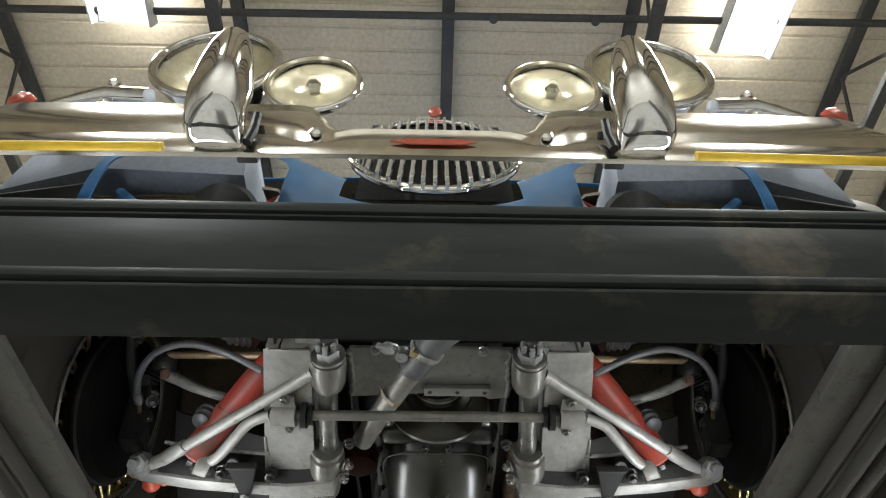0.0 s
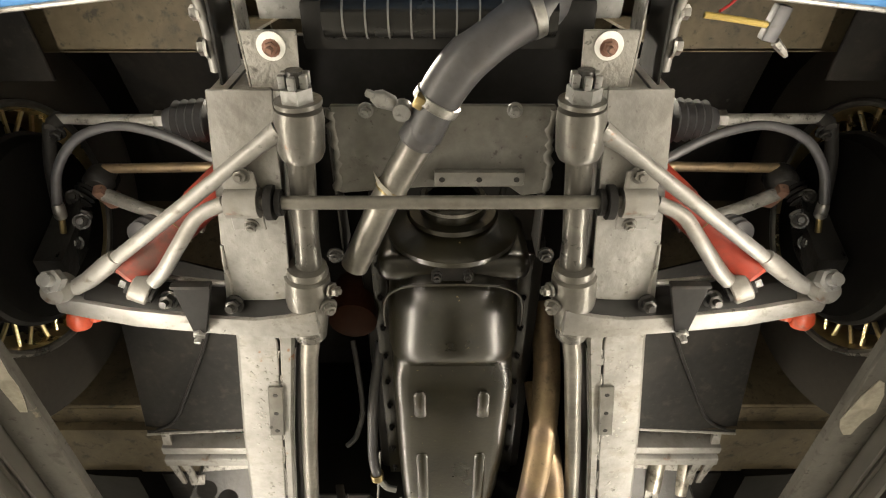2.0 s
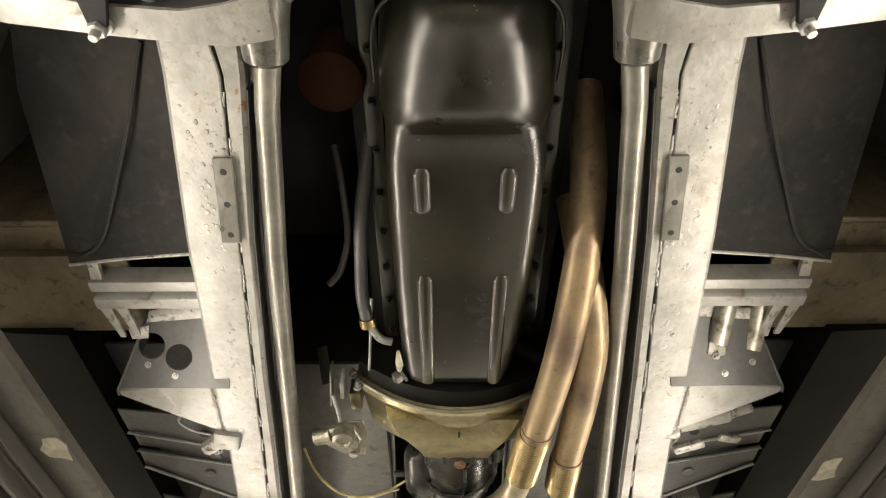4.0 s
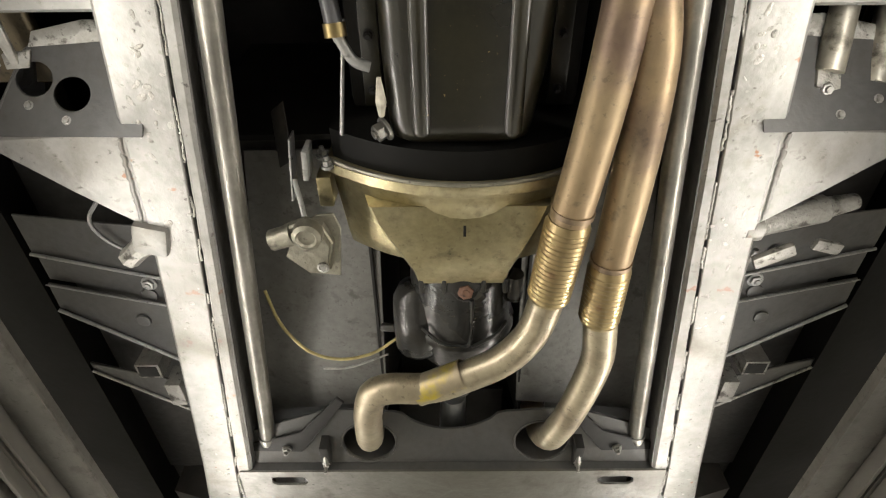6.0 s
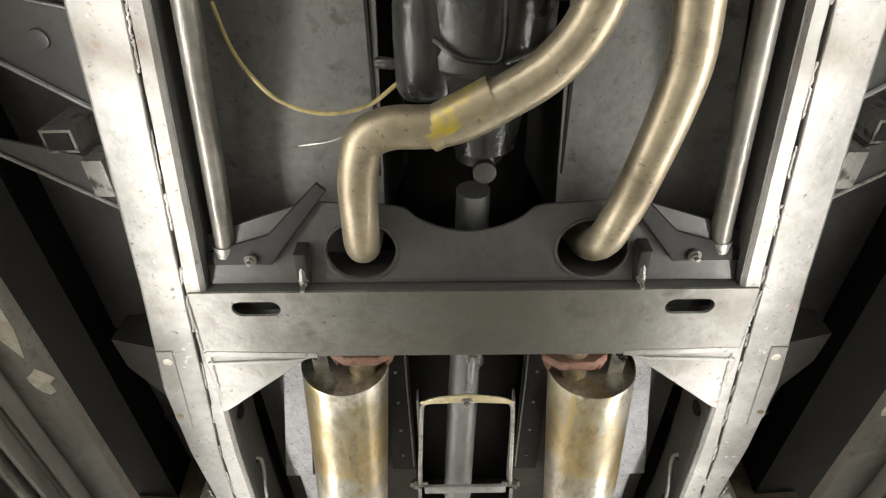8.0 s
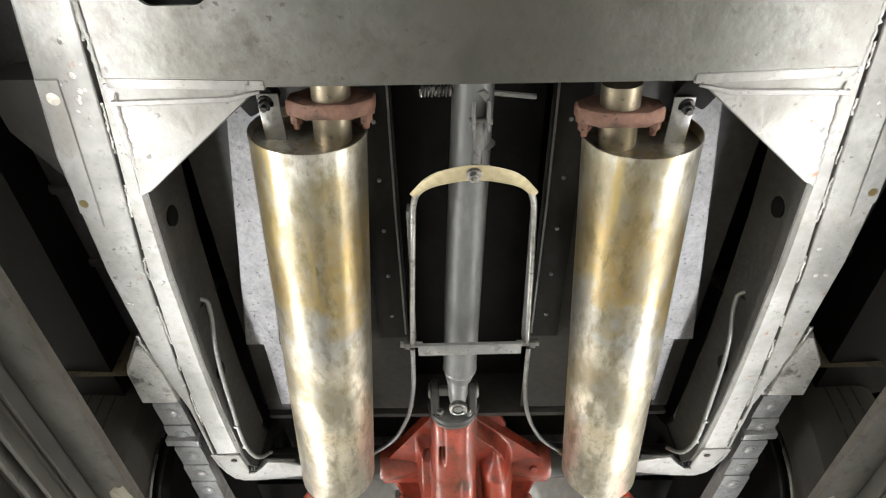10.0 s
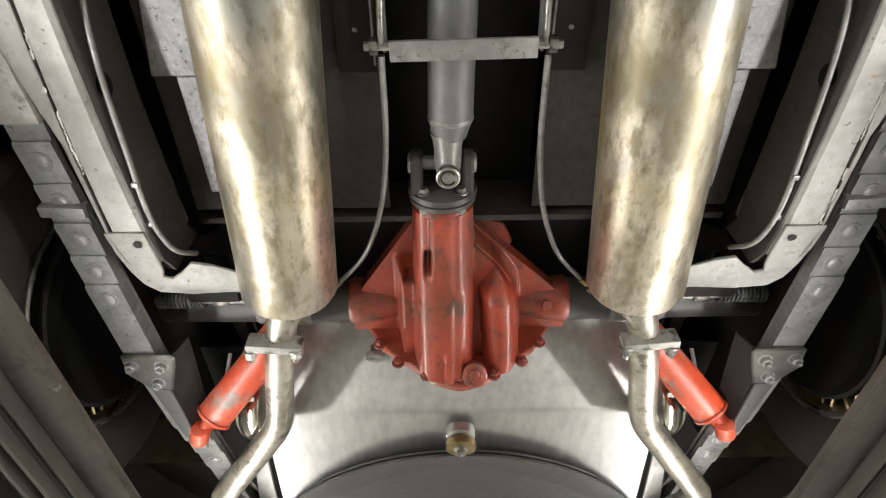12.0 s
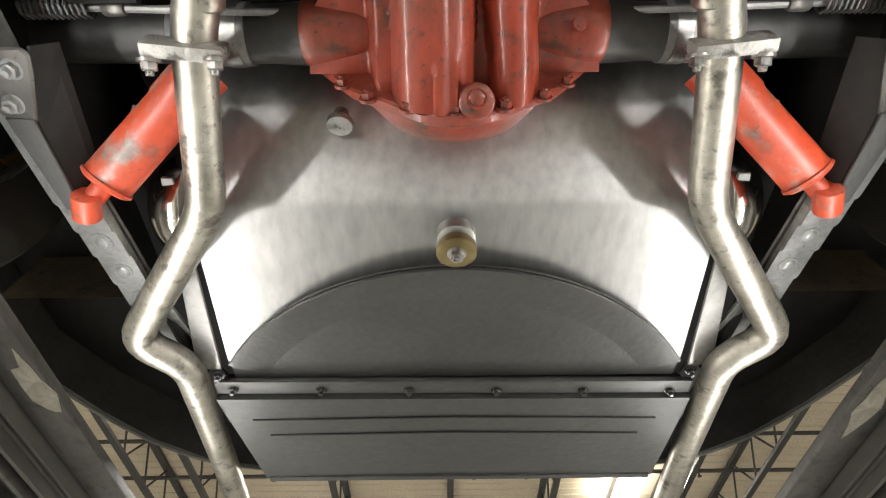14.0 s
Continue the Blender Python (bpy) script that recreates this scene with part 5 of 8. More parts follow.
nose = loft([[(c - w - 0.012, y, z + 0.045), (c - w, y, z + 0.003), (c - w + 0.004, y, z), (c + w - 0.004, y, z), (c + w, y, z + 0.003), (c + w + 0.012, y, z + 0.045)] for y, c, w, z in ((1.425, 0.010, 0.126, 1.9045), (1.45, 0.010, 0.116, 1.8985), (1.50, 0.013, 0.094, 1.9035), (1.55, 0.015, 0.073, 1.914), (1.579, 0.016, 0.068, 1.922))])
part("housing_nose", nose, ALLOY, bl, smooth=24)
part("drain_slit", box((0.018, 1.462, 1.8985), (0.004, 0.018, 0.003), bev=0.0005), BLACK, bl)
for xx, yy, zz in ((-0.188, 1.386, 1.985), (-0.176, 1.386, 1.955), (0.2, 1.386, 1.98)):
    part("bolt", bolt((xx, yy, zz), (0, -1, 0), 0.007, 0.008), GREYSTEEL, bl)
part("ear", box((-0.184, 1.428, 1.972), (0.022, 0.050, 0.045), bev=0.004), ALLOY, bl)
part("lock_plate", box((-0.203, 1.378, 1.955), (0.008, 0.045, 0.04), (0, 0, 4), bev=0.002), GREYSTEEL, bl)
# bracket casting on its left
sl = part("starter_bracket", plate([(-0.243, 1.500, 1.889), (-0.212, 1.532, 1.889), (-0.164, 1.538, 1.889), (-0.154, 1.450, 1.889), (-0.162, 1.424, 1.889), (-0.188, 1.426, 1.889), (-0.222, 1.455, 1.889)], (0, 0, 0.004), 0.001), ALLOY_DULL, car, "dull cast alloy starter nose bracket")
part("casting", loft([[(-0.198 + (x + 0.198) * k, 1.472 + (y - 1.472) * k, z) for x, y in ((-0.234, 1.441), (-0.203, 1.428), (-0.178, 1.437), (-0.165, 1.468), (-0.175, 1.517), (-0.189, 1.519), (-0.216, 1.492), (-0.236, 1.470))] for z, k in ((1.889, 1.02), (1.880, 1.0), (1.876, 0.93), (1.8755, 0.86), (1.871, 0.82))]), ALLOY_DULL, sl, smooth=25)
part("boss", lathe([(0, 0.022), (0.016, 0.021), (0.020, 0.015), (0.016, 0.012)], (-0.198, 1.445, 1.876), (0, 0, -1), 24), ALLOY_DULL, sl)
part("boss", lathe([(0, 0.016), (0.034, 0.016), (0.037, 0.012)], (-0.222, 1.452, 1.880), (-0.9, 0.3, 0), 18), ALLOY_DULL, sl)
part("screw", lathe([(0, 0.009), (0.004, 0.009), (0.0045, 0.006), (0.003, 0.005)], (-0.184, 1.506, 1.872), (0, 0, -1), 16), STEEL, sl)
part("stud", tube([(-0.238, 1.459, 1.885), (-0.257, 1.461, 1.885)], 0.008, 12), ALLOY_DULL, sl)
part("stud", tube([(-0.238, 1.474, 1.887), (-0.260, 1.477, 1.887)], 0.007, 12), ALLOY_DULL, sl)
part("hose_bracket", plate([(-0.245, 1.30, 1.96), (-0.222, 1.28, 1.95), (-0.218, 1.36, 1.93), (-0.24, 1.375, 1.935)], (0, 0, 0.004), 0.001), INNERWING, sl)
part("blade", box((-0.222, 1.375, 1.94), (0.003, 0.10, 0.03), (0, 0, 6), 0.0008), GREYSTEEL, sl)
part("pipe", tube([(-0.205, 1.432, 1.892), (-0.208, 1.41, 1.90), (-0.218, 1.385, 1.92)], 0.004, 8, 0.01), GREYSTEEL, sl)
sl.location += Vector((-0.007, 0.020, 0.028))
# gearbox
gb = part("gearbox", loft([[(0.018 + r * cx * math.cos(a), y, zc + r * math.sin(a)) for a in [2 * math.pi * k / 24 for k in range(24)]] for y, r, cx, zc in (
    (1.565, 0.070, 1.10, 1.995), (1.575, 0.078, 1.12, 1.998), (1.60, 0.078, 1.12, 1.998), (1.64, 0.080, 1.12, 2.0), (1.70, 0.080, 1.10, 2.0), (1.712, 0.087, 1.10, 2.0), (1.728, 0.087, 1.10, 2.0), (1.735, 0.080, 1.08, 2.0), (1.785, 0.077, 1.05, 2.0), (1.795, 0.066, 1.0, 2.0), (1.80, 0.055, 1.0, 2.0), (1.86, 0.046, 1.0, 2.0))]), GEARBOX, car, "dark ribbed cast gearbox behind the bell housing")
for xx in (-0.048, -0.012, 0.05, 0.085):
    part("rib", box((xx, 1.585, 1.945), (0.008, 0.03, 0.05), bev=0.003), GEARBOX, gb)
part("side_boss", lathe([(0, 0.010), (0.008, 0.030), (0.03, 0.041), (0.07, 0.044), (0.135, 0.045), (0.145, 0.040), (0.15, 0.020)], (-0.062, 1.628, 1.985), (0.04, 1, -0.08), 28), GEARBOX, gb, smooth=60)
part("casting_seam", tube([(0.032, 1.612, 1.918), (0.034, 1.68, 1.917), (0.030, 1.712, 1.911), (-0.02, 1.708, 1.915), (-0.050, 1.690, 1.935)], 0.0035, 8, 0.012), GEARBOX, gb)
part("seam_rib", tube([(0.034, 1.712, 1.911), (0.075, 1.700, 1.925), (0.095, 1.690, 1.950)], 0.003, 8, 0.012), GEARBOX, gb)
part("plug_boss", lathe([(0, 0.022), (0.008, 0.020)], (0.022, 1.595, 1.930), (0, -0.15, -1), 20), GEARBOX, gb)
part("side_boss", lathe([(0, 0.016), (0.05, 0.016), (0.055, 0.010)], (0.105, 1.60, 1.97), (0, 1, 0), 16), GEARBOX, gb)
part("drain_plug", bolt((0.022, 1.595, 1.923), (0, -0.15, -1), 0.013, 0.009, 0.002), RUSTED, gb, "rusty brass gearbox drain plug")
part("speedo_drive", lathe([(0, 0.008), (0.03, 0.008), (0.034, 0.005)], (-0.095, 1.735, 1.98), (-1, -0.1, 0), 12), GEARBOX, gb)
part("output_flange", lathe([(0, 0.035), (0.02, 0.035), (0.025, 0.028)], (0.012, 1.86, 2.0), (0, 1, 0), 20), GEARBOX, gb)
part("joint_nut", lathe([(0, 0.017), (0.01, 0.017), (0.012, 0.011)], (0.018, 1.885, 1.965), (0, 0, -1), 18), GREYBLACK, gb)
part("speedo_cable", tube([(-0.33, 1.66, 2.0), (-0.31, 1.72, 1.975), (-0.26, 1.775, 1.955), (-0.20, 1.795, 1.955), (-0.14, 1.79, 1.97), (-0.10, 1.76, 1.98)], 0.0030, 8, 0.05), material("yellowed_plastic", (0.36, 0.30, 0.12), (0.22, 0.18, 0.08), 0.5, 0.0, 30, 0.05), car, "yellowed speedometer cable")
part("thin_cable", tube([(-0.25, 1.855, 1.99), (-0.2, 1.845, 1.98), (-0.12, 1.81, 1.985)], 0.002, 6, 0.05), STEEL, car)

# ---- exhaust ----
ex = part("exhaust_pipe", tube([(0.214, 0.86, 2.12), (0.214, 0.955, 2.005), (0.203, 1.055, 1.928), (0.186, 1.20, 1.885), (0.172, 1.32, 1.876), (0.157, 1.425, 1.872)], 0.028, 18, 0.06), PIPE_HOT, car, "heat-browned twin exhaust downpipe")
part("flex_section", lathe([(0.0, 0.0285)] + [p for k in range(17) for p in ((0.006 + 0.0078 * k, 0.0302), (0.0098 + 0.0078 * k, 0.0322))] + [(0.142, 0.029)], (0.1565, 1.424, 1.872), (-0.10, 0.99, 0.005), 20), FLEX_GOLD, ex, "ribbed straw-coloured flexible joint")
part("lower_pipe", tube([(0.143, 1.56, 1.873), (0.128, 1.645, 1.874), (0.085, 1.708, 1.874), (-0.03, 1.775, 1.873), (-0.105, 1.775, 1.876), (-0.138, 1.79, 1.878), (-0.153, 1.85, 1.884), (-0.158, 1.93, 1.899), (-0.163, 1.985, 1.918), (-0.166, 2.012, 1.955), (-0.168, 2.03, 2.04)], 0.0265, 18, 0.045), PIPE_GOLD, ex, "straw-tinted stainless link pipe")
part("yellow_mark", lathe([(0, 0.0268), (0.090, 0.0268)], (-0.058, 1.780, 1.8735), (0.87, -0.46, 0), 18, caps=False), material("yellow_chalk_mark", (0.41, 0.365, 0.265), (0.31, 0.26, 0.18), 0.42, 0.8, 8, 0.06, 60, (0.50, 0.40, 0.02), 0.52, 16, 0.20), ex, "faded yellow paint mark")
part("band", lathe([(0, 0.0295), (0.008, 0.0295)], (0.160, 1.408, 1.872), (-0.10, 0.99, 0), 18), PIPE_HOT, ex)
ex2 = part("exhaust_pipe", tube([(0.205, 1.02, 2.05), (0.221, 1.12, 1.93), (0.232, 1.20, 1.893), (0.233, 1.30, 1.882), (0.229, 1.42, 1.876), (0.225, 1.505, 1.874)], 0.028, 18, 0.06), PIPE_HOT, car, "heat-browned twin exhaust downpipe")
part("flex_section", lathe([(0.0, 0.0285)] + [p for k in range(13) for p in ((0.006 + 0.0077 * k, 0.0300), (0.0098 + 0.0077 * k, 0.0316))] + [(0.11, 0.0285)], (0.225, 1.503, 1.874), (0, 1, 0), 20), FLEX_GOLD, ex2, "ribbed straw-coloured flexible joint")
part("lower_pipe", tube([(0.227, 1.60, 1.875), (0.240, 1.70, 1.876), (0.229, 1.783, 1.880), (0.212, 1.890, 1.893), (0.194, 1.975, 1.912), (0.184, 2.012, 1.95), (0.178, 2.03, 2.03)], 0.0265, 18, 0.035), PIPE_GOLD, ex2, "straw-tinted stainless link pipe")
part("band", lathe([(0, 0.030), (0.008, 0.030)], (0.225, 1.493, 1.874), (0, 1, 0), 18), PIPE_HOT, ex2)

for s in (-1, 1):
    a = Vector((s * 0.227, 2.293 if s < 0 else 2.306, 1.945))
    b = Vector((s * 0.288, 3.100, 1.948))
    d = (b - a).normalized()
    L = (b - a).length
    R = 0.0785
    sil = part("silencer", lathe([(-0.012, R - 0.003), (-0.026, R - 0.002), (-0.026, R), (-0.022, R + 0.0008), (-0.014, R), (L * 0.3, R), (L * 0.6, R), (L - 0.012, R), (L - 0.004, R - 0.004), (L, R - 0.014), (L + 0.001, 0.03)], a, d, 56), STAINLESS, car, "heat-tinted stainless silencer, straw and grey smears")
    # near-black cap in place of the shaded inside of the silencer's mouth
    part("front_cap", lathe([(0.020, R - 0.003), (0.022, 0.01)], a, d, 32), DEEP_BLACK, sil)
    e = a + Vector((-s * 0.033, 0.004 if s > 0 else 0, 0))
    part("inlet_pipe", tube([e + d * 0.03, e - d * 0.10], 0.026, 18), PIPE_GOLD, sil)
    fg = part("joint_flange", plate([tuple(e - d * 0.050 + Vector((x, 0, z))) for x, z in ((-0.058, -0.012), (-0.03, -0.034), (0.03, -0.034), (0.058, -0.012), (0.058, 0.012), (0.03, 0.034), (-0.03, 0.034), (-0.058, 0.012))], -d * 0.02, 0.003), RUSTED, sil, "rusty brown pipe flange")
    for sx in (-0.046, 0.046):
        part("flange_bolt", bolt(e - d * 0.050 + Vector((sx, 0, -0.006)), d, 0.009, 0.014, 0.008), RUSTED, fg)
    part("hanger_strap", box(a + Vector((s * 0.040, -0.036, -0.012)), (0.028, 0.085, 0.003), (0, 0, 0), 0.0008), STEEL, sil)
    part("hanger_rubber", box((s * 0.283, 2.224, 1.948), (0.050, 0.030, 0.026), (10, 0, s * 28), 0.006), RUBBER, sil)
    part("hanger_bolt", bolt(a + Vector((s * 0.044, -0.066, -0.014)), (0, 0.2, -1), 0.008, 0.008), GEARBOX, sil)
    # tailpipe
    tp = part("tailpipe", tube([b - d * 0.01, (s * 0.318, 3.18, 1.938), (s * 0.338, 3.29, 1.93), (s * 0.358, 3.425, 1.915), (s * 0.532, 3.662, 1.885), (s * 0.464, 3.732, 1.890), (s * 0.50, 4.08, 1.93), (s * 0.52, 4.35, 1.94)], 0.0268, 18, 0.04), PIPE, car, "bent stainless tailpipe")
    part("sleeve", lathe([(0, 0.0285), (0.055, 0.0285), (0.058, 0.026)], b + Vector((s * 0.006, 0.0, -0.001)), (s * 0.2, 1, -0.05), 18), PIPE, tp)
    cl = part("tail_clamp", box((s * 0.325, 3.196, 1.916), (0.096, 0.018, 0.034), (0, 0, -s * 6), 0.004), SILVER_DIRTY, tp, "steel clamp bracket round the tailpipe")
    for sx in (-0.042, 0.036):
        part("clamp_bolt", bolt((s * 0.325 + sx, 3.207, 1.905), (0, 0.9, -0.5), 0.010, 0.010, 0.006), STEEL, cl)

# ---- propshaft, axle ----
ps = part("propshaft", tube([(0.004, 1.93, 1.985), (-0.002, 2.25, 1.99), (-0.013, 2.60, 1.998), (-0.018, 2.815, 2.003), (-0.020, 2.845, 2.004)], (0.026, 0.0295, 0.0325, 0.033, 0.026), 24), SHAFTPAINT, car, "grey painted propeller shaft")
part("seam_ring", lathe([(0, 0.0330), (0.004, 0.0345), (0.008, 0.0330)], (-0.018, 2.812, 2.003), (0, 1, 0), 20), GREYSTEEL, ps)
part("yoke", loft([[(-0.022 + w * math.cos(a), y, 2.004 + h * math.sin(a)) for a in [2 * math.pi * k / 20 for k in range(20)]] for y, w, h in ((2.838, 0.027, 0.027), (2.852, 0.023, 0.026), (2.868, 0.021, 0.036), (2.888, 0.021, 0.039), (2.906, 0.018, 0.039), (2.915, 0.010, 0.035))]), GREYSTEEL, ps, smooth=50)
cap = part("bearing_cap", lathe([(0, 0.018), (0.010, 0.018), (0.012, 0.0155), (0.010, 0.014), (0.009, 0.004)], (-0.022, 2.892, 1.967), (0, 0, -1), 24), STEEL, ps)
part("circlip", tube([(-0.022 + 0.011 * math.cos(a), 2.892 + 0.011 * math.sin(a), 1.9565) for a in [0.5 + 5.2 * k / 16 for k in range(17)]], 0.0016, 6), GEARBOX, cap)
part("cross", lathe([(-0.05, 0.011), (0.05, 0.011)], (-0.028, 2.892, 2.006), (1, 0, 0), 14), GREYSTEEL, ps)
part("sliding_joint", lathe([(0, 0.017), (0.12, 0.019), (0.125, 0.026)], (0.006, 2.19, 1.988), (0, 1, 0), 18), GREYSTEEL, ps)
part("grease_nipple", tube([(0.010, 2.205, 1.972), (0.010, 2.205, 1.955)], 0.006, 8), STEEL, ps)
for s in (-1, 1):
    ear = [(-0.031 + s * 0.030, 2.936, 1.976), (-0.031 + s * 0.030, 2.936, 2.040)] + [(-0.031 + s * 0.030, 2.894 - 0.022 * math.sin(a), 2.008 + 0.024 * math.cos(a)) for a in [math.pi * k / 8 for k in range(9)]]
    part("flange_yoke", plate(ear, (s * 0.018, 0, 0), 0.004), GREYBLACK, ps)
    part("trunnion_cap", lathe([(0, 0.016), (0.004, 0.015), (0.005, 0.010)], (-0.031 + s * 0.048, 2.894, 2.008), (s, 0, 0), 16), GREYSTEEL, ps)
fy = part("companion_flange", lathe([(0, 0.048), (0.003, 0.054), (0.012, 0.055), (0.014, 0.050), (0.016, 0.054), (0.024, 0.053), (0.027, 0.047)], (-0.031, 2.930, 2.008), (0, 1, 0), 36), GREYBLACK, ps)
for k in range(4):
    aa = math.pi / 4 + math.pi / 2 * k
    part("flange_bolt", bolt((-0.031 + 0.041 * math.cos(aa), 2.929, 2.008 + 0.041 * math.sin(aa)), (0, -1, 0), 0.0075, 0.008, 0), STEEL, fy)
    part("flange_nut", lathe([(0, 0.008), (0.009, 0.008), (0.010, 0.006)], (-0.031 + 0.041 * math.cos(aa), 2.957, 2.008 + 0.041 * math.sin(aa)), (0, 1, 0), 6), STEEL, fy)
# return spring and rod above the silencer inlets
rs_ = part("return_spring", tube([(-0.075 + 0.0009 * k, 2.235 + 0.007 * math.sin(k * 1.15), 1.985 + 0.007 * math.cos(k * 1.15)) for k in range(76)], 0.0016, 5), STEEL, car, "small coiled return spring")
part("rod", tube([(-0.006, 2.235, 1.985), (0.085, 2.245, 1.985)], 0.004, 8), GREYSTEEL, rs_)
part("nut", lathe([(0, 0.011), (0.014, 0.011)], (0.008, 2.232, 1.976), (0, 0.3, -1), 6), STEEL, rs_)
for sx in (-0.010, 0.010):
    part("fork", box((0.008 + sx, 2.262, 1.960), (0.005, 0.040, 0.022), (-20, 0, 0), 0.002), GREYSTEEL, rs_)
part("fork_pin", tube([(-0.008, 2.268, 1.958), (0.024, 2.268, 1.958)], 0.005, 10), STEEL, rs_)
part("adjuster", tube([(0.006, 2.272, 1.955), (0.000, 2.308, 1.905)], 0.0075, 12), GREYSTEEL, rs_)
# safety loop round the shaft
lp = part("propshaft_loop", tube([(-0.106, 2.70, 1.955), (-0.094, 2.46, 1.948), (-0.088, 2.37, 1.928), (-0.066, 2.328, 1.905), (-0.002, 2.308, 1.895), (0.062, 2.328, 1.905), (0.085, 2.37, 1.928), (0.093, 2.46, 1.948), (0.102, 2.70, 1.955)], 0.0048, 10, 0.04, flat=1.0), STEEL, car, "thin steel safety loop under the propeller shaft")
part("loop_strip", tube([(-0.087, 2.362, 1.922), (-0.062, 2.326, 1.901), (-0.002, 2.306, 1.891), (0.058, 2.326, 1.901), (0.084, 2.362, 1.922)], (0.006, 0.0115, 0.0135, 0.0115, 0.006), 12, 0.03, flat=0.45), material("cream_strap", (0.48, 0.42, 0.26), (0.40, 0.34, 0.2), 0.5, 0.2, 20, 0.1), lp, "cream strap end")
part("bolt", bolt((-0.004, 2.31, 1.884), (0, 0.3, -1), 0.008, 0.007, 0.002), STEEL, lp)
part("cross_bar", box((-0.002, 2.70, 1.945), (0.185, 0.026, 0.008), (0, 0, -1), 0.002), GREYSTEEL, lp)
for s in (-1, 1):
    part("pivot_bolt", tube([(s * 0.085 - 0.002, 2.698, 1.955), (s * 0.125 - 0.002, 2.698, 1.955)], 0.006, 8), STEEL, lp)
    part("nut", lathe([(0, 0.011), (0.010, 0.011)], (s * 0.108 - 0.002, 2.698, 1.955), (s, 0, 0), 6), STEEL, lp)
    part("side_strip", box((s * 0.100 - 0.002, 2.57, 1.985), (0.004, 0.28, 0.03), (-5, 0, 0), 0.001), GREYSTEEL, lp)
    # brake cable
    part("handbrake_cable", tube([(s * 0.106, 2.71, 1.955), (s * 0.110, 2.85, 1.975), (s * 0.13, 2.98, 2.0), (s * 0.17, 3.09, 2.02), (s * 0.232, 3.165, 2.035)], 0.0045, 8, 0.08), GREYSTEEL, car, "grey handbrake cable")
    part("cable_end", lathe([(0, 0.007), (0.02, 0.008), (0.022, 0.004)], (s * 0.222, 3.153, 2.033), (s * 0.7, 0.7, 0.1), 10), BRASS, car)

# axle casing
ax = part("rear_axle", lathe([(y, r) for y, r in ((-0.64, 0.036), (-0.25, 0.040), (-0.20, 0.043), (-0.19, 0.02), (0.19, 0.02), (0.20, 0.043), (0.25, 0.040), (0.64, 0.036))], (0.0, 3.222, 2.052), (1, 0, 0), 28), GREYBLACK, car, "dark axle tube with a red differential casing")
for s in (-1, 1):
    part("axle_sleeve", lathe([(0, 0.043), (0.10, 0.043), (0.104, 0.041)], (s * 0.285, 3.222, 2.052), (s, 0, 0), 28), GREYSTEEL, ax)
    part("pipe_band", lathe([(0, 0.0445), (0.022, 0.0445)], (s * 0.295, 3.222, 2.052), (s, 0, 0), 28), STEEL, ax)
    part("brake_rod", tube([(s * 0.235, 3.190, 2.04), (s * 0.30, 3.178, 2.005), (s * 0.46, 3.172, 2.003), (s * 0.56, 3.170, 2.003)], 0.0052, 8, 0.02), GREYSTEEL, ax)
    part("adjuster_sleeve", lathe([(0, 0.0085), (0.006, 0.0105), (0.022, 0.0105), (0.028, 0.0085)], (s * 0.425, 3.173, 2.003), (s, 0, 0), 10), OILSTEEL, ax)
    part("rod_spring", tube([(s * (0.468 + 0.00105 * k), 3.171 + 0.013 * math.sin(k * 0.9), 2.003 + 0.013 * math.cos(k * 0.9)) for k in range(86)], 0.0024, 6), SHAFTPAINT, ax)
    part("bump_bracket", plate([(s * 0.395, 3.10, 1.985), (s * 0.50, 3.10, 1.985), (s * 0.49, 3.165, 1.99), (s * 0.40, 3.165, 1.99)], (0, 0, 0.012), 0.002), INNERWING, car)
CX = -0.003
NX = -0.031  # the pinion nose sits off the cover's centre


def ease(a, b, v):
    k = min(1.0, max(0.0, (v - a) / (b - a)))
    return k * k * (3 - 2 * k)


def belly(x, c, w, power):
    """1 on the middle of a rounded swell of half width w, 0 at its edges."""
    k = abs((x - c) / w)
    return (1 - k ** power) ** (1 / power) if k < 1 else 0.0


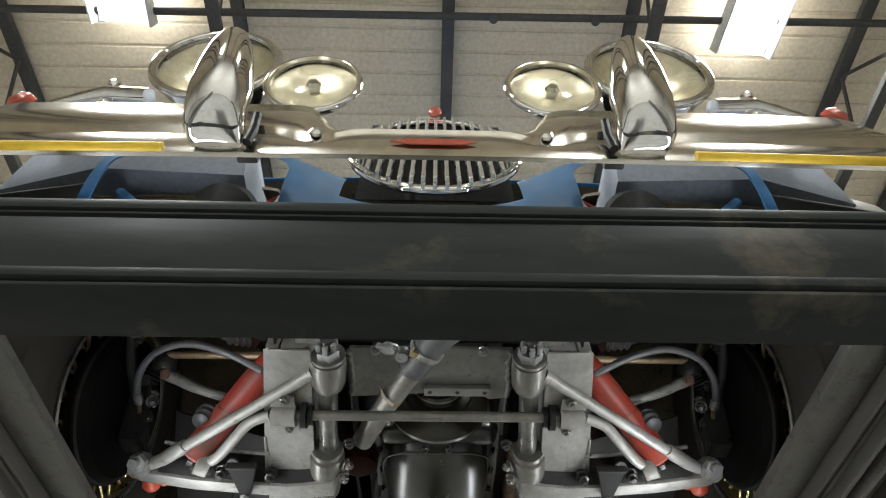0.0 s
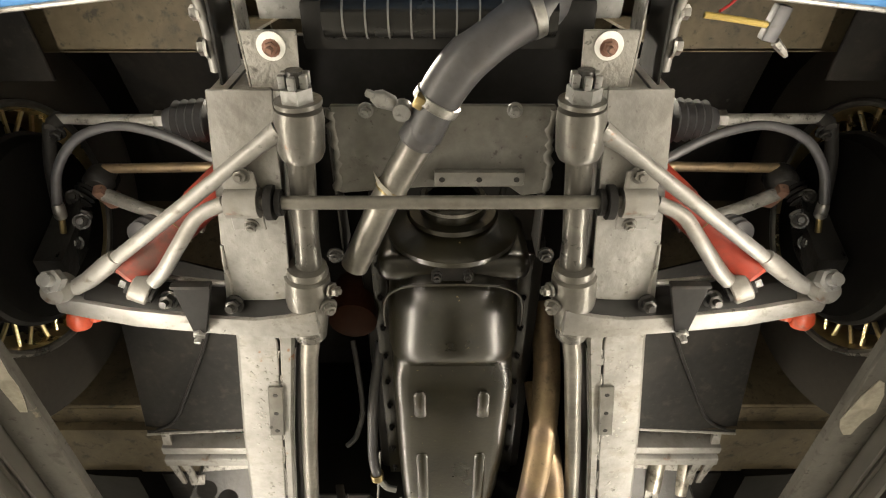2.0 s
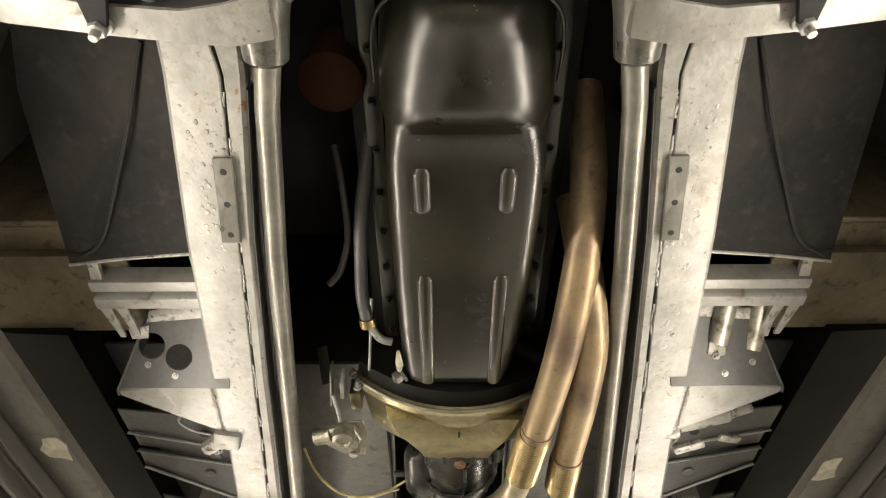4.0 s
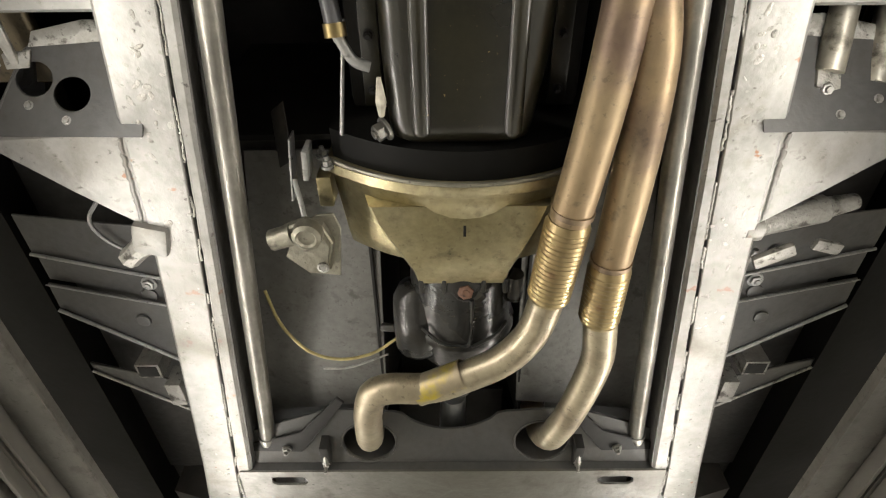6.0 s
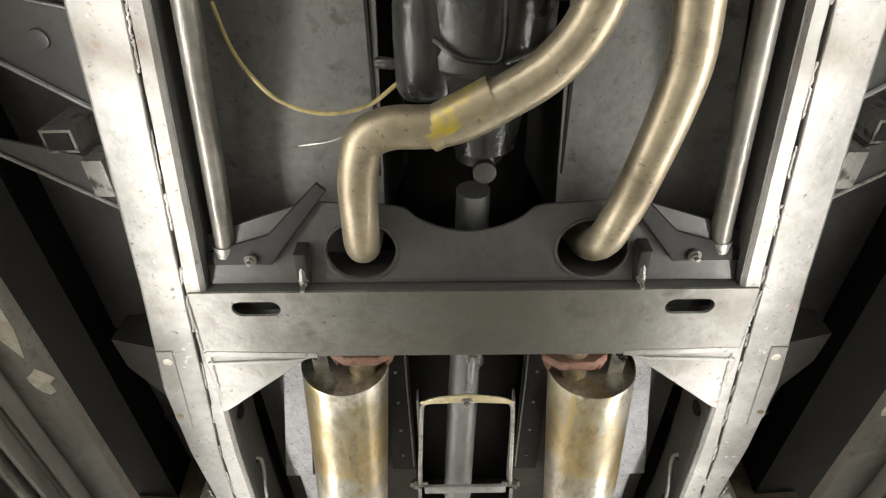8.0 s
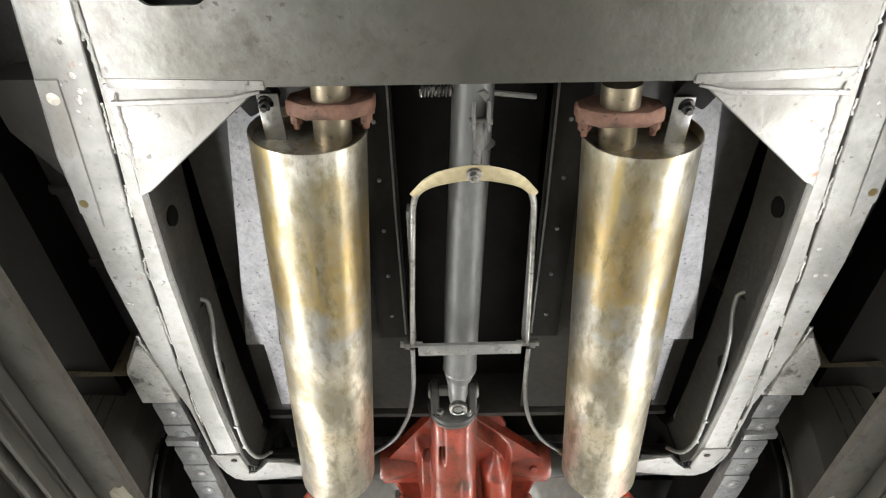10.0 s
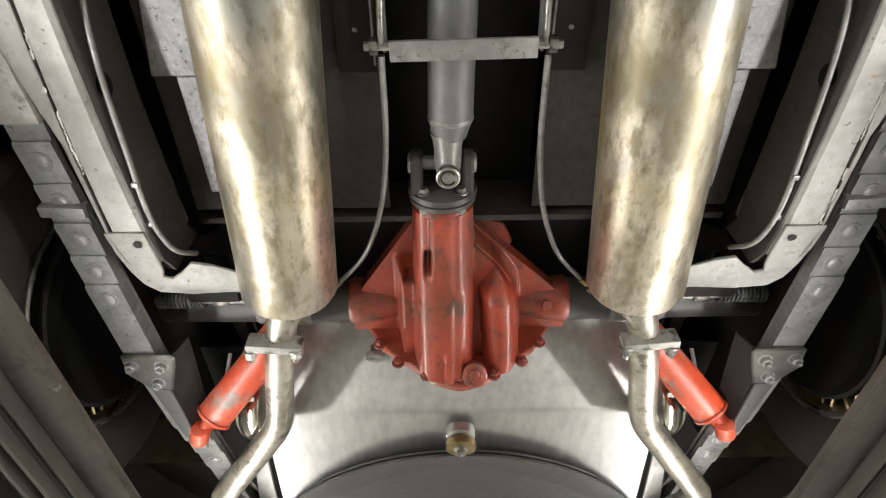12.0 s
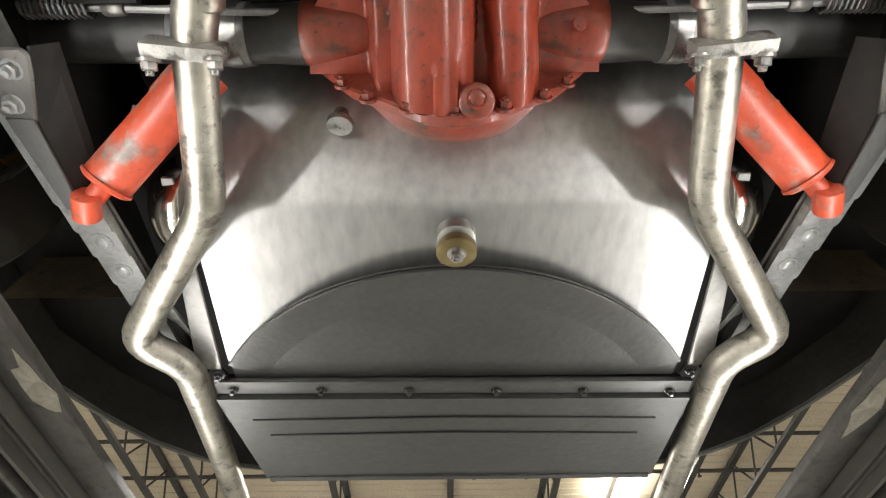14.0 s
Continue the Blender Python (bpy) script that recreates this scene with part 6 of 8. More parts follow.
def casing_z(x, y):
    """Underside of the cast casing: flat webs, the nose and its belly, a swollen lobe, ridges and pockets."""
    z = 2.034 - 0.012 * ease(3.17, 3.26, y)
    # raised field on one flank, bounded by a curved ridge
    edge = at((2.96, 3.03, 3.085, 3.12, 3.15, 3.235, 3.30), (0.0, 0.018, 0.070, 0.094, 0.103, 0.109, 0.112), y)
    if x > -0.03:
        z -= (0.034 + 0.038 * ease(3.08, 3.25, y)) * (1 - ease(edge - 0.007, edge + 0.004, x)) * ease(3.01, 3.05, y)
        z -= 0.007 * math.exp(-((x - edge + 0.007) / 0.0045) ** 2) * ease(3.02, 3.06, y)
    # shoulder on the other flank
    if x < 0:
        z -= (0.042 + 0.022 * ease(3.12, 3.26, y)) * ease(-0.122, -0.104, x) * ease(3.085, 3.105, y)
    # nose and belly
    wide = at((2.96, 3.0, 3.06, 3.13, 3.27), (0.0500, 0.0510, 0.0525, 0.0540, 0.0560), y)
    deep = at((2.96, 2.985, 3.05, 3.10, 3.14, 3.20, 3.27), (0.058, 0.066, 0.074, 0.090, 0.106, 0.126, 0.142), y)
    z = min(z, 2.034 - deep * belly(x, NX, wide, 3.6))
    # swollen lobe beside the belly
    grow = ease(3.100, 3.140, y)
    if grow > 0:
        z = min(z, 2.034 - (0.045 + 0.050 * grow + 0.034 * ease(3.14, 3.27, y)) * belly(x, 0.064 + 0.006 * ease(3.12, 3.25, y), 0.012 + 0.025 * grow, 2.6))
    # flat pad with a stepped edge, a shallow groove, a slot and a round pocket
    z -= 0.0045 * ease(-0.078, -0.072, x) * (1 - ease(-0.018, -0.013, x)) * ease(3.120, 3.128, y)
    z += 0.004 * math.exp(-((x + 0.052) / 0.0035) ** 2) * (1 - ease(3.05, 3.08, y))
    z -= 0.005 * math.exp(-((x + 0.006) / 0.010) ** 2) * (1 - ease(3.09, 3.12, y))
    z += 0.026 * math.exp(-(((x + 0.057) / 0.0055) ** 4 + ((y - 3.058) / 0.021) ** 4))
    z += 0.024 * math.exp(-(((x + 0.089) / 0.0120) ** 4 + ((y - 3.112) / 0.0125) ** 4))
    return z


bm = bmesh.new()
rows_ = []
for k in range(91):
    y = 2.968 + 0.300 * k / 90
    xl = at((2.968, 2.975, 3.02, 3.035, 3.196, 3.27), (-0.0795, -0.0815, -0.083, -0.092, -0.200, -0.206), y)
    xr = at((2.968, 2.975, 3.02, 3.03, 3.196, 3.27), (0.0175, 0.0195, 0.020, 0.026, 0.194, 0.202), y)
    rows_.append([bm.verts.new((xl + (xr - xl) * i / 110, y, casing_z(xl + (xr - xl) * i / 110, y))) for i in range(111)])
for a, b in zip(rows_, rows_[1:]):
    for i in range(110):
        bm.faces.new((a[i], b[i], b[i + 1], a[i + 1]))
r = bmesh.ops.extrude_face_region(bm, geom=bm.faces[:])
for v in r["geom"]:
    if isinstance(v, bmesh.types.BMVert):
        v.co.z = 2.062
df = part("differential", bm, REDCAST, ax, "worn red-painted differential casing with ribs", smooth=55)
part("nose_collar", lathe([(0, 0.034), (0.001, 0.043), (0.006, 0.047), (0.012, 0.048)], (NX, 2.960, 2.012), (0, 1, 0), 32), REDCAST, df)
part("oil_seal", lathe([(0, 0.026), (0.010, 0.030)], (NX + 0.006, 2.955, 2.010), (0, 1, 0), 24), STEEL, df)
for s in (-1, 1):
    part("axle_ear", lathe([(-0.09, 0.024), (-0.05, 0.036), (0, 0.044), (0.018, 0.047), (0.026, 0.043)], (CX + s * 0.182, 3.22, 2.052), (s, 0, 0), 28), REDCAST, df)
part("top_rib", plate([(CX + 0.025, 3.02, 2.058), (CX + 0.080, 3.045, 2.058), (CX + 0.098, 3.085, 2.058), (CX + 0.085, 3.11, 2.058), (CX + 0.04, 3.08, 2.058)], (0, 0, 0.008), 0.003), REDCAST, df)
# rear cover flange: the scalloped rim behind the casing
rim = []
for k in range(40):
    a = 2 * math.pi * k / 40
    ca, sa = math.cos(a), math.sin(a)
    ca, sa = math.copysign(abs(ca) ** 1.22, ca), math.copysign(abs(sa) ** 1.22, sa)
    wave = (1 + 0.018 * math.cos(10 * a)) * (1 - 0.085 * abs(math.sin(2 * a)))
    rim.append((CX + 0.192 * wave * ca, 3.268, 2.058 + 0.184 * wave * sa))
part("cover_flange", plate(rim, (0, 0.016, 0), 0.003), REDCAST, df)
part("rear_cover", lathe([(0, 0.13), (0.02, 0.125), (0.05, 0.10), (0.065, 0.05)], (CX, 3.284, 2.040), (0, 1, 0), 32), REDCAST, df)
for k in range(7):
    a = -math.pi / 2 + (k - 3) * 0.36
    part("cover_bolt", bolt((CX + 0.172 * math.cos(a), 3.266, 2.058 + 0.166 * math.sin(a)), (0, -1, 0), 0.0085, 0.009, 0.003), REDCAST, df)
# the filler boss on the casing
plug = part("filler_boss", lathe([(0, 0.024), (0.012, 0.022), (0.015, 0.018)], (CX + 0.024, 3.258, 1.898), (0, -0.7, -1), 20), REDCAST, df)
part("filler_plug", bolt((CX + 0.024, 3.248, 1.887), (0, -0.7, -1), 0.010, 0.006, 0), REDCAST, plug)
part("ear_stud", lathe([(0, 0.010), (0.006, 0.009)], (CX + 0.165, 3.20, 2.012), (0, -0.6, -1), 16), REDCAST, df)

# springs, plates, dampers
for s in (-1, 1):
    xc = lambda y: at((2.7, 3.03, 3.2, 3.62, 3.95), (0.577, 0.554, 0.544, 0.5025, 0.45), y)
    ls = part("leaf_spring", loft([[(s * (xc(y) - 0.0265), y, z), (s * (xc(y) + 0.0265), y, z), (s * (xc(y) + 0.0265), y, z + 0.006), (s * (xc(y) - 0.0265), y, z + 0.006)] for y, z in ((2.70, 1.921), (2.80, 1.9155), (3.03, 1.9105), (3.20, 1.9095), (3.62, 1.924), (3.95, 1.97))]), GREYSTEEL, car, "greasy laminated leaf spring with embossed leaf ends")
    for k, (y0, y1) in enumerate(((2.803, 3.62), (2.864, 3.56), (2.926, 3.50), (2.981, 3.45), (3.033, 3.40))):
        zk = lambda y: 1.9090 - 0.0047 * k + 0.006 * abs(3.2 - y) / 0.4
        leaf = loft([[(s * (xc(y) - w), y, zk(y)), (s * (xc(y) + w), y, zk(y)), (s * (xc(y) + w), y, zk(y) - h), (s * (xc(y) - w), y, zk(y) - h)] for y, w, h in ((y0, 0.0255, 0.0030), (y0 + 0.006, 0.0265, 0.0045), (3.1, 0.0265, 0.0045), (3.2, 0.0265, 0.0045), (3.3, 0.0265, 0.0045), (y1 - 0.006, 0.0265, 0.0045), (y1, 0.0255, 0.0030))])
        part("leaf", leaf, GREYSTEEL, ls)
        for yy in (y0 + 0.028, y1 - 0.03):
            part("leaf_button", lathe([(-0.001, 0.016), (0.0014, 0.0145), (0.0014, 0.0105), (0.0036, 0.008), (0.0042, 0.004)], (s * xc(yy), yy, zk(yy) - 0.0044), (0, 0, -1), 18), GREYSTEEL, ls)
    part("spring_clip", box((s * (xc(2.903) - 0.001), 2.903, 1.9035), (0.064, 0.018, 0.022), (0, 0, -s * 3), 0.003), GREYSTEEL, ls)
    up = part("spring_plate", plate([(s * 0.574, 3.180, 1.884), (s * 0.492, 3.180, 1.884), (s * 0.484, 3.188, 1.884), (s * 0.490, 3.21, 1.884), (s * 0.512, 3.272, 1.884), (s * 0.548, 3.264, 1.884), (s * 0.576, 3.228, 1.884)], (0, 0, -0.008), 0.003), OILSTEEL, car, "spring clamp plate with damper arm")
    for xx, yy in ((0.510, 3.204), (0.528, 3.246), (0.560, 3.202)):
        part("u_bolt_nut", bolt((s * xx, yy, 1.876), (0, 0, -1), 0.0095, 0.009, 0.006), GREYSTEEL, up)
    part("damper_arm", plate([(s * 0.512, 3.265, 1.880), (s * 0.546, 3.262, 1.880), (s * 0.516, 3.385, 1.866), (s * 0.494, 3.402, 1.866)], (0, 0, -0.006), 0.0015), GREYBLACK, up)
    part("damper_arm_side", plate([(s * 0.484, 3.18, 1.884), (s * 0.512, 3.268, 1.880), (s * 0.496, 3.388, 1.866), (s * 0.484, 3.36, 1.915), (s * 0.478, 3.19, 1.93)], (s * 0.004, 0, 0), 0.001), BLACK, up)
    e0 = Vector((s * 0.492, 3.385, 1.868))
    e1 = Vector((s * 0.250, 3.17, 2.075))
    dd = (e1 - e0).normalized()
    sh = part("rear_damper", lathe([(0.035, 0.012), (0.037, 0.030), (0.042, 0.0335), (0.17, 0.0335), (0.174, 0.036), (0.24, 0.036)], e0, dd, 28), REDPAINT, car, "red telescopic rear damper, paint worn")
    part("lower_eye", lathe([(-0.020, 0.015), (-0.018, 0.018), (0.018, 0.018), (0.020, 0.015)], e0, (s * 0.3, 0.9, 0.0), 20), REDPAINT, sh)
    part("stem", tube([e0, e0 + dd * 0.045], 0.014, 12), REDPAINT, sh)
    part("lip", lathe([(0, 0.03), (0.004, 0.036), (0.008, 0.036), (0.01, 0.032)], e0 + dd * 0.034, dd, 28), REDPAINT, sh)
    part("stud", tube([(s * 0.452, 3.335, 1.93), (s * 0.45, 3.30, 1.99)], 0.004, 8), SILVER_DIRTY, up)

# ---- fuel tank and spare-wheel tray ----
nx = 24


def tank_pt(x, v):
    """The tank's lower face: v from 0 at its top front to 1 at the arc of the spare-wheel tray."""
    R = 0.492
    yend = 3.543 + R - math.sqrt(max(1e-6, R * R - min(abs(x), 0.415) ** 2)) + 0.05 * (1 - min(1, abs(x) / 0.415) ** 2)
    prof_v, prof_y, prof_z = (0, 0.36, 0.40, 0.43, 0.46, 0.49, 0.56), (3.265, 3.441, 3.446, 3.450, 3.455, 3.461, 3.49), (2.135, 1.9717, 1.9672, 1.9644, 1.9622, 1.9607, 1.957)
    if v <= 0.56:
        return Vector((x, at(prof_v, prof_y, v), at(prof_v, prof_z, v)))
    k = (v - 0.56) / 0.44
    return Vector((x, 3.49 + (yend - 3.49) * k, 1.957 - 0.032 * k * (yend - 3.49) / 0.28))


vsteps = [0, 0.12, 0.24, 0.36, 0.38, 0.40, 0.43, 0.46, 0.49, 0.52, 0.56, 0.66, 0.78, 0.9, 1.0]
xsteps = [-0.412 + 0.824 * k / nx for k in range(nx + 1)]
tb = loft([[tank_pt(x, v) for x in xsteps] for v in vsteps], False, False)
r = bmesh.ops.extrude_face_region(tb, geom=tb.faces[:])
for v in r["geom"]:
    if isinstance(v, bmesh.types.BMVert):
        v.co.z += 0.02
tk = part("fuel_tank", tb, TANK, car, "bright brushed-metal fuel tank under the tail", smooth=30)
part("drain_boss", lathe([(0, 0.030), (0.02, 0.030), (0.023, 0.026)], (0.0, 3.492, 1.948), (0, 0.1, -1), 28), TANK, tk)
dp = part("drain_cap", lathe([(0, 0.029), (0.004, 0.031), (0.016, 0.031), (0.018, 0.027)], (0.0, 3.500, 1.922), (0, 0.1, -1), 28), BRASS, tk, "brass drain cap with a steel bolt")
part("cap_bolt", bolt((0.0, 3.502, 1.904), (0, 0.1, -1), 0.011, 0.010, 0.003), STEEL, dp)
part("sender_stud", lathe([(0, 0.012), (0.02, 0.012), (0.022, 0.021), (0.03, 0.019)], (-0.172, 3.335, 2.04), (0, 0.3, -1), 16), STEEL, tk)
for s in (-1, 1):
    part("tank_end", lathe([(0, 0.082), (0.004, 0.084), (0.03, 0.082), (0.052, 0.068), (0.064, 0.045), (0.068, 0.015)], (s * 0.412, 3.480, 2.008), (s, 0, 0), 36), CHROME_DULL, tk, "rounded polished tank end")
    part("tank_strap", plate([(s * 0.418, 3.40, 1.962), (s * 0.436, 3.40, 1.962), (s * 0.468, 3.775, 1.915), (s * 0.424, 3.775, 1.915)], (0, 0, 0.006), 0.0012), SILVER, car, "pale metal tank support strip")
    part("tail_frame", tube([(s * 0.50, 3.60, 1.945), (s * 0.468, 3.80, 1.93)], 0.012, 8), BLACK, car)
R = 0.490
disc = [(R * math.sin(a), 3.545 + R - R * math.cos(a)) for a in [-0.995 + 1.99 * k / 32 for k in range(33)]]
tray = holed_plate(disc + [(0.41, 3.815), (-0.41, 3.815)], [], 1.928, 0.005, GREYBLACK, "spare_wheel_tray", car, "dark painted spare-wheel tray with a bolted cover", zfun=lambda x, y: 0)
b = loft([[(rr * math.sin(a), 3.545 + R - rr * math.cos(a), z) for a in [-0.99 + 1.98 * k / 32 for k in range(33)]] for rr, z in ((R + 0.001, 1.9165), (R - 0.012, 1.917), (R - 0.045, 1.924), (R - 0.07, 1.9275))], False, False)
r = bmesh.ops.extrude_face_region(b, geom=b.faces[:])
for v in r["geom"]:
    if isinstance(v, bmesh.types.BMVert):
        v.co.z += 0.006
part("tray_rim", b, GREYBLACK, tray)
fl = part("cover_flange", box((-0.002, 3.822, 1.912), (0.885, 0.034, 0.012), (0, 0, 0.6), 0.003), GREYBLACK, tray)
for k in range(6):
    part("bolt", bolt((-0.41 + 0.1625 * k, 3.820 + 0.003 * k, 1.906), (0, 0, -1), 0.008, 0.007, 0.006), GEARBOX, fl)
for s in (-1, 1):
    part("corner_bolt", bolt((s * 0.43, 3.785, 1.91), (0, 0, -1), 0.008, 0.007, 0.006), GEARBOX, fl)
cv = part("tray_cover", loft([[(x, y, z) for x, y in ((-0.446, 3.842), (0.443, 3.850), (0.428, 4.118), (-0.404, 4.113))] for z in (1.899, 1.96)]), GREYBLACK, tray)
for y, w in ((3.905, 0.39), (3.955, 0.365)):
    part("swage_line", tube([(-w, y, 1.8985), (0, y - 0.006, 1.8975), (w, y + 0.004, 1.8985)], 0.0022, 6), BLACK, cv)
part("rear_lip", box((0.012, 4.115, 1.899), (0.82, 0.014, 0.01), bev=0.003), GREYBLACK, cv)
# ---- front suspension ----
for s in (-1, 1):
    # torsion bar from the wishbone to its anchor
    TB = [(s * 0.177, 0.35, 1.918), (s * 0.186, 0.42, 1.918), (s * 0.207, 0.70, 1.915), (s * 0.227, 0.80, 1.914), (s * 0.262, 1.06, 1.914), (s * 0.372, 1.995, 1.93)]
    bar = part("torsion_bar", tube(TB, (0.016, 0.017, 0.017, 0.0155, 0.0155, 0.0155), 16), SHAFT, car, "long steel torsion bar along the chassis rail")
    part("splined_sleeve", tube([(s * 0.186, 0.42, 1.918), (s * 0.187, 0.43, 1.918), (s * 0.197, 0.56, 1.916), (s * 0.201, 0.61, 1.916)], (0.022, 0.019, 0.018, 0.021), 16), OILSTEEL, bar)
    part("end_serration", lathe([(0, 0.0185), (0.018, 0.0185)], (s * 0.371, 1.985, 1.93), (s * 0.1, 1, 0), 20), STEEL, bar)
    # wishbone: front housing, strut, forged rear arm
    wb = part("lower_wishbone", lathe([(-0.03, 0.022), (-0.027, 0.030), (-0.012, 0.032), (0.03, 0.031), (0.04, 0.027), (0.043, 0.021)], (s * 0.180, 0.378, 1.912), (s * 0.08, 1, 0), 24), OILSTEEL, car, "oily silver forged lower wishbone of the front suspension")
    part("washer", lathe([(0, 0.030), (0.006, 0.030)], (s * 0.177, 0.346, 1.912), (0, -1, 0), 24), OILSTEEL, wb)
    cn = part("castle_nut", lathe([(0, 0.022), (0.018, 0.022)], (s * 0.177, 0.340, 1.910), (0, -1, 0), 6), GREYSTEEL, wb, "castellated steel nut")
    for k in range(6):
        a = math.pi * k / 3 + 0.5
        part("castle_tooth", box((s * 0.177 + 0.015 * math.cos(a), 0.314, 1.910 + 0.015 * math.sin(a)), (0.009, 0.016, 0.009), bev=0.0015), GREYSTEEL, cn)
    part("thread", tube([(s * 0.177, 0.334, 1.91), (s * 0.176, 0.302, 1.91)], 0.011, 12), GEARBOX, cn)
    part("strut", tube([(s * 0.205, 0.378, 1.905), (s * 0.235, 0.398, 1.90), (s * 0.50, 0.592, 1.888)], (0.014, 0.0105, 0.0105), 14), SILVER, wb)
    part("strut_fork", tube([(s * 0.470, 0.567, 1.889), (s * 0.483, 0.578, 1.888), (s * 0.520, 0.606, 1.886), (s * 0.548, 0.622, 1.885)], (0.012, 0.0145, 0.0135, 0.012), 14), SILVER, wb)
    AX = ((0.580, 0.615, 0.660), (0.540, 0.620, 0.672), (0.470, 0.637, 0.690), (0.360, 0.652, 0.704), (0.285, 0.658, 0.712), (0.240, 0.652, 0.716), (0.190, 0.640, 0.708))
    arm = loft([[(s * x, a + 0.019, 1.872), (s * x, b, 1.871), (s * x, b, 1.899), (s * x, a + 0.019, 1.899)] for x, a, b in AX])
    bevelled(arm, 0.005)
    fa = part("forged_arm", arm, SILVER, wb)
    web = loft([[(s * x, a + 0.0205, 1.877), (s * x, a + 0.0015, 1.904), (s * x, a + 0.006, 1.934), (s * x, a + 0.034, 1.934), (s * x, a + 0.034, 1.880)] for x, a, b in AX[1:]])
    bevelled(web, 0.003, 1)
    part("arm_web", web, BLACK, fa, "black front web of the forged arm")
    part("web_ridge", tube([(s * x, a - 0.001, 1.9335) for x, a, b in AX[1:]], 0.0042, 8, 0.02), SILVER_DIRTY, fa)
    part("tapped_boss", lathe([(0, 0.013), (0.006, 0.012), (0.0062, 0.005)], (s * 0.395, 0.640, 1.897), (0, -0.75, -0.7), 16), GREYBLACK, fa)
    part("rear_boss", lathe([(-0.045, 0.026), (-0.04, 0.034), (-0.01, 0.035), (0.015, 0.034), (0.04, 0.030), (0.085, 0.026), (0.09, 0.020)], (s * 0.207, 0.655, 1.907), (s * 0.09, 1, 0), 24), OILSTEEL, wb)
    part("collar", lathe([(0, 0.030), (0.008, 0.032), (0.016, 0.030)], (s * 0.202, 0.60, 1.910), (s * 0.09, 1, 0), 24), OILSTEEL, wb)
    for xx, yy in ((0.318, 0.655), (0.415, 0.645)):
        part("arm_bolt", bolt((s * xx, yy + 0.003, 1.888), (0, -0.35, -1), 0.011, 0.013, 0.010), GEARBOX, wb)
    part("pinch_bolt", bolt((s * 0.172, 0.66, 1.885), (-s * 0.5, 0.2, -1), 0.010, 0.010, 0.004), OILSTEEL, wb)
    part("pinch_bolt", bolt((s * 0.165, 0.635, 1.895), (-s * 1, 0, -0.4), 0.009, 0.010, 0.004), OILSTEEL, wb)
    part("bracket_bolt", bolt((s * 0.155, 0.575, 1.902), (0, 0, -1), 0.009, 0.008, 0.003), GEARBOX, wb)
    # ball joint
    bj = part("ball_joint", lathe([(0, 0.020), (0.02, 0.022), (0.035, 0.017)], (s * 0.566, 0.622, 1.895), (0, -0.25, -1), 20), SILVER, wb, "ball joint with castle nut and red boot")
    part("nut", lathe([(0, 0.018), (0.014, 0.018)], (s * 0.562, 0.600, 1.875), (0, -0.7, -1), 6), GREYSTEEL, bj)
    part("stud", tube([(s * 0.562, 0.592, 1.866), (s * 0.562, 0.582, 1.855)], 0.010, 10), GREYSTEEL, bj)
    part("red_boot", lathe([(0, 0.014), (0.008, 0.018), (0.022, 0.019), (0.032, 0.013)], (s * 0.566, 0.672, 1.893), (0, 0.9, -0.3), 18), REDPAINT, bj, "red rubber boot end")
    part("red_spot", lathe([(0, 0.010), (0.010, 0.009)], (s * 0.538, 0.678, 1.888), (0, 0.9, -0.3), 14), REDPAINT, bj)
    # bump stop bracket
    bs = part("bump_bracket", plate([(s * 0.392, 0.605, 1.866), (s * 0.334, 0.605, 1.866), (s * 0.358, 0.690, 1.858), (s * 0.378, 0.690, 1.858)], (0, 0, 0.006), 0.0015), RUBBER, car, "black bump-stop bracket")
    part("edge", box((s * 0.363, 0.603, 1.868), (0.058, 0.006, 0.014), bev=0.0015), INNERWING, bs)
    part("bump_bolt", bolt((s * 0.370, 0.690, 1.866), (0, 0.35, -1), 0.0095, 0.012, 0.010), GREYSTEEL, bs)
    # anti-roll bar clamp and link
    ck = part("roll_bar_clamp", loft([[(s * x, 0.476 + 0.021 * math.cos(a), 1.890 + 0.021 * math.sin(a)) for a in [2 * math.pi * k / 18 for k in range(18)]] for x in (0.288, 0.286, 0.246, 0.244)]), SILVER, car, "clamp holding the anti-roll bar to the rail")
    part("strap", plate([(s * 0.29, 0.430, 1.895), (s * 0.245, 0.430, 1.895), (s * 0.243, 0.52, 1.892), (s * 0.288, 0.52, 1.892)], (0, 0, -0.004), 0.001), SILVER, ck)
    part("bolt", bolt((s * 0.262, 0.435, 1.890), (0, -0.2, -1), 0.009, 0.008, 0.006), OILSTEEL, ck)
    part("bolt", bolt((s * 0.262, 0.512, 1.888), (0, 0.2, -1), 0.008, 0.007, 0.003), OILSTEEL, ck)
    part("rubber_bush", lathe([(0, 0.024), (0.010, 0.024)], (s * 0.234, 0.476, 1.890), (-s, 0, 0), 20), RUBBER, ck)
    part("stop_ring", lathe([(0, 0.0185), (0.007, 0.0185)], (s * 0.221, 0.476, 1.890), (-s, 0, 0), 20), RUBBER, ck)
    lk = part("roll_bar_link", lathe([(-0.014, 0.020), (-0.012, 0.0225), (0.012, 0.0225), (0.014, 0.020)], (s * 0.447, 0.622, 1.885), (s, -0.55, 0), 20), SILVER, car, "anti-roll bar drop link")
    part("bush", lathe([(-0.020, 0.016), (0.020, 0.016)], (s * 0.447, 0.622, 1.885), (s, -0.55, 0), 18), RUBBER, lk)
    part("nut", lathe([(0.02, 0.011), (0.03, 0.011)], (s * 0.447, 0.622, 1.885), (s, -0.55, 0), 6), GEARBOX, lk)
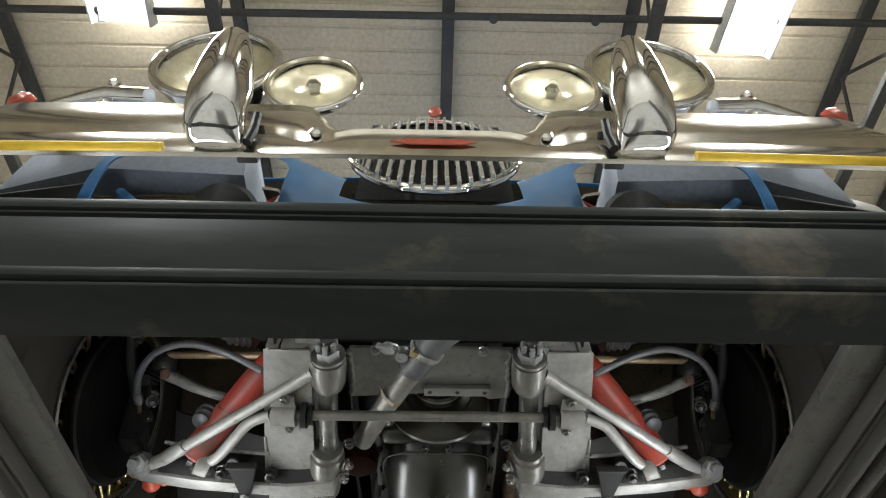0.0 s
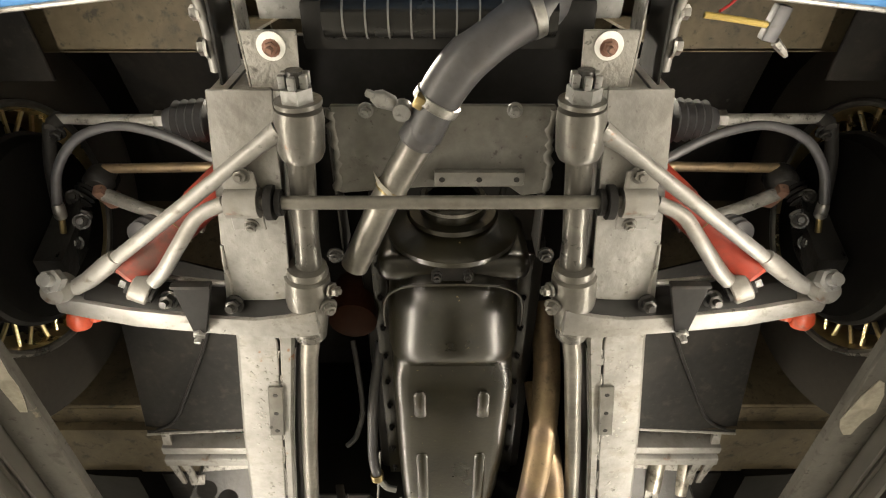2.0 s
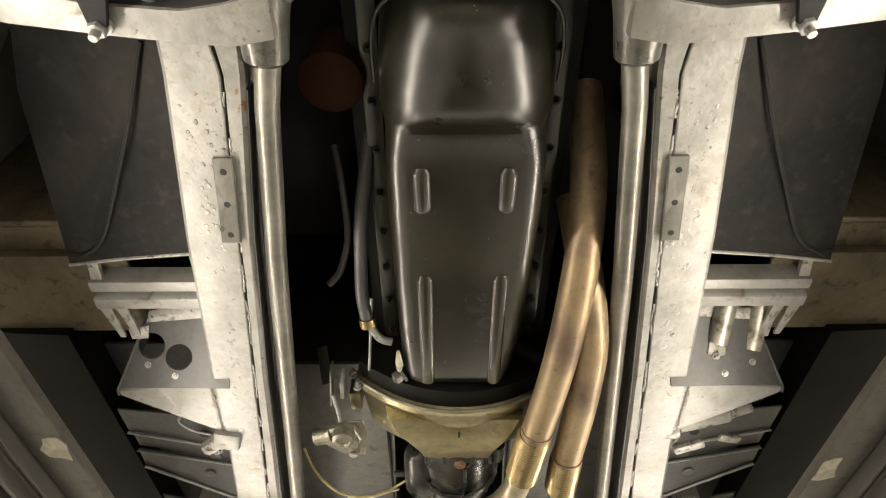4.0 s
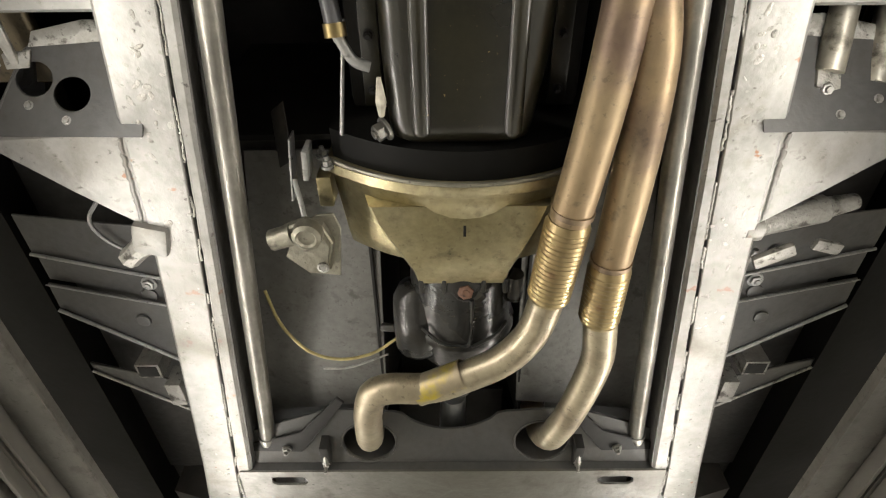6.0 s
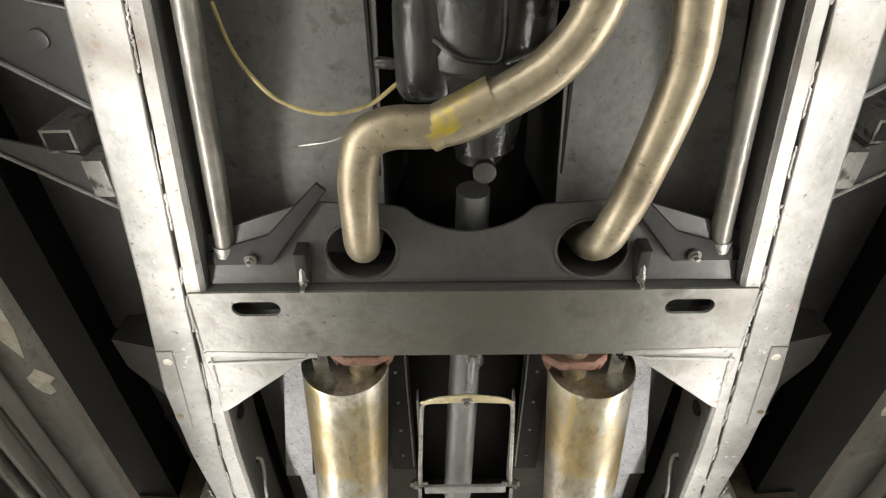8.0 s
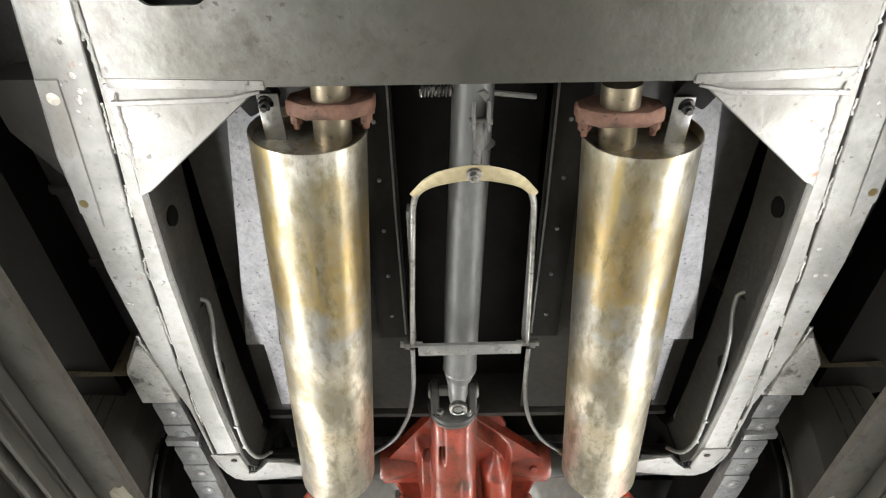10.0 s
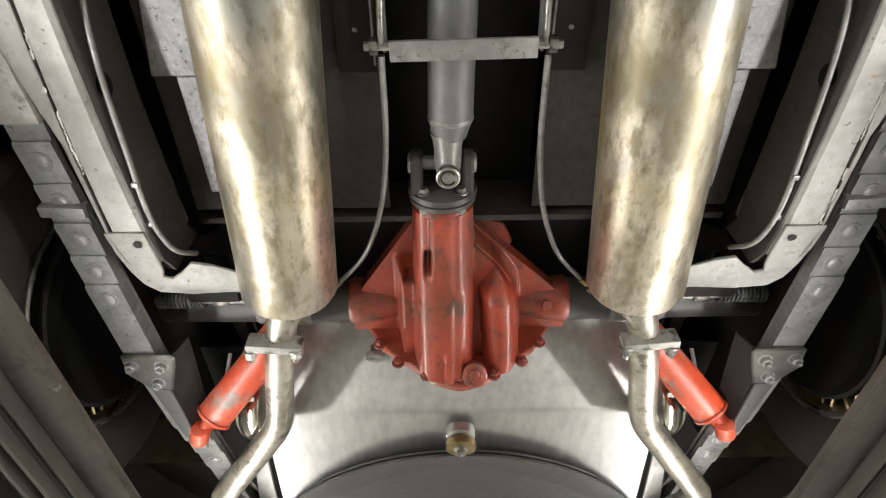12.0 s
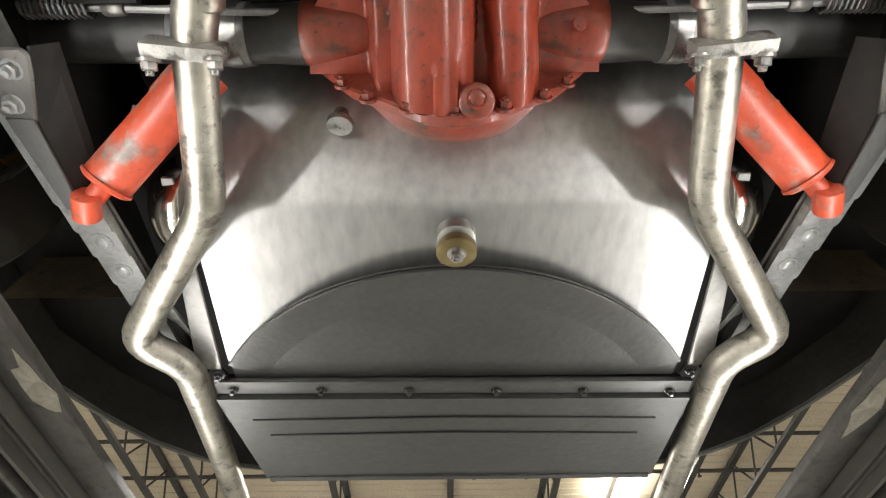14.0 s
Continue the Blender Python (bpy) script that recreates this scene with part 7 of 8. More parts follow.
    part("rod", tube([(s * 0.450, 0.612, 1.895), (s * 0.462, 0.575, 1.962)], 0.0125, 10), RUBBER, lk)
    part("rubber_gaiter", lathe([(0, 0.013), (0.006, 0.022), (0.012, 0.022), (0.016, 0.016), (0.020, 0.022), (0.027, 0.021), (0.031, 0.015), (0.035, 0.019), (0.041, 0.018), (0.045, 0.012)], (s * 0.452, 0.574, 1.978), (s * 0.12, -0.30, -0.85), 22), HOSE, lk)
    part("gaiter_cup", lathe([(0, 0.010), (0.003, 0.017), (0.008, 0.018)], (s * 0.455, 0.588, 1.942), (s * 0.12, -0.30, 0.85), 20), OILSTEEL, lk)
    # front damper
    fd = part("front_damper", lathe([(0, 0.026), (0.004, 0.030), (0.15, 0.030), (0.152, 0.0285), (0.30, 0.0285), (0.304, 0.024)], (s * 0.300, 0.493, 2.113), (s * 0.57, 0.39, -0.73), 24), RED_DIRT_SHADE, car, "dirty red front telescopic damper behind the wishbone")
    part("wire_ring", lathe([(0, 0.031), (0.002, 0.031)], (s * 0.413, 0.570, 1.968), (s * 0.57, 0.39, -0.73), 24), BRASS, fd)
    # tie rod with bellows
    tr = part("track_rod", tube([(s * 0.36, 0.437, 2.075), (s * 0.50, 0.437, 2.076), (s * 0.608, 0.435, 2.076)], (0.0095, 0.0095, 0.008), 12), SILVER_DIRTY, car, "steering track rod with a rubber bellows")
    part("bellows", lathe([(0, 0.020)] + [p for k in range(5) for p in ((0.006 + 0.013 * k, 0.036 - 0.0012 * k), (0.0125 + 0.013 * k, 0.027 - 0.0012 * k))] + [(0.076, 0.018)], (s * 0.355, 0.437, 2.073), (s, 0, 0.02), 26), HOSE, tr)
    part("lock_nut", lathe([(0, 0.015), (0.016, 0.015)], (s * 0.432, 0.437, 2.076), (s, 0, 0), 6), STEEL, tr)
    part("rod_end", lathe([(0, 0.010), (0.020, 0.013), (0.034, 0.009)], (s * 0.606, 0.436, 2.088), (0, 0.2, -1), 16), GREYBLACK, tr)
    part("end_nut", bolt((s * 0.602, 0.452, 2.06), (0, 0.3, -1), 0.009, 0.010, 0.006), GEARBOX, tr)
    part("steering_arm", tube([(s * 0.612, 0.44, 2.065), (s * 0.628, 0.50, 2.05), (s * 0.625, 0.58, 2.02)], 0.010, 10, 0.05), BLACK, tr)
    # upper wishbone with its joint and boot
    uw = part("upper_wishbone", tube([(s * 0.30, 0.526, 2.090), (s * 0.575, 0.534, 2.097)], 0.0085, 12), PIPE_HOT, car, "rusty upper wishbone arm with a ball joint")
    part("arm", tube([(s * 0.40, 0.612, 2.030), (s * 0.455, 0.590, 2.032), (s * 0.50, 0.580, 2.04), (s * 0.575, 0.568, 2.07)], (0.009, 0.010, 0.0105, 0.012), 12, 0.03), SILVER_DIRTY, uw)
    part("joint", lathe([(0, 0.020), (0.010, 0.026), (0.034, 0.027), (0.044, 0.020)], (s * 0.583, 0.548, 2.112), (0, 0.25, -1), 20), GEARBOX, uw)
    part("joint_cheek", box((s * 0.572, 0.572, 2.075), (0.020, 0.050, 0.030), (25, 0, s * 12), 0.006), RUSTED, uw)
    part("boot", lathe([(0, 0.012)] + [p for k in range(4) for p in ((0.004 + 0.008 * k, 0.020), (0.008 + 0.008 * k, 0.015))] + [(0.038, 0.010)], (s * 0.600, 0.560, 2.080), (s * 0.35, 0.45, -0.8), 18), RUBBER, uw)
    part("nut", bolt((s * 0.600, 0.590, 2.035), (s * 0.1, 0.4, -0.9), 0.010, 0.010, 0.010), GREYSTEEL, uw)
    cr = part("stub_axle_carrier", loft([[(s * x, y, z) for x, y, z in r] for r in (
        ((0.600, 0.560, 2.050), (0.635, 0.560, 2.050), (0.635, 0.600, 2.060), (0.600, 0.600, 2.060)),
        ((0.595, 0.590, 2.000), (0.640, 0.590, 2.000), (0.640, 0.640, 2.005), (0.595, 0.640, 2.005)),
        ((0.585, 0.605, 1.930), (0.630, 0.605, 1.930), (0.630, 0.650, 1.930), (0.585, 0.650, 1.930)))]), GEARBOX, uw)
    for xx, yy, zz in ((0.588, 0.585, 2.010), (0.600, 0.615, 1.990), (0.610, 0.560, 2.045)):
        part("carrier_nut", bolt((s * xx, yy, zz), (-s * 0.4, -0.5, -0.7), 0.010, 0.010, 0.006), GEARBOX, cr)
    # brake hose
    bh = part("brake_hose", tube([(s * 0.330, 0.462, 1.985), (s * 0.40, 0.430, 2.005), (s * 0.48, 0.417, 2.018), (s * 0.545, 0.436, 2.010), (s * 0.585, 0.485, 2.000), (s * 0.600, 0.540, 1.992)], 0.0072, 10, 0.06), HOSE, car, "grey flexible brake hose")
    part("ferrule", lathe([(0, 0.0085), (0.008, 0.0095), (0.022, 0.0095), (0.026, 0.007)], (s * 0.600, 0.540, 1.992), (s * 0.05, 1, -0.1), 12), STEEL, bh)
    part("pipe_end", tube([(s * 0.602, 0.566, 1.990), (s * 0.606, 0.590, 1.985)], 0.005, 8), BRASS, bh)
    # forward stay rods beside the rail
    fs = part("stay_rod", tube([(s * 0.283, 0.315, 1.945), (s * 0.281, 0.25, 1.942), (s * 0.285, 0.21, 1.938), (s * 0.315, 0.19, 1.938)], 0.007, 10, 0.02), SILVER, car)
    part("bolt", bolt((s * 0.287, 0.285, 1.945), (s, 0, 0), 0.011, 0.010, 0.0), STEEL, fs)
    part("bolt", bolt((s * 0.287, 0.245, 1.945), (s, 0, 0), 0.009, 0.010, 0.0), STEEL, fs)
    part("side_plate", plate([(s * 0.272, 0.325, 1.92), (s * 0.272, 0.20, 1.935), (s * 0.272, 0.20, 2.0), (s * 0.272, 0.325, 2.0)], (-s * 0.004, 0, 0), 0.001), BLACK, fs)
    # radiator mounting bracket with a white washer
    rb = part("radiator_bracket", plate([(s * 0.240, 0.262, 1.932), (s * 0.172, 0.262, 1.932), (s * 0.176, 0.335, 1.928), (s * 0.236, 0.335, 1.928)], (0, 0, 0.005), 0.0012), SILVER_DIRTY, car, "grey radiator bracket with a white washer")
    part("washer", lathe([(0, 0.0175), (0.002, 0.0175), (0.0022, 0.008)], (s * 0.204, 0.280, 1.931), (0, 0, -1), 24), WHITE, rb)
    part("bolt", bolt((s * 0.204, 0.282, 1.929), (0, 0, -1), 0.0085, 0.006, 0.010), RUSTED, rb)
    part("side_flange", plate([(s * 0.240, 0.262, 1.932), (s * 0.243, 0.215, 1.945), (s * 0.243, 0.215, 1.99), (s * 0.240, 0.335, 1.975), (s * 0.236, 0.335, 1.928)], (s * 0.003, 0, 0), 0.0008), SILVER_DIRTY, rb)
arb = part("anti_roll_bar", tube([(-0.425, 0.612, 1.886), (-0.405, 0.592, 1.886), (-0.335, 0.495, 1.890), (-0.292, 0.476, 1.890), (0.292, 0.476, 1.890), (0.335, 0.495, 1.890), (0.412, 0.592, 1.886), (0.432, 0.612, 1.886)], 0.0095, 16, 0.05), SHAFT, car, "grey anti-roll bar across the front chassis")
for s in (-1, 1):
    part("painted_end", tube([(s * 0.428, 0.612, 1.8855), (s * 0.407, 0.592, 1.8855), (s * 0.335, 0.495, 1.8895), (s * 0.292, 0.4765, 1.890)], 0.0106, 14, 0.05), SILVER, arb)
# front crossmember plate
fx = part("front_crossmember", plate([(-0.148, 0.365, 1.955), (0.155, 0.365, 1.955), (0.155, 0.50, 1.955), (0.12, 0.505, 1.955), (0.10, 0.49, 1.955), (-0.02, 0.49, 1.955), (-0.148, 0.50, 1.955)], (0, 0, 0.008), 0.002), FRONTPLATE, car, "stained front crossmember plate")
part("drilled_strip", box((0.055, 0.470, 1.948), (0.128, 0.022, 0.012), (0, 0, 0), 0.002), FRONTPLATE, fx)
for xx in (0.002, 0.055, 0.108):
    part("hole", lathe([(-0.001, 0.0042), (0.0008, 0.0042)], (xx, 0.470, 1.942), (0, 0, -1), 10), BLACK, fx)
for s in (-1, 1):
    weld([(s * 0.151 + 0.002, 0.372, 1.954), (s * 0.149 + 0.002, 0.43, 1.954), (s * 0.152 + 0.002, 0.502, 1.954)], 0.0062, random.Random(21 + s), fx, FRONTPLATE)
    part("side_wall", plate([(s * 0.152, 0.400, 1.957), (s * 0.152, 0.62, 1.957), (s * 0.152, 0.62, 2.02), (s * 0.152, 0.400, 1.99)], (s * 0.004, 0, 0), 0.001), GREYBLACK, fx)
    part("edge_bolt", bolt((s * 0.10, 0.372, 1.954), (0, 0, -1), 0.008, 0.006, 0.003), GREYSTEEL, fx)
# coolant hose and pipe
hs = part("coolant_hose", tube([(0.150, 0.232, 1.985), (0.118, 0.245, 1.955), (0.075, 0.262, 1.942), (0.030, 0.300, 1.938), (0.006, 0.335, 1.942), (-0.006, 0.358, 1.945)], 0.0295, 20, 0.05), HOSE, car, "fat grey-black rubber coolant hose")
part("hose_end", tube([(0.004, 0.340, 1.943), (-0.012, 0.375, 1.946), (-0.024, 0.402, 1.947)], 0.027, 20), HOSE, hs)
for o, d in (((0.112, 0.246, 1.953), (-0.9, 0.3, -0.2)), ((-0.004, 0.355, 1.944), (-0.5, 0.86, 0))):
    cl = part("hose_clip", lathe([(-0.0065, 0.0318), (-0.006, 0.0325), (0.006, 0.0325), (0.0065, 0.0318)], o, d, 28), STEEL, hs, "perforated steel hose clip")
    part("screw", box((o[0] - 0.022, o[1] + 0.02 if o[0] > 0.05 else o[1] - 0.008, o[2] - 0.02), (0.014, 0.020, 0.012), (20, 10, 30), 0.003), BRASS, cl)
pp = part("water_pipe", tube([(-0.020, 0.395, 1.947), (-0.045, 0.44, 1.948), (-0.085, 0.515, 1.95), (-0.138, 0.632, 1.952)], (0.0235, 0.0225, 0.0225, 0.022), 20), SHAFT, car, "dull steel water pipe with a torn hose end")
part("neck", lathe([(0, 0.0255), (0.022, 0.027), (0.026, 0.024)], (-0.022, 0.393, 1.947), (-0.5, 0.86, 0), 20), HOSE, pp)
part("clip", lathe([(-0.004, 0.024), (0.004, 0.024)], (-0.071, 0.487, 1.9495), (-0.5, 0.86, 0), 20), BRASS, pp)
part("torn_sleeve", loft([[(x, y, z) for x, y, z in r] for r in (((-0.095, 0.458, 1.945), (-0.088, 0.470, 1.925), (-0.083, 0.468, 1.928)), ((-0.085, 0.482, 1.943), (-0.070, 0.490, 1.923), (-0.066, 0.486, 1.926)))]), CHIP, pp, "torn pale rubber scrap")
tap = part("drain_tap", lathe([(0, 0.010), (0.02, 0.012), (0.03, 0.007)], (-0.062, 0.358, 1.945), (-0.7, -0.4, -0.3), 12), GREYSTEEL, car, "small dull drain tap")
part("handle", box((-0.082, 0.345, 1.935), (0.03, 0.010, 0.008), (0, 10, 20), 0.003), GREYSTEEL, tap)
part("body", lathe([(0, 0.014), (0.018, 0.012)], (-0.05, 0.366, 1.948), (0, 0, -1), 12), GREYSTEEL, tap)
# radiator
rd = part("radiator", box((0.01, 0.262, 2.10), (0.36, 0.06, 0.30), bev=0.008), BLACK, car, "black radiator bottom tank and core")
for k in range(9):
    part("fin_rib", lathe([(-0.0011, 0.0262), (0.0011, 0.0262)], (-0.115 + 0.027 * k, 0.252, 1.955), (1, 0, 0), 20), GREYSTEEL, rd)
part("bottom_tank", tube([(-0.14, 0.252, 1.955), (0.14, 0.252, 1.955)], 0.025, 18), RAD_BLACK, rd)
for s in (-1, 1):
    part("mount", box((s * 0.185, 0.24, 1.962), (0.07, 0.03, 0.014), bev=0.002), GREYSTEEL, rd)
part("steering_rack", tube([(-0.36, 0.437, 2.073), (0.36, 0.437, 2.073)], 0.02, 14), BLACK, car)

# loose wiring behind the apron on the right
lw = part("loose_wire", tube([(0.325, 0.253, 1.965), (0.36, 0.257, 1.962), (0.40, 0.263, 1.960), (0.412, 0.266, 1.960)], 0.004, 8, 0.02), material("yellow_sleeve", (0.42, 0.30, 0.06), (0.34, 0.24, 0.05), 0.5, 0.0, 20, 0.1), car, "loose yellow-sleeved wire with a taped plug")
part("plug", box((0.413, 0.262, 1.962), (0.020, 0.044, 0.016), (0, 0, 12), 0.004), HOSE, lw)
part("frayed_end", tube([(0.420, 0.284, 1.960), (0.434, 0.296, 1.960), (0.440, 0.302, 1.960)], (0.006, 0.005, 0.003), 6), SILVER_DIRTY, lw)
part("red_lead", tube([(0.345, 0.250, 1.970), (0.36, 0.245, 1.98), (0.375, 0.235, 1.99)], 0.002, 6, 0.01), REDWIRE, lw)

# ---- wheels ----


def wheel(s, y, drum):
    c = Vector((s * 0.742, y, DECK + 0.338))
    w = part("wheel", lathe([(-0.070, 0.202), (-0.076, 0.212), (-0.084, 0.235), (-0.088, 0.275), (-0.076, 0.320), (-0.055, 0.334), (-0.03, 0.338), (0.03, 0.338), (0.055, 0.334), (0.076, 0.320), (0.088, 0.275), (0.084, 0.235), (0.076, 0.212), (0.070, 0.202), (-0.070, 0.202)], c, (s, 0, 0), 56, caps=False), TYRE, car, "wire-spoked wheel with a dusty black tyre")
    for k in range(3):
        part("tread_groove", lathe([(-0.028 + 0.026 * k, 0.3385), (-0.024 + 0.026 * k, 0.3385)], c, (s, 0, 0), 48), BLACK, w)
    part("rim", lathe([(-0.074, 0.197), (-0.062, 0.193), (-0.05, 0.190), (-0.024, 0.174), (0.024, 0.174), (0.05, 0.190), (0.066, 0.196), (0.072, 0.206)], c, (s, 0, 0), 64, caps=False), GOLD, w, "bright gold-plated rim well")
    part("rim_lip", lathe([(-0.074, 0.1965), (-0.079, 0.199), (-0.081, 0.204), (-0.079, 0.2085), (-0.074, 0.2085)], c, (s, 0, 0), 64, caps=False), OILSTEEL, w, "dull oily rim lip")
    part("hub", lathe([(-0.05, 0.055), (0.03, 0.05), (0.06, 0.03)], c, (s, 0, 0), 20), GOLD, w)
    for k in range(72):
        a = 2 * math.pi * (k + (0.35 if k % 2 else 0)) / 72
        b = a + (1.25 if k % 2 else -1.25)
        p0 = c + Vector((s * (-0.04 if k % 4 < 2 else 0.03), 0.052 * math.cos(b), 0.052 * math.sin(b)))
        p1 = c + Vector((s * (-0.056 if k % 4 < 2 else -0.02), (0.192 if k % 4 < 2 else 0.176) * math.cos(a), (0.192 if k % 4 < 2 else 0.176) * math.sin(a)))
        part("spoke", tube([p0, p1], 0.0038, 6), GOLD, w)
    bd = part("brake_drum", lathe([(-0.100, 0.05), (-0.098, drum - 0.012), (-0.085, drum - 0.004), (-0.08, drum), (-0.060, drum), (-0.055, 0.06)], c, (s, 0, 0), 40), DEEP_BLACK, car, "black brake backplate and drum")
    part("rim_ring", lathe([(-0.084, drum - 0.004), (-0.081, drum + 0.003), (-0.076, drum + 0.003)], c, (s, 0, 0), 40), BLACK, bd)


for s in (-1, 1):
    wheel(s, 0.600, 0.156)
    wheel(s, 3.20, 0.172)

# ---- body ----
UX = [-0.565 + 1.13 * k / 160 for k in range(161)]
VN = 56


def valance(x, v):
    """The blue front apron: v from 0 at its top to 1 at its lower rear edge; a dome below the grille and a crease to each side."""
    ax_ = abs(x)
    ye = 0.190 + 0.010 * min(1, ax_ / 0.3) + 0.055 * max(0, ax_ - 0.15) + 0.05 * max(0, ax_ - 0.3)
    ze = 1.900 - 0.010 * min(1, max(0, (ax_ - 0.15) / 0.1))
    y0 = 0.050 + 0.07 * math.exp(-(ax_ / 0.22) ** 4) + 0.10 * max(0, ax_ - 0.5)
    z0 = 2.12
    y = y0 + (ye - y0) * v ** 2.0
    z = z0 + (ze - z0) * (1 - (1 - v) ** 1.9)
    hw = 0.095 + 0.045 * v
    fade = math.sin(math.pi * min(1, v)) ** 0.6 if v < 1 else 0
    if ax_ < hw:
        d = 0.018 * (1 - (ax_ / hw) ** 2)
    else:
        line = 0.93 - 0.9 * (ax_ - 0.14)
        soft = math.sqrt((v - line) ** 2 + 0.0004)
        d = 0.075 * soft * max(0, 1 - (ax_ - 0.14) / 0.42) * min(1, (ax_ - hw) / 0.05)
    d *= fade
    return Vector((x, y - 0.55 * d, z - 0.83 * d))


vv = [k / VN for k in range(VN + 1)]
b = bmesh.new()
grid = [[b.verts.new(valance(x, v)) for x in UX] for v in vv]
for i in range(VN):
    for j in range(160):
        xm_, vm = abs((UX[j] + UX[j + 1]) / 2), (i + 0.5) / VN
        ex, ev = abs(xm_ - 0.3925) - 0.1175, abs(vm - 0.34) - 0.225
        if max(ex, 0) ** 2 / 0.035 ** 2 + max(ev, 0) ** 2 / 0.075 ** 2 < 1:
            continue
        if xm_ < 0.155 and vm < 0.16:
            continue
        b.faces.new((grid[i][j], grid[i][j + 1], grid[i + 1][j + 1], grid[i + 1][j]))
# draw the slots' cut edges onto a smooth rounded outline
for i in range(1, VN):
    for j in range(1, 160):
        vert, x, v = grid[i][j], UX[j], vv[i]
        if not 0 < len(vert.link_faces) < 4:
            continue
        dx, dv = abs(x) - 0.3925, v - 0.34
        px, pv = max(abs(dx) - 0.1175, 0) / 0.035, max(abs(dv) - 0.225, 0) / 0.075
        far = math.hypot(px, pv)
        if 0.3 < far < 1.9:
            nx_ = 0.3925 + math.copysign(0.1175 + 0.035 * px / far, dx) if px else abs(x)
            nv_ = 0.34 + math.copysign(0.225 + 0.075 * pv / far, dv) if pv else v
            vert.co = valance(math.copysign(nx_, x), nv_)
bmesh.ops.delete(b, geom=[v for v in b.verts if not v.link_faces], context="VERTS")
r = bmesh.ops.extrude_face_region(b, geom=b.faces[:])
for v in r["geom"]:
    if isinstance(v, bmesh.types.BMVert):
        v.co += Vector((0, 0.003, 0.004))
va = part("front_apron", b, BLUE_APRON, car, "glossy blue front body apron with two air slots", smooth=60)
part("lower_lip", box((0.006, 0.196, 1.900), (0.28, 0.012, 0.005), (0, 0, -0.5), 0.002), SILVER, va, "worn bare metal edge")
for s in (-1, 1):
    part("edge_bead", tube([valance(s * x, 1.0) + Vector((0, 0.002, -0.001)) for x in [0.16 + 0.027 * k for k in range(16)]], 0.003, 6), SILVER, va, "pale folded edge")
    part("slot_strut", tube([(s * 0.262, 0.10, 1.96), (s * 0.255, 0.13, 2.15)], 0.010, 8), SILVER, va)
    part("slot_strut", tube([(s * 0.44, 0.115, 1.975), (s * 0.56, 0.13, 2.10)], 0.010, 8), BLUE, va)
    part("horn", lathe([(0, 0.02), (0.02, 0.05), (0.06, 0.055), (0.09, 0.03)], (s * 0.36, 0.16, 2.10), (0, -0.4, -1), 24), BLACK, car)
    part("red_wire", tube([(s * 0.27, 0.12, 2.08), (s * 0.30, 0.11, 2.02), (s * 0.29, 0.12, 1.99), (s * 0.27, 0.15, 2.0)], 0.002, 6, 0.02), REDWIRE, car)
    part("green_wire", tube([(s * 0.275, 0.13, 2.08), (s * 0.32, 0.13, 2.04), (s * 0.33, 0.15, 2.0)], 0.002, 6, 0.02), GREENWIRE, car)
    # near-black plate: the shade below the wing is put into its colour
    part("wing_underside", plate([(s * 0.572, 0.075, 2.03), (s * 0.80, 0.11, 2.03), (s * 0.97, 0.24, 2.05), (s * 0.97, 0.37, 2.06), (s * 0.572, 0.37, 2.06)], (0, 0, 0.008), 0.002), INNERWING, car, "underside of the front wing, shade put into its colour")
    # wing nose above the apron
    part("front_wing", loft([[(s * x, y, z) for x, y, z in r] for r in (
        ((0.34, 0.10, 2.12), (0.60, 0.09, 2.12), (0.80, 0.14, 2.12), (0.82, 0.30, 2.12), (0.34, 0.30, 2.12)),
        ((0.36, 0.06, 2.26), (0.60, 0.05, 2.26), (0.79, 0.12, 2.26), (0.82, 0.30, 2.26), (0.36, 0.30, 2.26)),
        ((0.40, 0.14, 2.40), (0.58, 0.12, 2.42), (0.74, 0.20, 2.40), (0.78, 0.32, 2.40), (0.40, 0.32, 2.40)),
        ((0.44, 0.30, 2.46), (0.58, 0.28, 2.47), (0.70, 0.32, 2.46), (0.72, 0.36, 2.46), (0.44, 0.36, 2.46)))]), WINGGREY, car, smooth=60)
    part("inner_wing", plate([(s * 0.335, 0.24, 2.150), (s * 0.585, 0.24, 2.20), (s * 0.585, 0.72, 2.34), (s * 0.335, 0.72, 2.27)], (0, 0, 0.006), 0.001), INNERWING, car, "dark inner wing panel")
    part("wing_lining", plate([(s * 0.33, 0.13, 2.105), (s * 0.83, 0.15, 2.105), (s * 0.83, 0.34, 2.105), (s * 0.33, 0.34, 2.105)], (0, 0, 0.006), 0.001), ARCH, car)
    part("wing_lining", plate([(s * 0.33, 0.335, 2.105), (s * 0.83, 0.335, 2.105), (s * 0.83, 0.375, 2.48), (s * 0.33, 0.375, 2.48)], (0, 0.006, 0), 0.001), ARCH, car)
# grille
GRILLEBAR = material("bright_grille_bar", (0.66, 0.65, 0.62), (0.72, 0.71, 0.68), 0.28, 0.85, 10, 0.02)
gr = part("grille", tube([(0.180 * math.cos(a) + 0.006, 0.150 + 0.03 * math.sin(a), 2.345 + 0.235 * math.sin(a)) for a in [2 * math.pi * k / 40 for k in range(41)]], 0.010, 10), CHROME, car, "chrome grille with upright bars")
for k in range(15):
    x = -0.154 + 0.022 * k
    h = 0.235 * math.sqrt(max(0, 1 - (x / 0.176) ** 2))
    part("grille_bar", box((x + 0.006, 0.142, 2.345), (0.008, 0.020, 2 * h + 0.02), (-8, 0, 0), 0.003), GRILLEBAR, gr)
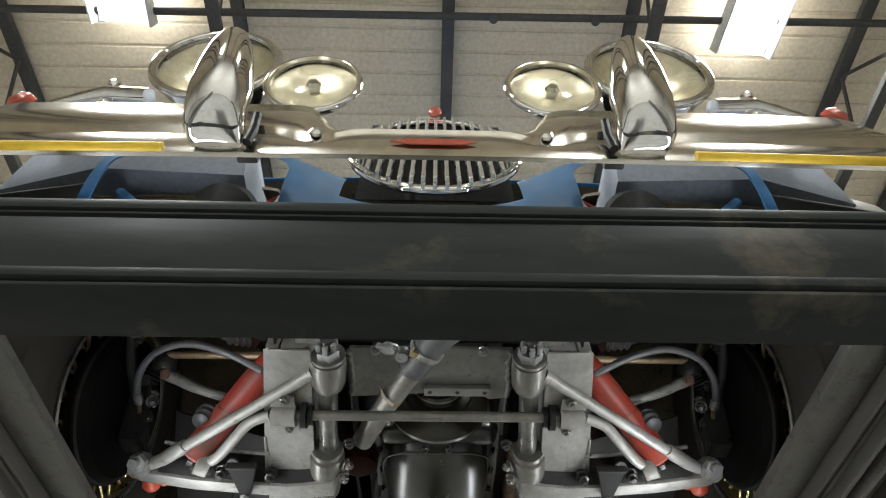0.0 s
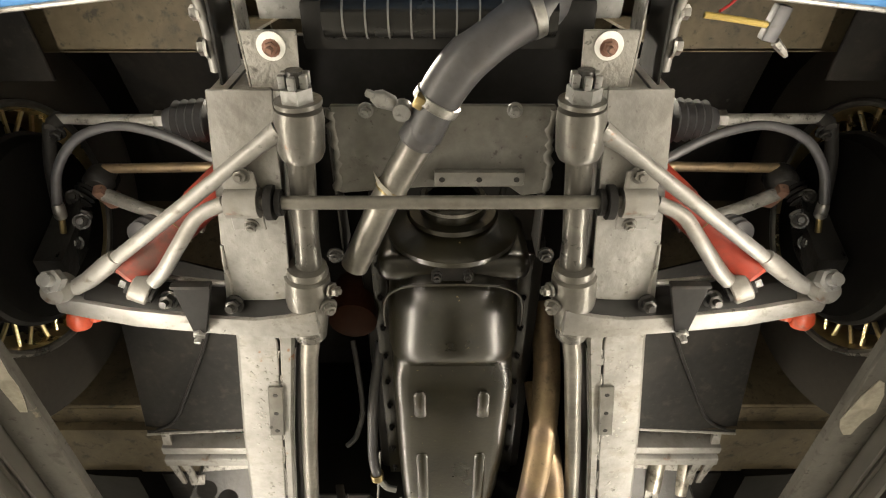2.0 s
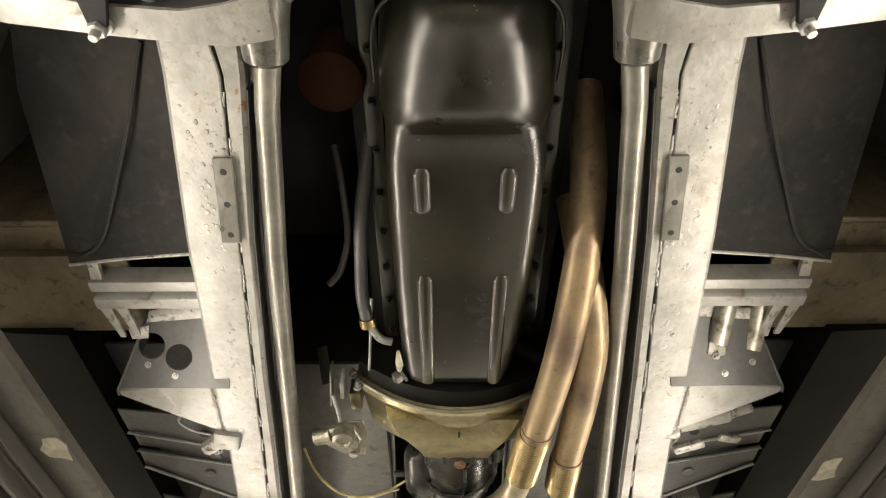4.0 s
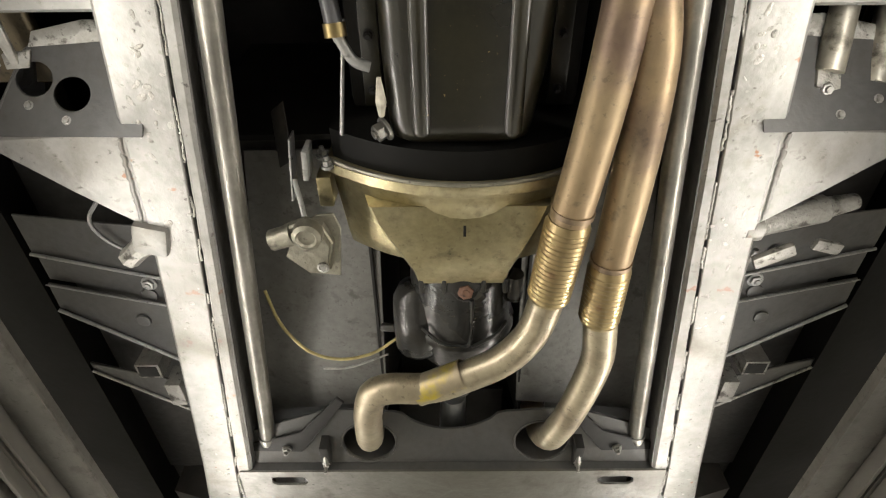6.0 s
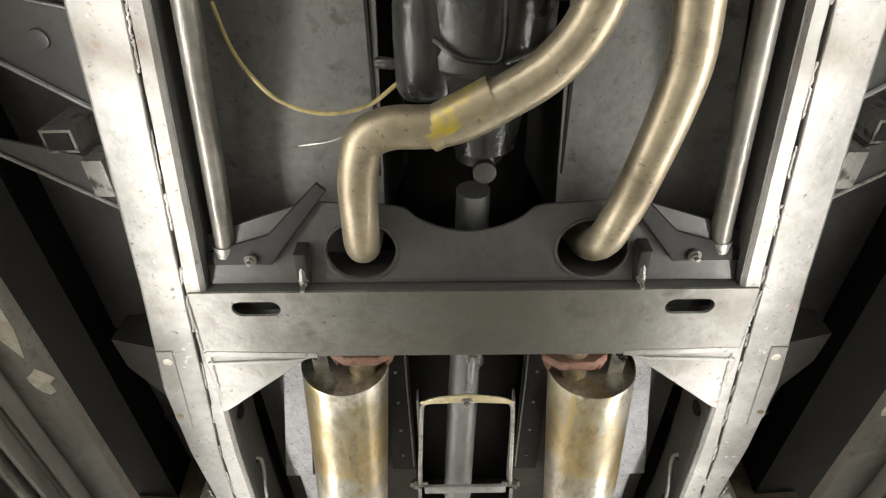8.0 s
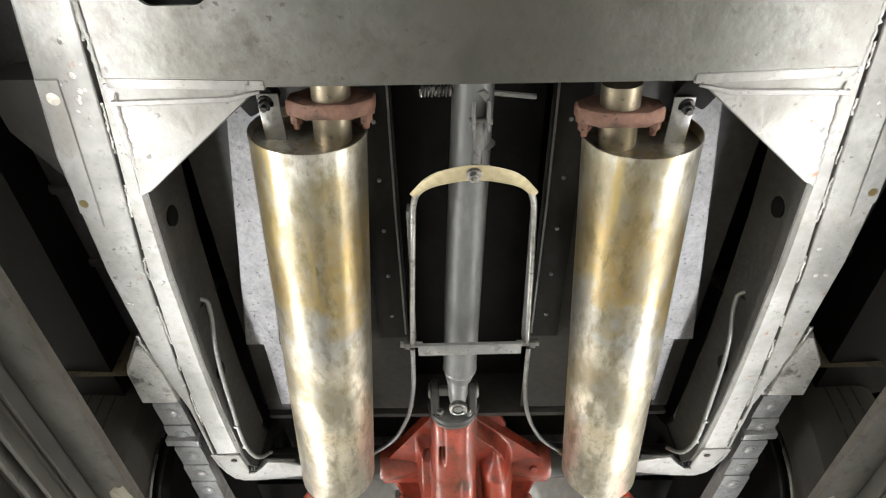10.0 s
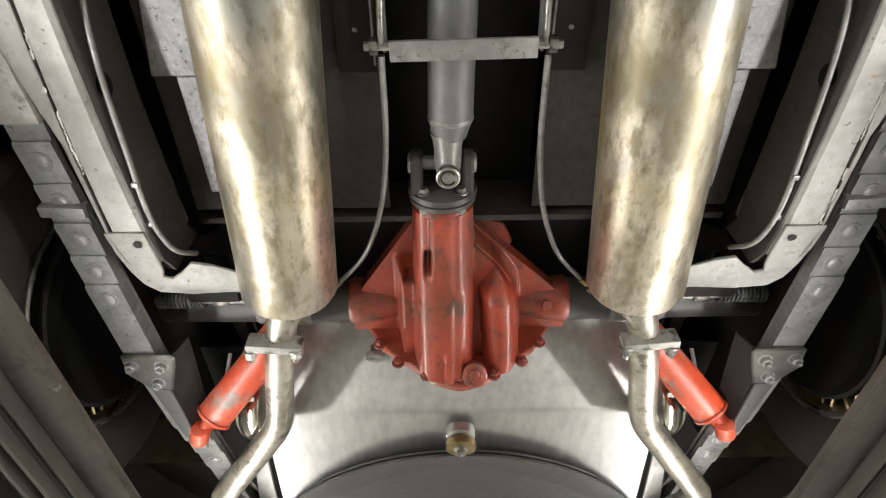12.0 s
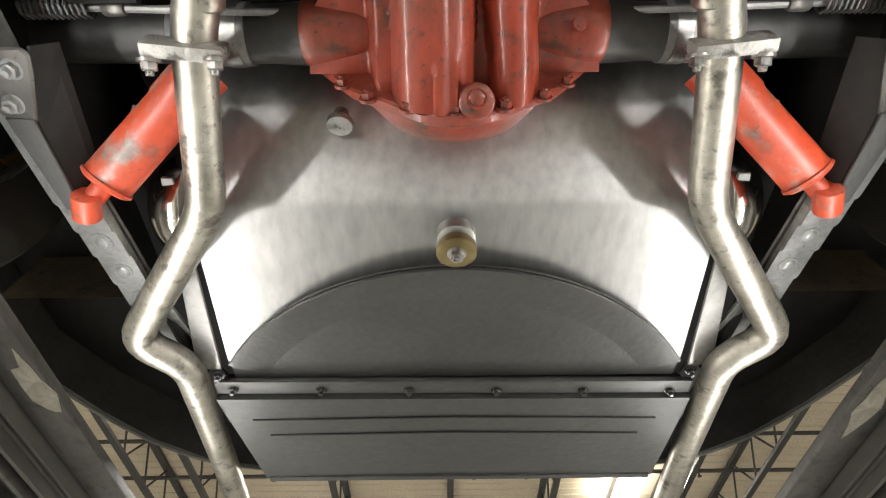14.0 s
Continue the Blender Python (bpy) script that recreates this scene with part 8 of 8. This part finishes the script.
part("badge", lathe([(0, 0.017), (0.006, 0.016), (0.008, 0.008)], (0.004, 0.148, 2.565), (0, -1, -0.4), 24), AMBER, gr, "round red badge")
part("grille_back", box((0.006, 0.185, 2.375), (0.32, 0.004, 0.38), bev=0.001), BLACK, gr)
# bumper


def bumper_y(x):
    return -0.070 + 0.004 * (x / 0.6) ** 2 + 0.16 * max(0, (abs(x) - 0.62) / 0.25) ** 2


def bumper_top(x):
    return 1.958 + 0.104 / (1 + math.exp(-(abs(x) - 0.160) / 0.011))


def bumper_ridge(x):
    return 1.920 - 0.020 / (1 + ((abs(x) - 0.155) / 0.034) ** 6)


rings = []
for k in range(129):
    x = -0.86 + 1.72 * k / 128
    y, zt, zr, zb = bumper_y(x), bumper_top(x), bumper_ridge(x), 1.858
    mid = (zt + zr) / 2
    rings.append([(x, y + 0.013, zb + 0.012), (x, y + 0.010, zb + 0.006), (x, y + 0.004, zb + 0.007), (x, y, zb + 0.018), (x, y - 0.002, zr - 0.010), (x, y + 0.004, zr - 0.002), (x, y + 0.004, zr + 0.003), (x, y - 0.003, zr + 0.012),
                  (x, y + 0.002, mid + 0.004), (x, y + 0.010, zt - 0.010), (x, y + 0.022, zt), (x, y + 0.028, zt - 0.002), (x, y + 0.016, mid), (x, y + 0.014, zr), (x, y + 0.014, zb + 0.022), (x, y + 0.014, zb + 0.016)])
bp = part("front_bumper", loft(rings), CHROME_DULL, car, "curved chrome front bumper with overriders", smooth=50)
part("badge", plate([(-0.055, -0.0735, 1.888), (-0.03, -0.0735, 1.897), (0.04, -0.0735, 1.897), (0.06, -0.0735, 1.888), (0.04, -0.0735, 1.880), (-0.03, -0.0735, 1.880)], (0, -0.002, 0), 0.0006), AMBER, bp, "red enamel badge")
for s in (-1, 1):
    ov = []
    for y, z, w, d in ((-0.060, 1.880, 0.012, 0.008), (-0.066, 1.874, 0.028, 0.018), (-0.078, 1.868, 0.036, 0.030), (-0.092, 1.873, 0.0405, 0.042), (-0.108, 1.890, 0.0405, 0.050), (-0.126, 1.922, 0.041, 0.052), (-0.146, 1.957, 0.036, 0.046), (-0.164, 1.987, 0.028, 0.034), (-0.176, 2.006, 0.018, 0.020), (-0.181, 2.013, 0.006, 0.007)):
        ov.append([(s * (0.275 - 0.03 * max(0, z - 1.90)) + w * math.cos(a) * (1 - 0.10 * math.cos(2 * a) ** 2 * (z < 1.90)), y + d * 0.5 * math.sin(a), z + d * 0.5 * math.cos(a) * 0 + 0.25 * d * math.sin(a)) for a in [2 * math.pi * k / 24 for k in range(24)]])
    part("overrider", loft(ov), CHROME, bp, "tall chrome overrider horn", smooth=60)
    part("overrider_rubber", tube([(s * 0.236, -0.076, 1.872), (s * 0.235, -0.080, 1.905), (s * 0.240, -0.084, 1.945)], 0.006, 8), RUBBER, bp)
    part("bumper_bolt", lathe([(0, 0.010), (0.004, 0.010), (0.008, 0.005)], (s * 0.155, -0.071, 1.916), (0, -1, 0), 14), CHROME, bp)
    # a yellow reflection in the chrome, modelled as a solid strip
    strip = [(s * x, bumper_y(x) + 0.003, 1.873) for x in [0.345 + 0.02 * k for k in range(15)]]
    part("yellow_reflection", tube(strip, 0.0085, 10, flat=0.9), YELLOW, bp, "yellow strip drawn for a reflection along the lower bumper edge")
    part("bumper_iron", box((s * 0.27, -0.03, 1.965), (0.03, 0.05, 0.02), bev=0.003), BLACK, bp)

    def round_lamp(name, c, r, depth, axis, label, body):
        lamp = part(name, lathe([(-depth, r * 0.25), (-depth * 0.85, r * 0.5), (-depth * 0.4, r * 0.9), (0.0, r * 1.02), (0.008, r * 1.02), (0.012, r * 0.95), (0.006, r * 0.92), (0.0, r * 0.92)], c, axis, 36, caps=False), body, car, label, smooth=60)
        part("reflector", lathe([(0.0, r * 0.92), (-depth * 0.25, r * 0.72), (-depth * 0.45, r * 0.45), (-depth * 0.55, r * 0.12)], c, axis, 36, caps=False), REFLECTOR, lamp, smooth=60)
        ln = part("lens", lathe([(0.006, r * 0.93), (r * 0.10, r * 0.80), (r * 0.17, r * 0.5), (r * 0.20, r * 0.1), (r * 0.19, r * 0.1), (r * 0.16, r * 0.5), (r * 0.085, r * 0.79), (0.002, r * 0.92)], c, axis, 36, caps=False), LENS, lamp, smooth=60)
        ln.visible_shadow = False
        part("bulb_cap", lathe([(0, r * 0.16), (r * 0.12, r * 0.17), (r * 0.2, r * 0.10)], Vector(c) + Vector(axis).normalized() * (-depth * 0.25), axis, 18), CHROME, lamp)
        d_, u_ = Vector(axis).normalized(), Vector((1, 0, 0))
        w_ = d_.cross(u_)
        part("rim", tube([Vector(c) + d_ * 0.004 + (u_ * math.cos(2 * math.pi * k / 40) + w_ * math.sin(2 * math.pi * k / 40)) * r for k in range(41)], r * 0.075, 10, caps=False), CHROME, lamp)
        return lamp

    round_lamp("driving_lamp", (s * 0.232, -0.012, 2.285), 0.089, 0.036, (0, -1, -0.26), "round driving lamp with clear glass on the bumper", REFLECTOR)
    part("lamp_stem", tube([(s * 0.232, 0.02, 2.12), (s * 0.232, 0.02, 2.22)], 0.009, 10), CHROME, car)
    round_lamp("headlamp", (s * 0.468, 0.0, 2.435), 0.130, 0.13, (0, -1, -0.22), "round chrome-rimmed headlamp", CHROME)
    sd = part("side_lamp", lathe([(0, 0.006), (0.01, 0.024), (0.05, 0.034), (0.11, 0.030), (0.15, 0.012)], (s * 0.70, 0.055, 2.37), (0, 1, 0.1), 24), CHROME, car, "chrome side lamp pod with a red lens", smooth=60)
    part("lens", lathe([(0, 0.028), (0.015, 0.026), (0.025, 0.014)], (s * 0.845, 0.06, 2.335), (s * 0.4, -1, 0), 20), AMBER, sd)
    part("pod_ball", lathe([(0, 0.004), (0.006, 0.013), (0.016, 0.016), (0.026, 0.010)], (s * 0.705, 0.055, 2.425), (0, -0.3, 1), 18), CHROME, sd)
    part("wing_bead", tube([(s * 0.60, 0.05, 2.37), (s * 0.70, 0.055, 2.395), (s * 0.80, 0.075, 2.355)], 0.020, 10), CHROME, sd)
# tail: dark underside of the rear wings and its lower edge
RE = [(0.0, 4.27), (0.30, 4.27), (0.45, 4.255), (0.595, 4.215), (0.70, 4.13), (0.78, 4.02), (0.865, 3.863), (0.885, 3.70), (0.89, 3.55)]
for s in (-1, 1):
    shell = [[(s * x, y - 0.0, z0) for x, y in RE] for z0 in (2.0, 2.25)]
    b = loft(shell, False, False)
    r = bmesh.ops.extrude_face_region(b, geom=b.faces[:])
    for v in r["geom"]:
        if isinstance(v, bmesh.types.BMVert):
            v.co += Vector((-s * 0.012, -0.012, 0))
    part("tail_panel", b, FLOORPAN, car, smooth=50)
    part("tail_edge", tube([(s * x, y, 2.0) for x, y in RE], 0.004, 8, 0.1), SILVER, car)
    part("boot_floor", plate([(0.0, 3.80, 2.10), (0.0, 4.25, 2.10), (s * 0.30, 4.25, 2.10), (s * 0.45, 4.235, 2.10), (s * 0.59, 4.195, 2.10), (s * 0.77, 4.0, 2.10), (s * 0.85, 3.86, 2.10), (s * 0.87, 3.40, 2.10), (s * 0.42, 3.40, 2.10), (s * 0.42, 3.80, 2.10)], (0, 0, 0.01), 0.001), BLACK, car)
    part("wing_side", plate([(s * 0.875, 2.6, 2.0), (s * 0.875, 2.6, 2.5), (s * 0.875, 3.6, 2.5), (s * 0.875, 3.6, 2.0)], (s * 0.01, 0, 0), 0.002), BLACK, car)
    part("door_side", plate([(s * 0.915, 0.3, 2.02), (s * 0.915, 0.3, 2.4), (s * 0.915, 2.6, 2.4), (s * 0.915, 2.6, 2.02)], (s * 0.01, 0, 0), 0.002), BLACK, car)
part("body_top", box((0, 2.5, 2.5), (1.80, 4.1, 0.02), bev=0.004), BLACK, car)


# outer skin of the body, above the chassis
def skin(y):
    """Half section of the body from the sill up to the centre line."""
    low = 2.03 + 0.27 * math.exp(-((y - 0.62) / 0.30) ** 4)
    w = at((0.34, 1.0, 2.3, 3.2, 3.7, 3.863, 4.02, 4.13, 4.215, 4.26), (0.90, 0.955, 0.955, 0.955, 0.919, 0.899, 0.814, 0.734, 0.629, 0.50), y)
    top = at((0.34, 1.2, 1.5, 2.4, 3.0, 4.0, 4.26), (2.62, 2.74, 2.72, 2.60, 2.72, 2.45, 2.25), y)
    return [(w - 0.02, low), (w, low + 0.06), (w - 0.01, 2.40), (w - 0.10, min(top - 0.03, 2.56)), (w * 0.5, top - 0.02), (0.0, top)]


b = loft([[(-x, y, z) for x, z in skin(y)] + [(x, y, z) for x, z in skin(y)[-2::-1]] for y in [0.36 + 0.13 * k for k in range(31)]], False, False)
r = bmesh.ops.extrude_face_region(b, geom=b.faces[:])
for v in r["geom"]:
    if isinstance(v, bmesh.types.BMVert):
        v.co.z += 0.004
part("body_skin", b, BLUE, car, "blue painted outer body", smooth=50)
b = loft([[(-x * 0.982, y, z - 0.012 * (z > 2.3)) for x, z in skin(y)] + [(x * 0.982, y, z - 0.012 * (z > 2.3)) for x, z in skin(y)[-2::-1]] for y in [0.365 + 0.13 * k for k in range(25)]], False, False)
part("body_lining", b, ARCH, car, smooth=50)
